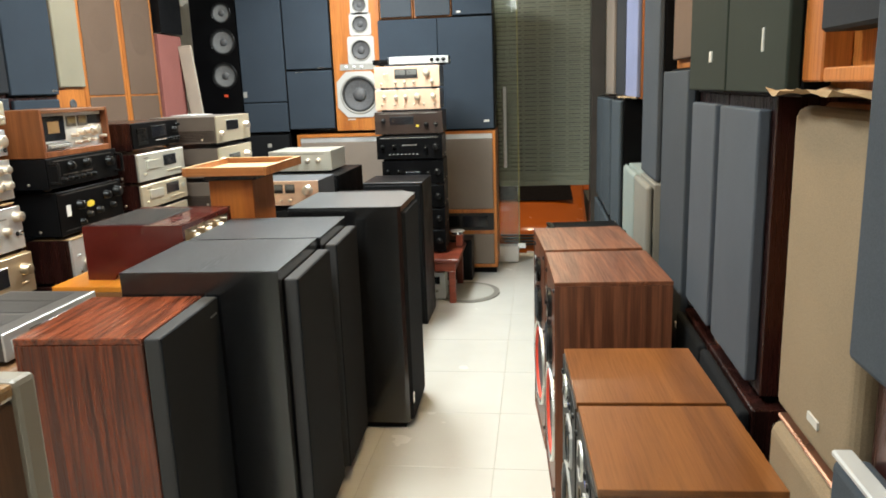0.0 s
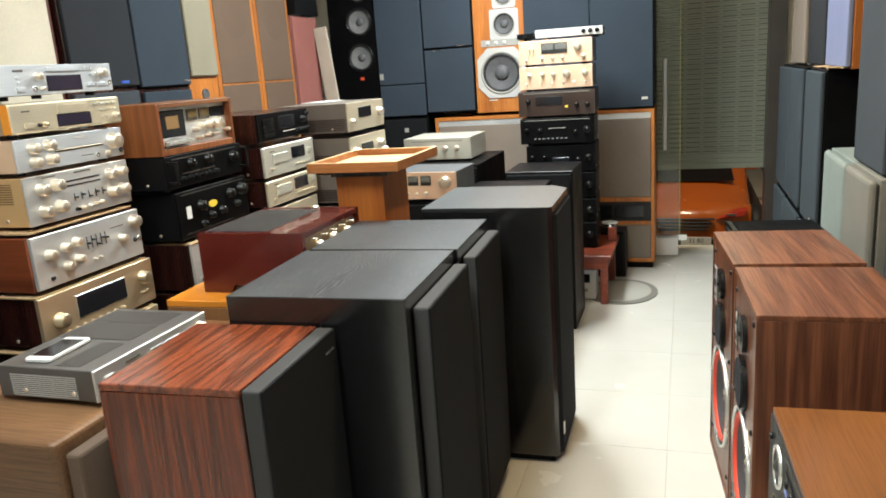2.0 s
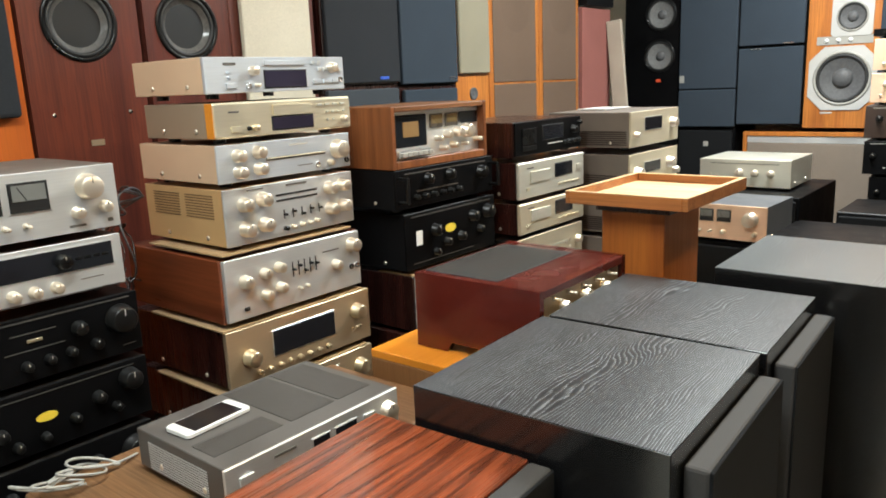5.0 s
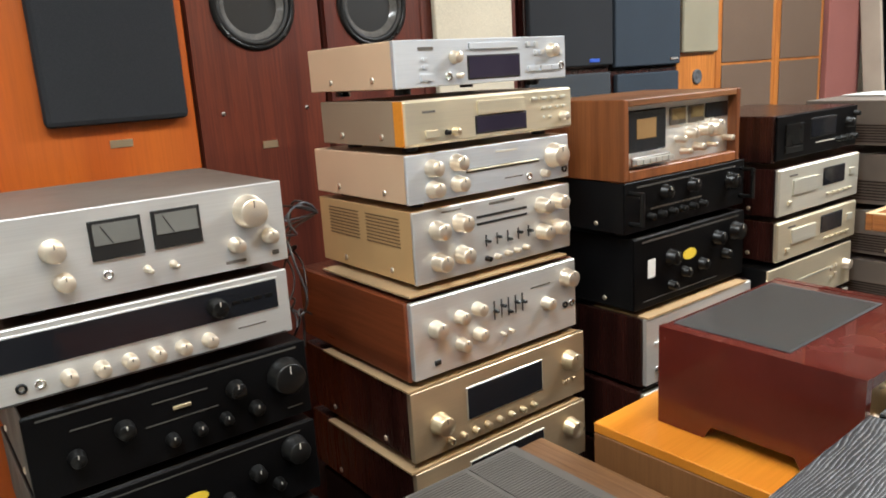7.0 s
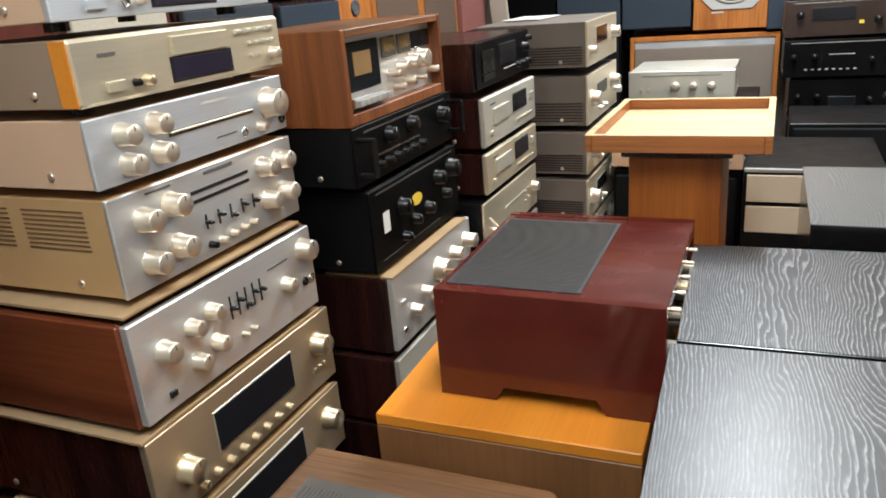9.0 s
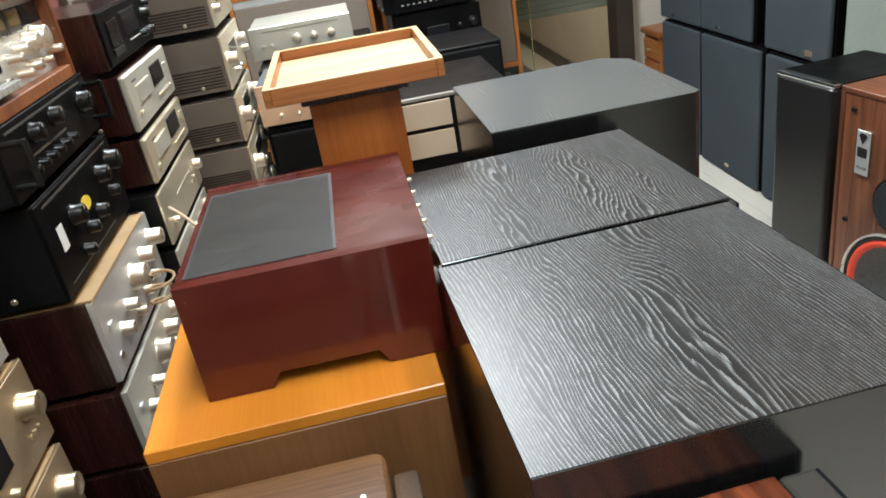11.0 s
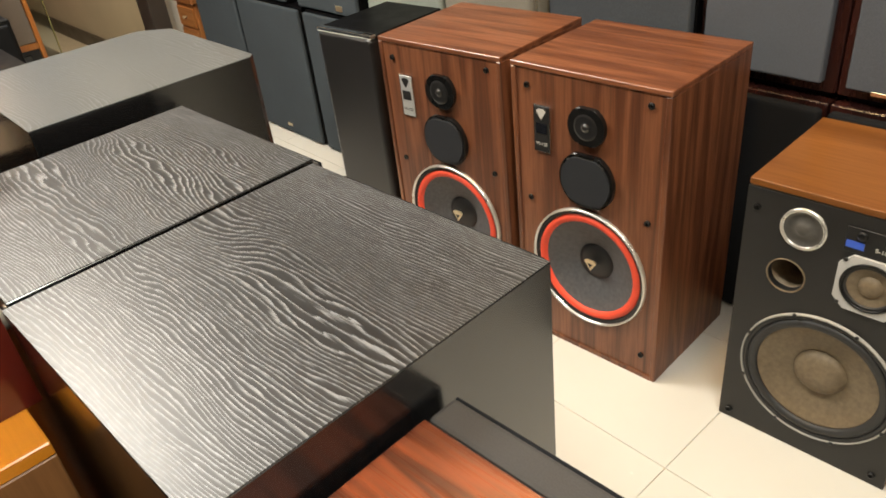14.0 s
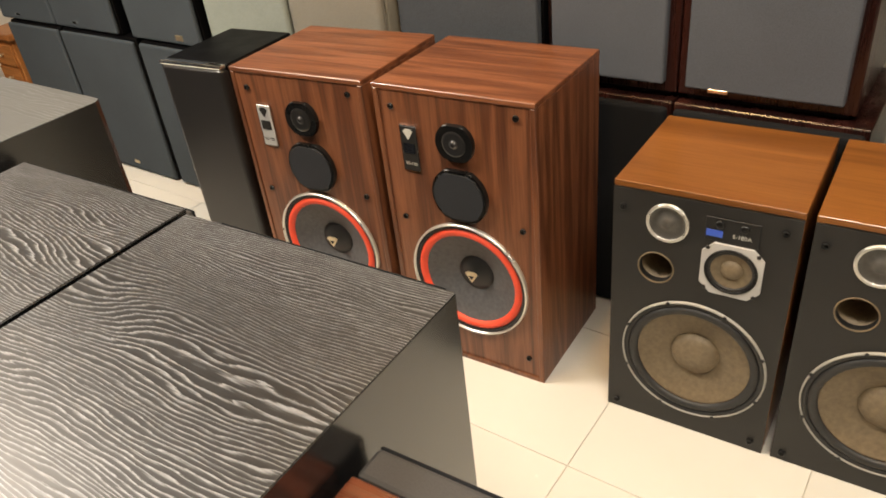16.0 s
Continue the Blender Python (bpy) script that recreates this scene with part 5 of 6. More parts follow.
hifi(pose(-1.275, 2.745, 0.562, 0, 0, 90.3), "amplifier", "pale champagne amplifier with dark wooden sides", 0.465, 0.166, 0.38, M_BROWNCASE, M_CHAMP2, SILV, "amplifier", GA, cheeks=M_DARKWOOD, face_t=0.012)
hifi(pose(-1.275, 2.745, 0.400, 0, 0, 90.3), "amplifier", "champagne amplifier at the bottom of the deck stack", 0.465, 0.156, 0.38, M_BROWNCASE, M_CHAMP, SILV[:6], "amplifier", GA, cheeks=M_DARKWOOD)
c = thing("cardboard_sheet", pose(-1.265, 2.74, 0.9185, 0, 0, 90.3), "thin cardboard sheet laid between stacked units", "cardboard", "cardboard spacers")
part("sheet", box(bmesh.new(), 0.02, 0.44, -0.004, 0.16, -0.003, 0.001), M_CARD, c)

# third stack
bench(3.24, 3.73, -1.25, 0.48)
hifi(pose(-1.25, 3.262, 1.216, 0, 0, 90), "cassette_deck", "black cassette deck with dark red wooden sides", 0.455, 0.128, 0.34, M_BLACKCASE, M_BLACK,
     [("d", 0.55, 0.6, 0.14, 0.05, M_DISPLAY), ("b", 0.20, 0.55, 0.09, 0.055, M_KNOBB), ("b", 0.20, 0.2, 0.09, 0.015, M_KNOBB), ("k", 0.86, 0.6, 0.014, 0.02, M_KNOBB), ("k", 0.95, 0.8, 0.008, 0.016, M_KNOBB), ("w", 0.6, 0.25, 0.12, 0.003, M_LINEW)] + [("k", 0.72 + 0.07 * i, 0.24, 0.008, 0.016, M_KNOBB) for i in range(4)], "cassette deck", GA, cheeks=M_DARKWOOD)
CDSPEC = [("b", 0.30, 0.56, 0.13, 0.040, M_CHAMP2), ("d", 0.66, 0.62, 0.12, 0.045, M_DISPLAY), ("b", 0.90, 0.6, 0.03, 0.02, M_CHAMP2), ("w", 0.16, 0.82, 0.04, 0.004, M_LINE), ("b", 0.12, 0.25, 0.02, 0.01, M_CHAMP)] + [("b", 0.60 + 0.07 * i, 0.22, 0.02, 0.006, M_CHAMP) for i in range(5)]
hifi(pose(-1.245, 3.268, 1.066, 0, 0, 90), "disc_player", "pale champagne disc player with dark red sides", 0.450, 0.140, 0.33, M_DARKWOOD, M_CHAMP2, CDSPEC, "disc player", GA, face_t=0.014, face_bev=0.004)
hifi(pose(-1.245, 3.270, 0.940, 0, 0, 90), "disc_player", "champagne disc player below a paler one", 0.448, 0.122, 0.33, M_DARKWOOD, M_CHAMP, CDSPEC, "disc player", GA, face_t=0.014, face_bev=0.004)
hifi(pose(-1.24, 3.236, 0.795, 0, 0, 90), "amplifier", "champagne amplifier with small round buttons", 0.470, 0.142, 0.36, M_BLACKCASE, M_CHAMP, [("s", 0.55, 0.55, 0.2, 0.006, M_CHAMP2), ("b", 0.74, 0.5, 0.01, 0.01, K), ("b", 0.80, 0.55, 0.01, 0.01, K), ("b", 0.74, 0.3, 0.01, 0.01, K), ("b", 0.80, 0.35, 0.01, 0.01, K), ("k", 0.14, 0.3, 0.008, 0.016, K), ("k", 0.92, 0.5, 0.015, 0.02, K)], "amplifier", GA)
hifi(pose(-1.24, 3.24, 0.640, 0, 0, 90), "amplifier", "silver-gold amplifier low in the third stack", 0.465, 0.150, 0.36, M_BLACKCASE, M_CHAMP2, SILV[:7], "amplifier", GA)
hifi(pose(-1.24, 3.24, 0.480, 0, 0, 90), "amplifier", "gold amplifier at the bottom of the third stack", 0.465, 0.155, 0.36, M_BLACKCASE, M_GOLD, SILV[:7], "amplifier", GA)

# fourth stack, grey-brown ribbed sides
bench(3.80, 4.31, -1.10, 0.56)
TUN = [("d", 0.45, 0.62, 0.16, 0.05, M_DISPLAY, M_CHAMP2), ("k", 0.85, 0.55, 0.020, 0.026, K), ("k", 0.10, 0.35, 0.012, 0.02, K)]
for i, (z, h, y) in enumerate(((1.198, 0.150, 3.832), (1.016, 0.168, 3.830), (0.858, 0.150, 3.822), (0.706, 0.146, 3.815), (0.560, 0.140, 3.815))):
    hifi(pose(-1.10, y, z, 0, 0, 90), "tuner" if i == 0 else "amplifier", ("champagne tuner with ribbed grey-brown sides topping a stack", "champagne amplifier with large knobs and ribbed sides", "champagne amplifier with ribbed grey-brown sides", "darker champagne amplifier with ribbed sides", "champagne unit at the bottom of a stack")[i], 0.455, h, 0.36, M_GREYCASE, M_CHAMP,
         TUN if i == 0 else [("k", 0.13, 0.5, 0.024, 0.03, K), ("k", 0.80, 0.6, 0.022, 0.03, K), ("k", 0.93, 0.35, 0.014, 0.024, K), ("d", 0.45, 0.6, 0.15, 0.04, M_DISPLAY, M_CHAMP2), ("k", 0.35, 0.2, 0.008, 0.016, K), ("k", 0.5, 0.2, 0.008, 0.016, K)], "tuner" if i == 0 else "amplifier", GA, vents="rib")
pap = thing("paper_sheets", pose(-1.30, 4.02, 1.350, 0, 0, 84), "loose white paper sheets lying on a tuner", "paper")
part("sheet", box(bmesh.new(), 0, 0.20, 0, 0.14, 0, 0.003), M_WHITE, pap)
cable("cable", [(-1.22, 3.24, 0.90), (-1.17, 3.23, 0.86), (-1.14, 3.20, 0.80), (-1.16, 3.22, 0.74), (-1.20, 3.20, 0.70), (-1.16, 3.16, 0.62), (-1.19, 3.20, 0.55)], 0.004, paint("cream_cable", (0.7, 0.55, 0.38), 0.5), "cream cable dangling beside the stacks")
cable("cable", [(-1.16 + 0.03 * math.cos(i * 1.3), 2.80 + 0.03 * math.sin(i * 1.3) + 0.004 * i, 0.86 + 0.004 * i) for i in range(14)], 0.003, M_CARD, "cream cable looped between a stack and an amplifier")
for k in range(7):
    q = random.Random(20 + k)
    pts = [(-1.70, 2.16, 1.22)]
    for i in range(9):
        pts.append((-1.70 + q.uniform(-0.06, 0.05), 2.07 + q.uniform(-0.045, 0.05), 1.24 - 0.035 * i + q.uniform(-0.05, 0.05)))
    cable("cable", pts, 0.0026, M_SLATECASE if k % 3 == 0 else M_BROWNCASE, "tangled dark cables hanging behind a stack")

# ---- west side: speakers against the wall, facing the aisle ----
XW = -2.04
GW = "speakers along the west wall"


def standing_under(y0, y1, top, x=XW, mat=M_DARKWOOD, cl=F_CHAR, label="dark speaker standing under another speaker"):
    return loudspeaker(facing(x, y0, 0, "+x"), label, y1 - y0, top, 0.34, mat, cl, group=GW)


t = thing("loudspeaker", facing(XW, 1.40, 0, "+x"), "orange-wood floor speaker with a charcoal grille and small brass plate", "speaker", GW)
part("cabinet", box(bmesh.new(), 0, 0.635, 0, 0.4, 0, 2.1, 0.004), M_REDORANGE, t)
part("grille", box(bmesh.new(), 0.30, 0.61, -0.035, -0.002, 1.44, 2.08, 0.012, 2), F_CHAR, t)
part("badge", box(bmesh.new(), 0.43, 0.48, -0.003, 0.0, 1.385, 1.402), M_GOLDBADGE, t)
for y0, y1, lab in ((2.045, 2.395, "mahogany floor-standing speaker with a glossy woofer and gold plate"), (2.415, 2.725, "mahogany floor-standing speaker with a glossy woofer")):
    w = y1 - y0
    t = thing("loudspeaker", facing(XW, y0, 0, "+x"), lab, "speaker", "pair of mahogany towers")
    part("cabinet", box(bmesh.new(), 0, w, 0.017, 0.42, 0, 2.15, 0.003), M_TOWERWOOD, t)
    cu = w / 2 - 0.005
    baffle(t, 0, w, 0, 2.15, 0.0, [(cu, 1.70, 0.098), (cu, 1.955, 0.098)], M_TOWERWOOD, "mahogany front board")
    part("back_plate", box(bmesh.new(), cu - 0.11, cu + 0.11, 0.0165, 0.0168, 1.59, 2.06), M_DARK, t)
    for v in (1.70, 1.955):
        drive_unit(t, "woofer", cu, v, -0.001, 0.112, M_CONEPOLY, M_KNOBB, M_RUBBER, M_CONEPOLY, 0.36, 0.30, 0.12, 4, label="glossy poly-cone woofer")
    if y0 < 2.2:
        part("badge", box(bmesh.new(), w / 2 - 0.02, w / 2 + 0.02, -0.003, 0, 1.345, 1.363), M_GOLDBADGE, t, "gold maker's plate")
    for q in (0.06, w - 0.06):
        piece("grille_socket", ("gsock",), lambda bm: lathe(bm, [(0.006, 0), (0.006, 0.002), (0, 0.001)], 10), M_CHROME, t, (q, 0, 1.44))
t = loudspeaker(facing(XW, 2.73, 0, "+x"), "cream-grilled floor speaker with dark wooden edges", 0.375, 2.2, 0.36, M_TOWERWOOD, F_CREAM, margin=0.035, group=GW)
standing_under(3.12, 3.55, 1.49, cl=F_SLATE)
standing_under(3.56, 3.95, 1.478, cl=F_BLUE)
loudspeaker(facing(XW, 3.14, 1.492, "+x"), "charcoal-grilled speaker with a blue plate stacked on another", 0.415, 0.70, 0.32, M_DARKWOOD, F_CHAR, margin=0.004, badge=(0.31, 0.025, 0.05, 0.012, M_BLUE), group=GW)
loudspeaker(facing(XW, 3.56, 1.48, "+x"), "blue-black-grilled speaker with a silver plate stacked on another", 0.39, 0.70, 0.32, M_BLACK, F_BLUE, margin=0.004, badge=(0.345, 0.028, 0.05, 0.010, M_CHROME), group=GW)
t = thing("loudspeaker", facing(XW, 3.955, 0, "+x"), "olive-grilled orange-wood floor speaker with an exposed tweeter", "speaker", GW)
part("cabinet", box(bmesh.new(), 0, 0.26, 0, 0.36, 0, 2.2, 0.003), M_ORANGE, t)
part("grille", box(bmesh.new(), 0.012, 0.25, -0.02, -0.001, 1.525, 2.19, 0.005), F_OLIVE, t)
part("tweeter", lathe(bmesh.new(), [(0.030, 0), (0.030, 0.006), (0.024, 0.008), (0.018, -0.0), (0.008, 0.004), (0, 0.005)], 20, at=(0.13, 0, 1.43)), M_CONEG, t)
t = thing("loudspeaker", facing(XW, 4.22, 0, "+x"), "brown-grilled floor speaker in an orange wooden frame", "speaker", "pair of brown-grilled speakers")
part("cabinet", box(bmesh.new(), 0, 0.455, 0.0, 0.36, 0, 2.2, 0.003), M_ORANGE, t)
part("grille", box(bmesh.new(), 0.035, 0.422, -0.004, -0.0005, 1.478, 2.18, 0.002), F_BROWN, t, "upper brown cloth grille")
part("grille", box(bmesh.new(), 0.035, 0.422, -0.004, -0.0005, 0.05, 1.468, 0.002), F_BROWN, t, "lower brown cloth grille")
part("disc_relief", lathe(bmesh.new(), [(0.14, 0), (0.12, 0.0016), (0.08, 0.002), (0, 0.0021)], 30, at=(0.24, -0.0035, 1.86)), F_BROWN, t, "round relief under the cloth")
copy_thing(t, facing(XW, 4.68, 0, "+x") @ Matrix.Diagonal((0.92, 1, 1, 1)))
bd = thing("board", pose(-2.02, 5.115, 0.9, 0, 0, 0), "maroon cloth-covered board leaning by the wall", "board")
part("panel", box(bmesh.new(), -0.03, 0.0, 0, 0.34, 0.35, 0.98, 0.003), F_MAROON, bd)
part("support_box", box(bmesh.new(), -0.45, 0.0, 0, 0.34, -0.9, 0.345), M_BLACKCASE, bd)
part("upper_case", box(bmesh.new(), -0.25, 0.02, 0.02, 0.34, 0.99, 1.5), M_BLACKCASE, bd)
pk = thing("plank", pose(-1.80, 5.40, 0.0, 0, -5.5, 0), "grey-beige plank leaning against a tall speaker", "plank")
part("plank_board", box(bmesh.new(), -0.047, 0.047, 0, 0.025, 0.0, 1.82, 0.003), paint("weathered_board", (0.40, 0.34, 0.27), 0.7, 0.12), pk)

# ---- north side: speakers facing the camera's start ----
YN = 5.82
GN = "speakers along the north wall"
t = thing("loudspeaker", facing(-2.10, YN, 0, "-y"), "tall black tower speaker with three grey cones and red badge", "speaker", GN)
part("cabinet", box(bmesh.new(), 0, 0.365, 0.017, 0.40, 0, 2.3, 0.003), M_BLACK, t)
HT = [(0.238, 1.598, 0.09), (0.245, 1.852, 0.09), (0.250, 2.068, 0.07)]
baffle(t, 0, 0.365, 0, 2.3, 0, HT, M_BLACK)
part("back_plate", box(bmesh.new(), 0.1, 0.36, 0.0165, 0.0168, 1.4, 2.2), M_DARK, t)
for u, v, r in HT:
    drive_unit(t, "woofer", u, v, -0.001, r * 1.15, M_CONEMID, M_KNOBB, M_RUBBER, M_CONEG, 0.28, 0.12, 0.10)
part("badge", box(bmesh.new(), 0.22, 0.25, -0.003, 0, 1.435, 1.455), M_RED, t, "small red badge")
part("bass_port", lathe(bmesh.new(), [(0.05, 0), (0.05, 0.004), (0.042, 0.004), (0.038, -0.004), (0, -0.004)], 20, at=(0.165, 0, 1.1)), M_DARK, t)
loudspeaker(facing(-1.725, YN, 0, "-y"), "black box speaker with a small round badge below others", 0.36, 1.145, 0.38, M_BLACK, F_BLACK, badge=(0.19, 1.05, 0.03, 0.03, M_GREYRING), group=GN)
loudspeaker(facing(-1.725, YN, 1.147, "-y"), "tall blue-black speaker with two-part grille and a pale tag", 0.36, 1.1, 0.34, M_BLACK, F_BLUE, margin=0.004, splits=(0.235,), badge=(0.025, 0.30, 0.03, 0.045, M_GREYRING), group=GN)
loudspeaker(facing(-1.36, YN, 1.165, "-y"), "blue-black bookshelf speaker stacked on a wooden cabinet", 0.365, 0.452, 0.32, M_BLACK, F_BLUE, margin=0.003, badge=(0.10, 0.44, 0.06, 0.008, M_CHROME), group=GN)
loudspeaker(facing(-1.36, YN, 1.619, "-y"), "blue-black bookshelf speaker stacked on its twin", 0.365, 0.55, 0.32, M_BLACK, F_BLUE, margin=0.003, badge=(0.28, 0.012, 0.06, 0.008, M_CHROME), group=GN)
t = thing("loudspeaker", facing(-0.985, YN, 1.150, "-y"), "orange-wood monitor column with white-framed drive units", "speaker", GN)
part("cabinet", box(bmesh.new(), 0, 0.372, 0.017, 0.34, 0, 1.1, 0.003), M_ORANGE, t)
HM = [(0.19, 0.272, 0.135, 0.345), (0.222, 0.600, 0.072, 0.205), (0.226, 0.79, 0.058, 0.165), (0.226, 0.93, 0.05, 0.14)]
baffle(t, 0, 0.372, 0, 1.1, 0, [(u, v, r) for u, v, r, s in HM], M_ORANGE)
part("back_plate", box(bmesh.new(), 0.03, 0.34, 0.0165, 0.0168, 0.05, 1.05), M_DARK, t)
for u, v, r, s in HM:
    baffle(t, 0, 0, 0, 0, -0.007, [(u, v, r)], M_OFFWHITE, "white cast frame", "driver_frame", octagon(s, s, s * 0.22 if s > 0.3 else 0.012, u, v), 0.0065)
    drive_unit(t, "woofer", u, v, -0.0075, r * 1.10, M_CONEG, M_GREYRING, M_RUBBER, M_CONEG, 0.36, 0.10, 0.10)
part("control_plate", box(bmesh.new(), 0.05, 0.33, -0.004, 0, 0.455, 0.50), M_GREYRING, t, "grey plate with small level controls")
for u in (0.10, 0.16, 0.22):
    piece("level_dial", ("ldial",), lambda bm: lathe(bm, [(0.012, 0), (0.012, 0.004), (0, 0.005)], 14), M_WHITE, t, (u, -0.004, 0.478))
part("badge", box(bmesh.new(), 0.09, 0.15, -0.003, 0, 0.08, 0.088), M_LINEW, t)
t = loudspeaker(facing(-0.628, YN, 1.132, "-y"), "wide blue-black speaker with a two-panel grille and small silver letters", 0.87, 0.83, 0.36, M_BLACK, None, group=GN)
for x0, x1 in ((0.006, 0.452), (0.456, 0.864)):
    part("grille", box(bmesh.new(), x0, x1, -0.022, -0.001, 0.006, 0.824, 0.005, 2), F_BLUE, t)
part("badge", box(bmesh.new(), 0.79, 0.83, -0.025, -0.022, 0.055, 0.072), M_LINEW, t, "small silver letters")
loudspeaker(facing(-0.605, YN, 1.964, "-y"), "shallow grey-fronted speaker lying on a wide one", 0.25, 0.33, 0.3, M_TRAYWOOD, F_SLATE, margin=0.008, group=GN)
loudspeaker(facing(-0.345, YN, 1.964, "-y"), "shallow grey-fronted speaker in a wooden frame lying on a wide one", 0.28, 0.33, 0.3, M_TRAYWOOD, F_SLATE, margin=0.008, group=GN)
loudspeaker(facing(-0.06, YN, 1.964, "-y"), "small charcoal speaker with a pale tag lying on a wide one", 0.30, 0.33, 0.3, M_BLACK, F_BLUE, margin=0.004, badge=(0.05, 0.03, 0.03, 0.015, M_LINEW), group=GN)


def wooden_floor_speaker(x0, w, label):
    t = thing("loudspeaker", facing(x0, YN, 0.0, "-y"), label, "speaker", "pair of wooden floor speakers")
    bm = bmesh.new()
    part("cabinet", box(bm, 0, w, 0.02, 0.38, 0.05, 1.125, 0.003), M_ORANGE, t)
    part("plinth", box(bmesh.new(), 0.01, w - 0.01, 0.03, 0.37, 0, 0.05), M_BLACK, t)
    for b in ((0, 0.022, 0.05, 1.125), (w - 0.022, w, 0.05, 1.125)):
        part("frame_stile", box(bmesh.new(), b[0], b[1], -0.004, 0.0195, b[2], b[3], 0.002), M_ORANGE, t)
    for z0, z1 in ((1.10, 1.125), (0.485, 0.515), (0.32, 0.345), (0.05, 0.075)):
        part("frame_rail", box(bmesh.new(), 0.0225, w - 0.0225, -0.003, 0.0195, z0, z1, 0.002), M_ORANGE, t)
    part("grille", box(bmesh.new(), 0.024, w - 0.024, 0.002, 0.0195, 0.516, 1.06, 0.004), F_TAUPE, t, "taupe cloth grille")
    part("top_strip", box(bmesh.new(), 0.024, w - 0.024, 0.004, 0.0195, 1.061, 1.099), M_SILVER, t, "pale strip above the grille")
    part("port_panel", box(bmesh.new(), 0.024, w - 0.024, 0.010, 0.0195, 0.346, 0.484), M_DARK, t, "dark slotted port panel")
    for i in range(3):
        part("port", box(bmesh.new(), 0.05 + i * (w - 0.1) / 3, 0.03 + (i + 1) * (w - 0.1) / 3, 0.006, 0.0098, 0.37, 0.46, 0.002), M_DISPLAY, t)
    part("grille", box(bmesh.new(), 0.024, w - 0.024, 0.002, 0.0195, 0.076, 0.319, 0.004), F_TAUPE, t, "lower taupe cloth grille")


wooden_floor_speaker(-1.315, 0.76, "orange-framed wooden floor speaker with taupe grilles behind a black box")
wooden_floor_speaker(-0.513, 0.757, "orange-framed wooden floor speaker with taupe grilles and a dark port panel")

# component tower on a red stool
t = thing("stool", pose(-0.56, 4.98, 0), "red-brown wooden stool under a tower of units", "stool")
part("seat", box(bmesh.new(), -0.02, 0.585, -0.01, 0.56, 0.285, 0.312, 0.004), M_TABLE, t)
part("apron", box(bmesh.new(), 0.0, 0.56, 0.005, 0.025, 0.225, 0.2845), M_TABLE, t)
part("apron", box(bmesh.new(), 0.54, 0.56, 0.05, 0.5, 0.225, 0.2845), M_TABLE, t)
for x in (0.0, 0.515):
    for y in (0.0, 0.50):
        part("leg", box(bmesh.new(), x, x + 0.045, y, y + 0.045, 0, 0.2245, 0.003), M_TABLE, t)
part("back_rail", box(bmesh.new(), 0.525, 0.575, 0.40, 0.50, 0.3125, 0.40, 0.004), M_TABLE, t)
dish = thing("dish", pose(-0.025, 5.43, 0.4005), "shallow pale metal dish standing on the stool's end", "dish")
part("bowl", prism(bmesh.new(), [(0.045 * math.cos(k * math.pi / 12), 0.045 * math.sin(k * math.pi / 12)) for k in range(24)], 0.0, 0.018, 0.004), M_CHROME, dish)
part("rim", prism(bmesh.new(), [(0.052 * math.cos(k * math.pi / 12), 0.052 * math.sin(k * math.pi / 12)) for k in range(24)], 0.0185, 0.024, 0.002), M_WHITE, dish, "pale flat rim")
TW = -0.535
TB = [("k", 0.90, 0.5, 0.02, 0.022, M_KNOBB), ("k", 0.75, 0.45, 0.012, 0.02, M_KNOBB), ("k", 0.09, 0.55, 0.012, 0.02, M_KNOBB), ("k", 0.27, 0.55, 0.012, 0.02, M_KNOBB), ("w", 0.5, 0.6, 0.1, 0.003, M_LINEW), ("s", 0.5, 0.92, 0.4, 0.003, M_GREYRING)]
GT = "tower of stacked units"
hifi(pose(TW, 5.15, 0.970, 0, 0, 2), "amplifier", "black amplifier in a tower of units", 0.452, 0.168, 0.34, M_BLACKCASE, M_BLACK, TB + [("b", 0.2 + 0.06 * i, 0.2, 0.012, 0.006, M_GREYRING) for i in range(8)], "amplifier", GT)
hifi(pose(TW - 0.005, 5.15, 1.140, 0, 0, 2), "amplifier", "dark bronze amplifier with a yellow sticker", 0.465, 0.162, 0.34, M_BROWNCASE, M_BROWNCASE, [("k", 0.13, 0.6, 0.014, 0.02, M_KNOBB), ("k", 0.76, 0.4, 0.014, 0.02, M_KNOBB), ("k", 0.9, 0.4, 0.014, 0.02, M_KNOBB), ("w", 0.63, 0.35, 0.018, 0.014, M_YELLOW), ("d", 0.4, 0.6, 0.16, 0.05, M_DISPLAY), ("s", 0.5, 0.92, 0.4, 0.003, M_GREYRING)], "amplifier", GT)
PK = [("k", 0.14, 0.62, 0.012, 0.02, K), ("k", 0.32, 0.62, 0.012, 0.02, K), ("k", 0.47, 0.62, 0.012, 0.02, K), ("k", 0.65, 0.62, 0.02, 0.024, K), ("k", 0.90, 0.62, 0.016, 0.024, K), ("t", 0.10, 0.25, K), ("t", 0.3, 0.25, K), ("t", 0.45, 0.25, K), ("t", 0.6, 0.25, K), ("t", 0.75, 0.25, K), ("k", 0.9, 0.25, 0.006, 0.014, K)]
hifi(pose(TW + 0.008, 5.15, 1.303, 0, 0, 2), "preamplifier", "silver preamplifier painted warm-lit peach, with rows of small knobs", 0.440, 0.146, 0.34, M_SLATECASE, M_WARMLIT, PK, "amplifier", GT)
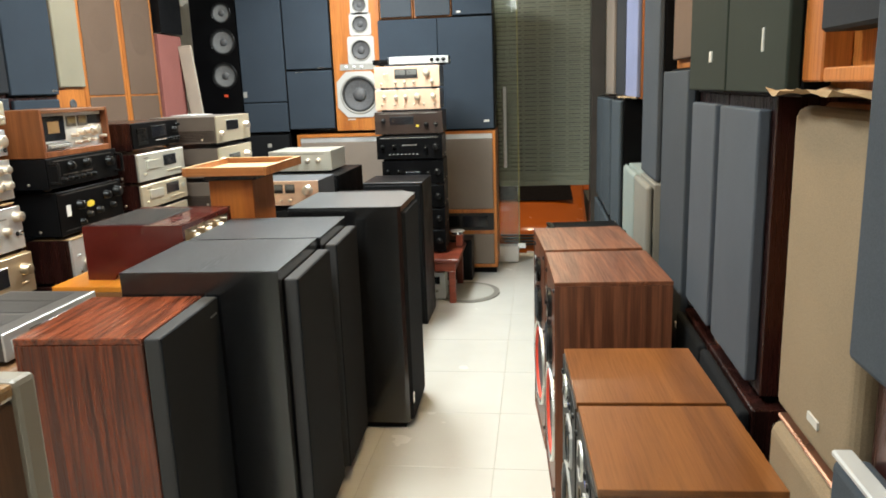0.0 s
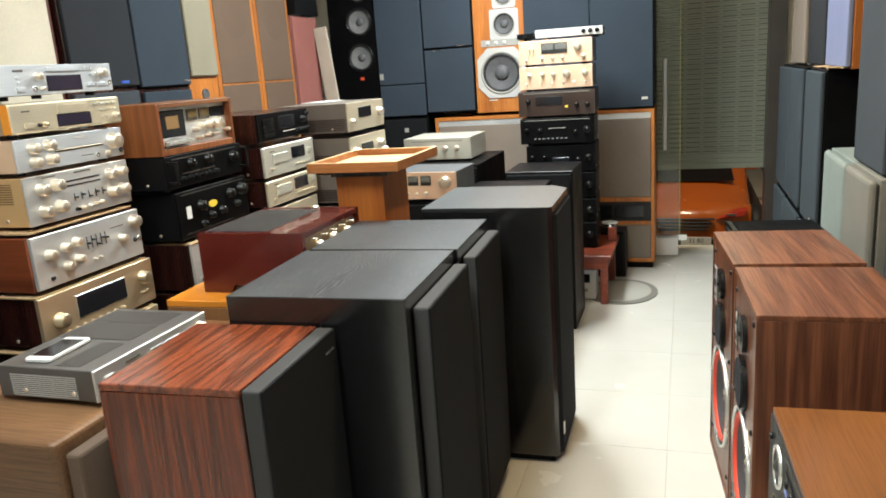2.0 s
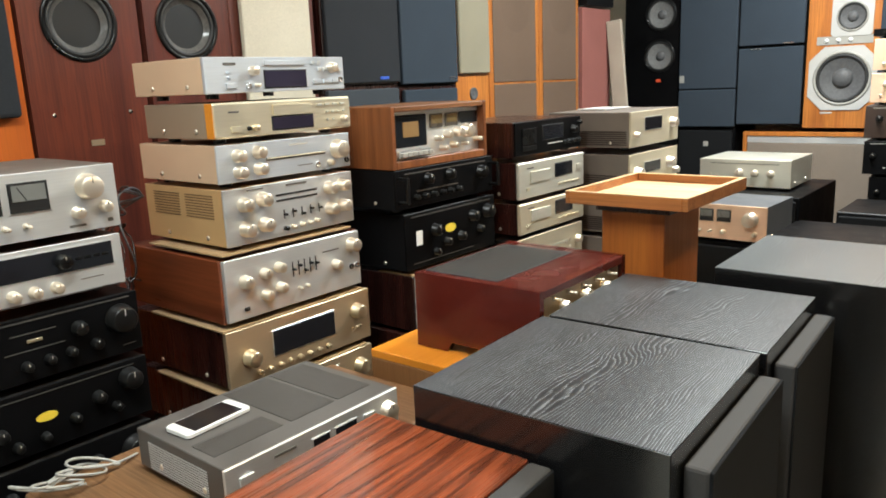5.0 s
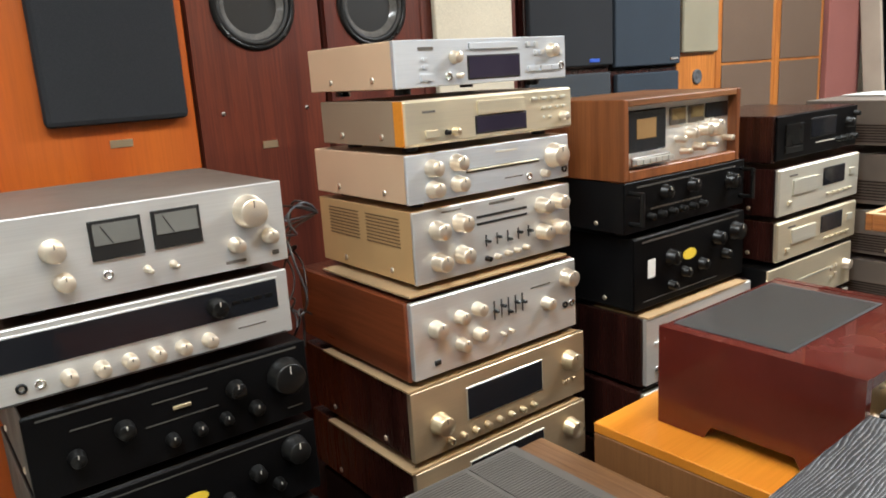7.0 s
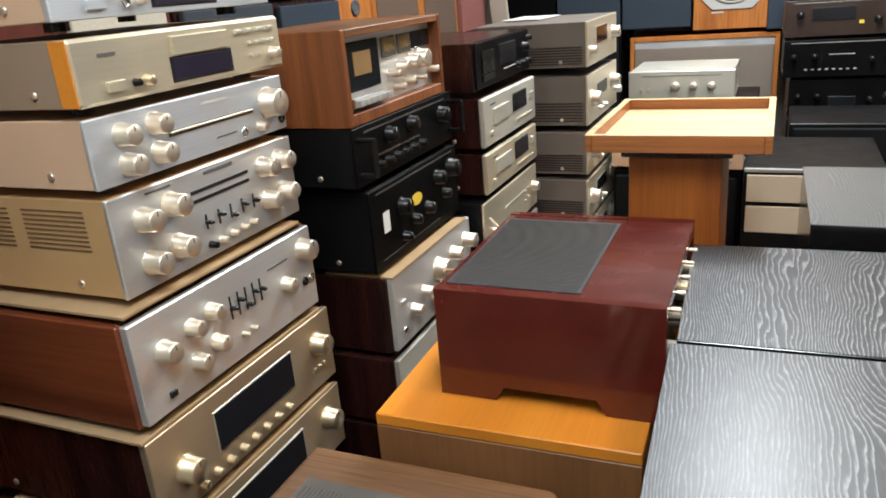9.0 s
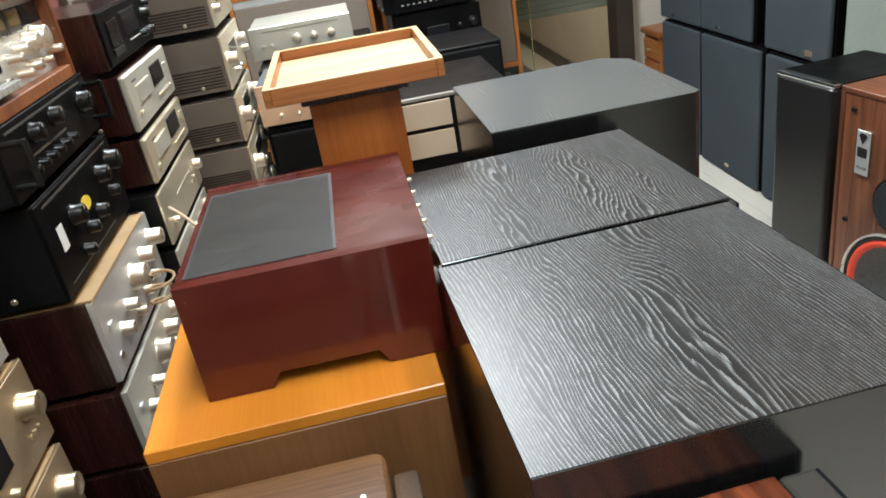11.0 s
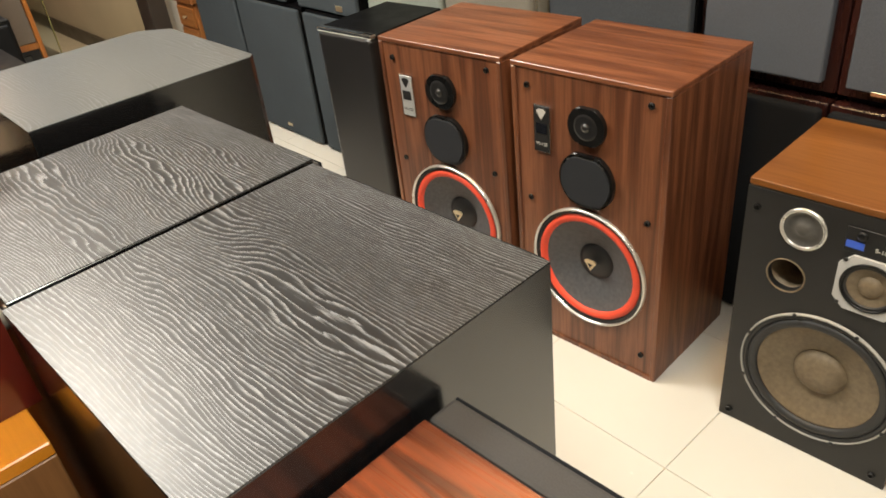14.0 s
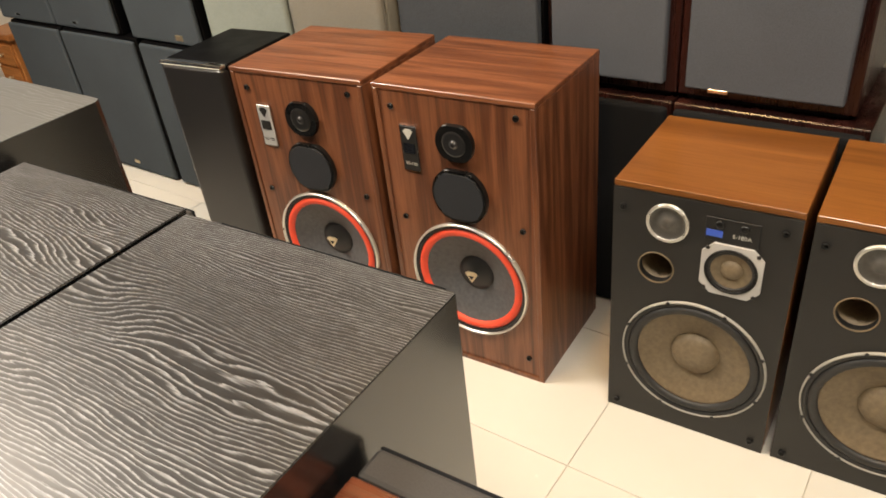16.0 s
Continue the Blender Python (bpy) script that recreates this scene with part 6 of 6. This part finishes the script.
hifi(pose(TW + 0.010, 5.15, 1.450, 0, 0, 2), "amplifier", "silver power amplifier painted warm-lit peach, with twin meters", 0.440, 0.152, 0.34, M_SLATECASE, M_WARMLIT, [("m", 0.40, 0.64, 0.078, 0.062), ("m", 0.575, 0.64, 0.078, 0.062), ("k", 0.80, 0.66, 0.022, 0.026, K), ("k", 0.10, 0.2, 0.006, 0.02, K), ("k", 0.32, 0.24, 0.009, 0.02, K), ("k", 0.46, 0.24, 0.009, 0.02, K), ("k", 0.60, 0.24, 0.009, 0.02, K), ("k", 0.88, 0.24, 0.012, 0.02, K), ("t", 0.15, 0.65, K), ("t", 0.2, 0.65, K)], "amplifier", GT)
hifi(pose(TW + 0.11, 5.17, 1.603, 0, 0, 2), "mixer", "slim silver mixer with three black knobs", 0.40, 0.060, 0.22, M_BLACKCASE, M_SILVER, [("k", 0.72, 0.5, 0.012, 0.016, M_KNOBB), ("k", 0.82, 0.5, 0.012, 0.016, M_KNOBB), ("k", 0.92, 0.5, 0.012, 0.016, M_KNOBB)] + [("b", 0.1 + 0.06 * i, 0.5, 0.008, 0.008, M_GREYRING) for i in range(9)], "mixer", GT)
hifi(pose(TW - 0.0, 5.16, 1.603, 0, 0, 2), "adapter_box", "small black box beside a mixer", 0.10, 0.045, 0.14, M_BLACKCASE, M_BLACK, [("b", 0.5, 0.5, 0.02, 0.01, M_KNOBB)], "adapter box", GT)
z = 0.313
for i, h in enumerate((0.165, 0.150, 0.165, 0.172)):
    hifi(pose(TW + 0.03, 5.16, z, 0, 0, 2), "amplifier", ("black unit at the foot of the tower", "black amplifier with dark glossy controls", "black amplifier with grey knobs", "black tape unit in the tower")[i], 0.425, h, 0.34, M_BLACKCASE, M_BLACK, TB[:4] + [("d", 0.5, 0.4, 0.1, 0.04, M_DISPLAY)], "amplifier", GT)
    z += h + 0.001
hifi(pose(-0.28, 5.06, 0.0), "tuner", "silver-grey tuner standing on the floor under the stool", 0.20, 0.20, 0.16, M_GREYRING, M_SILVER, [("d", 0.5, 0.7, 0.12, 0.05, M_DISPLAY), ("b", 0.4, 0.3, 0.03, 0.02, M_GREYRING), ("b", 0.7, 0.3, 0.02, 0.02, M_GREYRING)], "tuner")
loudspeaker(pose(-0.14, 5.60, 0), "small black subwoofer beside the stool", 0.20, 0.315, 0.20, M_BLACKCASE, F_BLACK, name="subwoofer")
mt = thing("mat", pose(0.06, 5.25, 0), "round grey floor mat with a darker rim", "mat")
part("mat_disc", prism(bmesh.new(), [(0.185 * math.cos(a), 0.225 * math.sin(a)) for a in [k * math.pi / 24 for k in range(48)]], 0.0, 0.011, 0.003), M_MAT, mt)
part("mat_rim", prism(bmesh.new(), [(0.225 * math.cos(a), 0.265 * math.sin(a)) for a in [k * math.pi / 24 for k in range(48)]], 0.0, 0.008, 0.003), M_MATRIM, mt)

# ---- east side ----
GE = "speakers along the east wall"


def big_red(m, label, badge_mat):
    """Walnut floor speaker with open tweeter, midrange and a red-edged woofer."""
    w, h, d = 0.452, 0.832, 0.375
    t = thing("loudspeaker", m, label, "speaker", "pair of walnut speakers")
    shell(t, w, h, d, M_WALNUT, 0.014, M_WALNUT_TOP)
    holes = [(0.235, 0.292, 0.158)]
    baffle(t, 0.0145, w - 0.0145, 0.0145, h - 0.0145, 0.004, holes, M_WALNUT, "walnut front board")
    part("inner_dark", box(bmesh.new(), 0.06, w - 0.03, 0.10, 0.11, 0.08, 0.52), M_DARK, t)
    wf = drive_unit(t, "woofer", 0.235, 0.292, 0.003, 0.178, M_CONEG, M_ALU, M_REDFOAM, M_DARK, 0.30, 0.20, 0.030, n=48, label="large woofer with a bright red foam surround", cap_out=0.12, thick=0.010, gasket=M_RUBBER)
    lg = part("emblem", plate(bmesh.new(), [(-0.019, 0.012), (0.0, -0.016), (0.019, 0.012), (0.012, 0.018), (-0.012, 0.018)], 0.010, 0.014), M_GOLDBADGE, wf, "small gold emblem")
    lg.location = (0, 0, 0)
    part("emblem_hole", plate(bmesh.new(), [(-0.008, 0.006), (0.0, -0.006), (0.008, 0.006)], 0.0085, 0.0105), M_DARK, lg)
    part("midrange", plate(bmesh.new(), barrel(0.080, 0.072, 0.235, 0.557), -0.010, 0.0035, 0.003), M_KNOBB, t, "flat-topped round black midrange frame")
    part("midrange_cloth", plate(bmesh.new(), barrel(0.072, 0.064, 0.235, 0.557), -0.014, -0.0102, 0.003), F_CHAR, t)
    tw = part("tweeter", plate(bmesh.new(), barrel(0.053, 0.048, 0.235, 0.704), -0.010, 0.0035, 0.003), M_KNOBB, t, "flat-topped round black tweeter")
    part("tweeter_horn", lathe(bmesh.new(), [(0.034, 0.0102), (0.030, 0.0125), (0.027, 0.0125), (0.016, 0.0105), (0.010, 0.0108), (0.009, 0.015), (0.004, 0.018), (0, 0.0185)], 24, at=(0.235, 0, 0.704)), M_SHEEN, tw)
    for du, dv in ((-0.04, -0.04), (0.04, 0.04), (-0.04, 0.04), (0.04, -0.04)):
        piece("bolt", ("bolt",), lambda bm: lathe(bm, [(0.0045, 0), (0.0045, 0.003), (0.002, 0.0035), (0, 0.0025)], 8), M_DARK, t, (0.235 + du * 1.25, -0.010, 0.557 + dv * 1.25))
    bd = part("badge", box(bmesh.new(), 0.073, 0.120, -0.003, 0.0035, 0.605, 0.728, 0.001), badge_mat, t, "upright metal name plate")
    part("badge_rim", plate(bmesh.new(), [(0.071, 0.603), (0.122, 0.603), (0.122, 0.730), (0.071, 0.730)], -0.0015, 0.0038), M_CHROME, bd)
    part("badge_emblem", plate(bmesh.new(), [(0.082, 0.715), (0.0965, 0.692), (0.111, 0.715), (0.104, 0.721), (0.089, 0.721)], -0.0045, -0.0031), M_LINEW if badge_mat is M_DARK else M_DARK, bd)
    part("badge_field", box(bmesh.new(), 0.080, 0.113, -0.0045, -0.0031, 0.655, 0.682), M_DARK if badge_mat is not M_DARK else M_DISPLAY, bd)
    words("badge_text", "VS-120", 0.0125, M_LINEW if badge_mat is M_DARK else M_DARK, bd, (0.0965, -0.0032, 0.625))
    for u, v in ((0.05, 0.775), (w - 0.05, 0.790), (0.05, 0.455), (w - 0.045, 0.49), (0.05, 0.09), (w - 0.045, 0.075)):
        piece("grille_socket", ("gsocket2",), lambda bm: lathe(bm, [(0.008, 0), (0.008, 0.005), (0.005, 0.006), (0.004, 0.001), (0, 0.001)], 14), M_KNOBB, t, (u, 0.0035, v))
    return t


big_red(pose(0.589, 2.874, 0, 0, 0, -86.9), "walnut floor speaker with a red-edged woofer and dark name plate", M_DARK)
big_red(pose(0.543, 3.355, 0, 0, 0, -84.6), "walnut floor speaker with a red-edged woofer and bright name plate", M_SILVER)


def studio(m, label):
    """Teak-topped speaker with a black front, tweeter, midrange, port and paper woofer."""
    w, h, d = 0.392, 0.676, 0.365
    t = thing("loudspeaker", m, label, "speaker", "pair of teak speakers")
    shell(t, w, h, d, M_TEAK, 0.016, M_TEAK)
    wu, wv = 0.205, 0.228
    holes = [(wu, wv, 0.150), (0.268, 0.508, 0.052), (0.105, 0.470, 0.038)]
    baffle(t, 0.0005, w - 0.0005, 0.0005, h - 0.0165, -0.004, holes, paint("black_front_board", (0.012, 0.0115, 0.011), 0.5, 0.2, 12.0, 0.3), "satin black front board")
    part("inner_dark", box(bmesh.new(), 0.04, w - 0.04, 0.12, 0.13, 0.05, 0.60), M_DARK, t)
    drive_unit(t, "woofer", wu, wv, -0.005, 0.170, M_CONEBR, M_GREYRING, M_RUBBER, M_CONEBR, 0.34, 0.16, 0.024, screws=8, n=48, label="ribbed brown paper woofer", cap_out=0.22, thick=0.006, ribs=18, gasket=M_RUBBER)
    baffle(t, 0, 0, 0, 0, -0.0115, [(0.268, 0.508, 0.051)], M_OFFWHITE, "pale square midrange frame", "midrange_frame", octagon(0.128, 0.128, 0.024, 0.268, 0.508), 0.007)
    drive_unit(t, "midrange", 0.268, 0.508, -0.012, 0.056, M_CONEBR, M_KNOBB, M_RUBBER, M_CONEBR, 0.42, 0.10, 0.10, n=30, cap_out=0.25, thick=0.003)
    for du in (-0.052, 0.052):
        for dv in (-0.052, 0.052):
            piece("bolt", ("bolt",), lambda bm: lathe(bm, [(0.0045, 0), (0.0045, 0.003), (0.002, 0.0035), (0, 0.0025)], 8), M_DARK, t, (0.268 + du, -0.011, 0.508 + dv))
    part("tweeter", lathe(bmesh.new(), [(0.047, 0.0), (0.047, 0.004), (0.042, 0.005), (0.040, 0.002), (0.030, 0.0), (0.018, 0.003), (0.014, 0.007), (0.006, 0.011), (0, 0.012)], 30, at=(0.125, -0.0045, 0.594)), cone_paper("grey_tweeter_cone", (0.07, 0.065, 0.058), 0.4), t, "cone tweeter in a silver ring")
    part("tweeter_ring", lathe(bmesh.new(), [(0.040, 0.004), (0.041, 0.0065), (0.047, 0.006), (0.0475, 0.0)], 30, at=(0.125, -0.0045, 0.594)), M_ALU, t)
    part("bass_port", lathe(bmesh.new(), [(0.042, 0.0), (0.042, 0.0015), (0.039, 0.0015), (0.037, -0.10)], 26, at=(0.105, -0.0045, 0.470)), M_CONEBR, t, "open bass port with a cardboard tube")
    pl = part("control_plate", box(bmesh.new(), 0.205, 0.315, -0.0065, -0.0045, 0.575, 0.632, 0.001), M_DARK, t, "black level control plate")
    for u in (0.235, 0.285):
        piece("level_dial", ("ldial2",), lambda bm: lathe(bm, [(0.010, 0), (0.010, 0.004), (0.004, 0.006), (0, 0.006)], 14), M_KNOBB, pl, (u, -0.0065, 0.617))
    part("badge", box(bmesh.new(), 0.208, 0.242, -0.0075, -0.0066, 0.586, 0.602), M_BLUE, pl, "small blue plate")
    words("lettering", "S-180A", 0.013, M_LINEW, pl, (0.281, -0.0067, 0.594))
    for u, v in ((0.025, 0.615), (w - 0.03, 0.625), (0.025, 0.025), (w - 0.03, 0.03)):
        piece("grille_socket", ("gsocket2",), lambda bm: lathe(bm, [(0.008, 0), (0.008, 0.005), (0.005, 0.006), (0.004, 0.001), (0, 0.001)], 14), M_KNOBB, t, (u, -0.0045, v))
    return t


p1 = studio(pose(0.638, 2.242, 0, 0, 0, -87.5), "teak-topped studio speaker with a black front beside a walnut one")
p2 = copy_thing(p1, pose(0.658, 1.832, 0, 0, 0, -87.5))
tagged(p2, "teak-topped studio speaker with a black front at the row's near end")

# black padded speaker beyond the walnut pair
t = thing("loudspeaker", pose(0.600, 3.775, 0, 0, 0, -84), "black vinyl-wrapped speaker with a glossy lip behind the walnut pair", "speaker")
part("cabinet", box(bmesh.new(), 0, 0.268, 0.03, 0.34, 0, 0.78, 0.004), M_BLACK, t)
part("padded_front", prism(bmesh.new(), rounded(0, 0.268, 0, 0.0295, 0.02, 4), 0.01, 0.768, 0.012, 3), M_SHEEN, t, "padded black front")
part("lip", box(bmesh.new(), 0.002, 0.266, 0.002, 0.028, 0.7685, 0.782, 0.005, 2), M_CHROME, t, "polished top lip")

XE = 1.045


def east(y_far, w, z, h, label, cab, cl, x=XE, d=0.42, **kw):
    return loudspeaker(facing(x, y_far, z, "-x"), label, w, h, d, cab, cl, group=GE, **kw)


# lower row
for yf, w in ((2.27, 0.46), (2.645, 0.37)):
    east(yf, w, 0.0, 0.683, "dark rosewood speaker with a charcoal grille under another", M_DARKWOOD, F_BLACK, x=1.065, gthick=0.03, margin=0.006, gbev=0.012)
east(2.27, 0.42, 0.700, 0.712, "dark rosewood speaker with a blue-grey grille and silver plate", M_DARKWOOD, F_BLUEGREY, x=1.09, gthick=0.03, margin=0.026, badge=(0.11, 0.03, 0.05, 0.010, M_CHROME), base=0.016)
east(2.645, 0.37, 0.700, 0.712, "dark rosewood speaker with a blue-grey grille", M_DARKWOOD, F_BLUEGREY, x=1.09, gthick=0.03, margin=0.026, badge=(0.11, 0.03, 0.05, 0.010, M_CHROME), base=0.016)
east(3.145, 0.492, 0.0, 1.492, "tall slate-grilled speaker with a small pale plate", M_BLACK, F_SLATE, gthick=0.03, margin=0.004, badge=(0.44, 0.60, 0.04, 0.02, M_LINEW), x=1.08)
east(3.575, 0.41, 0.0, 1.042, "stone-grey cloth-wrapped speaker with rounded edges", F_STONE, F_STONE, x=1.03, gthick=0.03, margin=0.002, gbev=0.018)
east(4.025, 0.44, 0.0, 1.042, "pale green cloth-wrapped speaker with rounded edges", F_PALE, F_PALE, x=1.03, gthick=0.03, margin=0.002, gbev=0.018)
# pairs of slate-blue speakers stacked two high
for yf, w in ((4.475, 0.40), (5.06, 0.55), (5.52, 0.44)):
    east(yf, w, 0.0, 0.655, "slate-blue-grilled speaker at the bottom of a stack", M_BLACK, F_SLAB, x=0.99, d=0.43, margin=0.004, gbev=0.01, badge=(w * 0.5, 0.05, 0.035, 0.014, M_GOLDBADGE) if w == 0.55 else None)
for yf, w, lab in ((4.515, 0.445, "slate-blue-grilled speaker with a gold plate stacked on another"), (5.09, 0.475, "slate-blue-grilled speaker stacked beside a gap"), (5.57, 0.475, "slate-blue-grilled speaker at the end of the row")):
    east(yf, w, 0.657, 0.705, lab, M_BLACK, F_SLAB, x=1.005, margin=0.004, gbev=0.01, badge=(w * 0.72, 0.035, 0.045, 0.022, M_GOLDBADGE) if yf < 4.6 else (w * 0.36, 0.035, 0.03, 0.008, M_CHROME))
east(4.41, 0.48, 1.364, 0.72, "violet-blue-grilled speaker with an orange wooden cabinet", M_ORANGE, F_VIOLET, margin=0.006, x=1.07)
east(4.93, 0.48, 1.364, 0.72, "dark-grilled speaker on a slate-blue one", M_BLACK, F_CHAR, margin=0.006, x=1.07)
east(5.50, 0.50, 1.364, 0.72, "taupe-grilled speaker at the far end of the row", F_TAUPE, F_TAUPE, margin=0.006, x=1.06)
scrap = thing("crumpled_paper", facing(1.06, 4.50, 1.363, "-x"), "crumpled brown paper under a stacked speaker", "paper")
bm = bmesh.new()
bmesh.ops.create_grid(bm, x_segments=14, y_segments=4, size=0.5)
for v in bm.verts:
    v.co = Vector((v.co.x * 0.5 + 0.25, v.co.y * 0.06 - 0.025, 0.008 + 0.010 * noise.noise(v.co * 11.0)))
part("paper", bm, M_CARD, scrap)
# upper row
east(3.63, 0.44, 1.044, 1.05, "tall slate-grilled speaker on a stone-grey one", M_BLACK, F_SLATE, margin=0.004, x=1.06)
east(3.14, 0.44, 1.494, 0.72, "brown-grilled speaker on a tall slate one", M_ORANGE, F_BROWN, margin=0.03, x=1.10)
east(2.61, 0.47, 1.414, 0.74, "green-black-grilled speaker with a small square badge", M_BLACK, F_GREEN, x=1.075, gthick=0.03, margin=0.004, badge=(0.30, 0.10, 0.03, 0.03, M_LINEW))
east(2.135, 0.485, 1.414, 0.74, "green-black-grilled speaker with a slanted badge", M_BLACK, F_GREEN, x=1.075, gthick=0.03, margin=0.004, badge=(0.32, 0.12, 0.012, 0.05, M_LINEW))
t = thing("loudspeaker", facing(XE + 0.03, 1.645, 1.414, "-x"), "orange-wood horn cabinet with a recessed charcoal grille", "speaker", GE)
part("cabinet", box(bmesh.new(), 0, 0.78, 0.05, 0.45, 0, 0.76, 0.003), M_ORANGE, t)
part("frame_stile", box(bmesh.new(), 0, 0.10, -0.003, 0.0495, 0.03, 0.76, 0.003), M_ORANGE, t)
part("frame_rail", box(bmesh.new(), 0.1005, 0.78, 0.0, 0.0495, 0.03, 0.055, 0.003), M_ORANGE, t)
part("grille", box(bmesh.new(), 0.13, 0.76, -0.02, 0.0495, 0.115, 0.74, 0.006), F_CHAR, t)
part("badge", box(bmesh.new(), 0.36, 0.40, -0.023, -0.02, 0.165, 0.19), M_LINEW, t)
pp = thing("crumpled_paper", facing(XE + 0.03, 1.60, 1.4145, "-x"), "crumpled brown paper wedged under the wooden cabinet", "paper")
bm = bmesh.new()
bmesh.ops.create_grid(bm, x_segments=16, y_segments=5, size=0.5)
for v in bm.verts:
    v.co = Vector((v.co.x * 0.36 + 0.17, v.co.y * 0.12 - 0.02, 0.012 + 0.014 * noise.noise(v.co * 9.0)))
part("paper", bm, M_CARD, pp)
# beige pair and dark pieces at the near end
t = thing("loudspeaker", facing(1.07, 1.61, 0.0, "-x"), "beige cloth-fronted speaker with rounded corners on its twin", "speaker", GE)
part("cabinet", box(bmesh.new(), 0, 0.372, 0.036, 0.48, 0.78, 1.405, 0.006), M_TRAYWOOD, t)
part("grille", box(bmesh.new(), 0.0, 0.372, -0.02, 0.035, 0.79, 1.40, 0.022, 4), F_BEIGE, t, "padded beige grille")
part("badge", box(bmesh.new(), 0.19, 0.24, -0.024, -0.019, 0.845, 0.86), M_LINEW, t)
part("lower_cabinet", box(bmesh.new(), 0, 0.372, 0.036, 0.48, 0.0, 0.774, 0.006), M_DARKWOOD, t)
part("lower_grille", box(bmesh.new(), 0.0, 0.372, -0.03, 0.035, 0.04, 0.762, 0.026, 4), F_BEIGE, t, "padded beige lower grille")
part("copper_trim", box(bmesh.new(), 0.01, 0.36, -0.016, 0.03, 0.766, 0.776, 0.003), metal("copper_trim", (0.6, 0.32, 0.2), 0.3, 0.9), t, "thin copper trim")
east(1.225, 0.48, 1.03, 0.90, "blue-grey-grilled speaker hanging over a darker one", M_DARKWOOD, F_SLATE, x=1.055, gthick=0.03, margin=0.002, gbev=0.012)
t = east(1.225, 0.48, 0.0, 1.028, "dark walnut speaker with a slate grille and a bright edge", M_DARKWOOD, F_SLATE, x=1.075, gthick=0.06, gz=(0.02, 0.875), margin=0.004, gbev=0.012)
part("bright_edge", box(bmesh.new(), 0.006, 0.474, -0.062, -0.03, 0.877, 0.888, 0.003), M_OFFWHITE, t, "white plastic top edge")
# small carved chest by the entrance
t = thing("chest", facing(1.11, 6.19, 0, "-x"), "small carved orange-brown wooden chest by the entrance", "chest")
part("body", box(bmesh.new(), 0.02, 0.26, 0.02, 0.30, 0.0, 0.46, 0.006), M_TRAYWOOD, t)
part("top", box(bmesh.new(), 0, 0.28, 0, 0.32, 0.4605, 0.50, 0.012, 3), M_TRAYWOOD, t)
for z in (0.06, 0.19, 0.32):
    dr = part("drawer", box(bmesh.new(), 0.035, 0.245, 0.008, 0.0195, z, z + 0.115, 0.003), M_TRAYWOOD, t)
    part("drawer_knob", lathe(bmesh.new(), [(0.006, 0), (0.006, 0.01), (0.011, 0.014), (0.008, 0.022), (0, 0.024)], 12, at=(0.14, 0.008, z + 0.06)), M_GOLDBADGE, dr)

# ---- floor tiles ----
tile_mesh = None
for ix in range(-7, 3):
    for iy in range(-6, 13):
        x0, y0 = 0.386 + 0.5 * ix, 0.236 + 0.5 * iy
        xa, xb, ya, yb = max(x0, X0), min(x0 + 0.5, X1), max(y0, Y0), min(y0 + 0.5, Y1)
        if xb - xa < 0.02 or yb - ya < 0.02:
            continue
        g = 0.0011
        full = abs(xb - xa - 0.5) < 1e-6 and abs(yb - ya - 0.5) < 1e-6
        if full and tile_mesh:
            ob = new("tile", tile_mesh)
        else:
            bm = box(bmesh.new(), g, xb - xa - g, g, yb - ya - g, -0.01, 0.0, 0.0008)
            me = mesh_of("tile", bm, M_TILE)
            ob = new("tile", me)
            if full:
                tile_mesh = me
        ob.parent = floor
        ob.location = (xa, ya, 0)
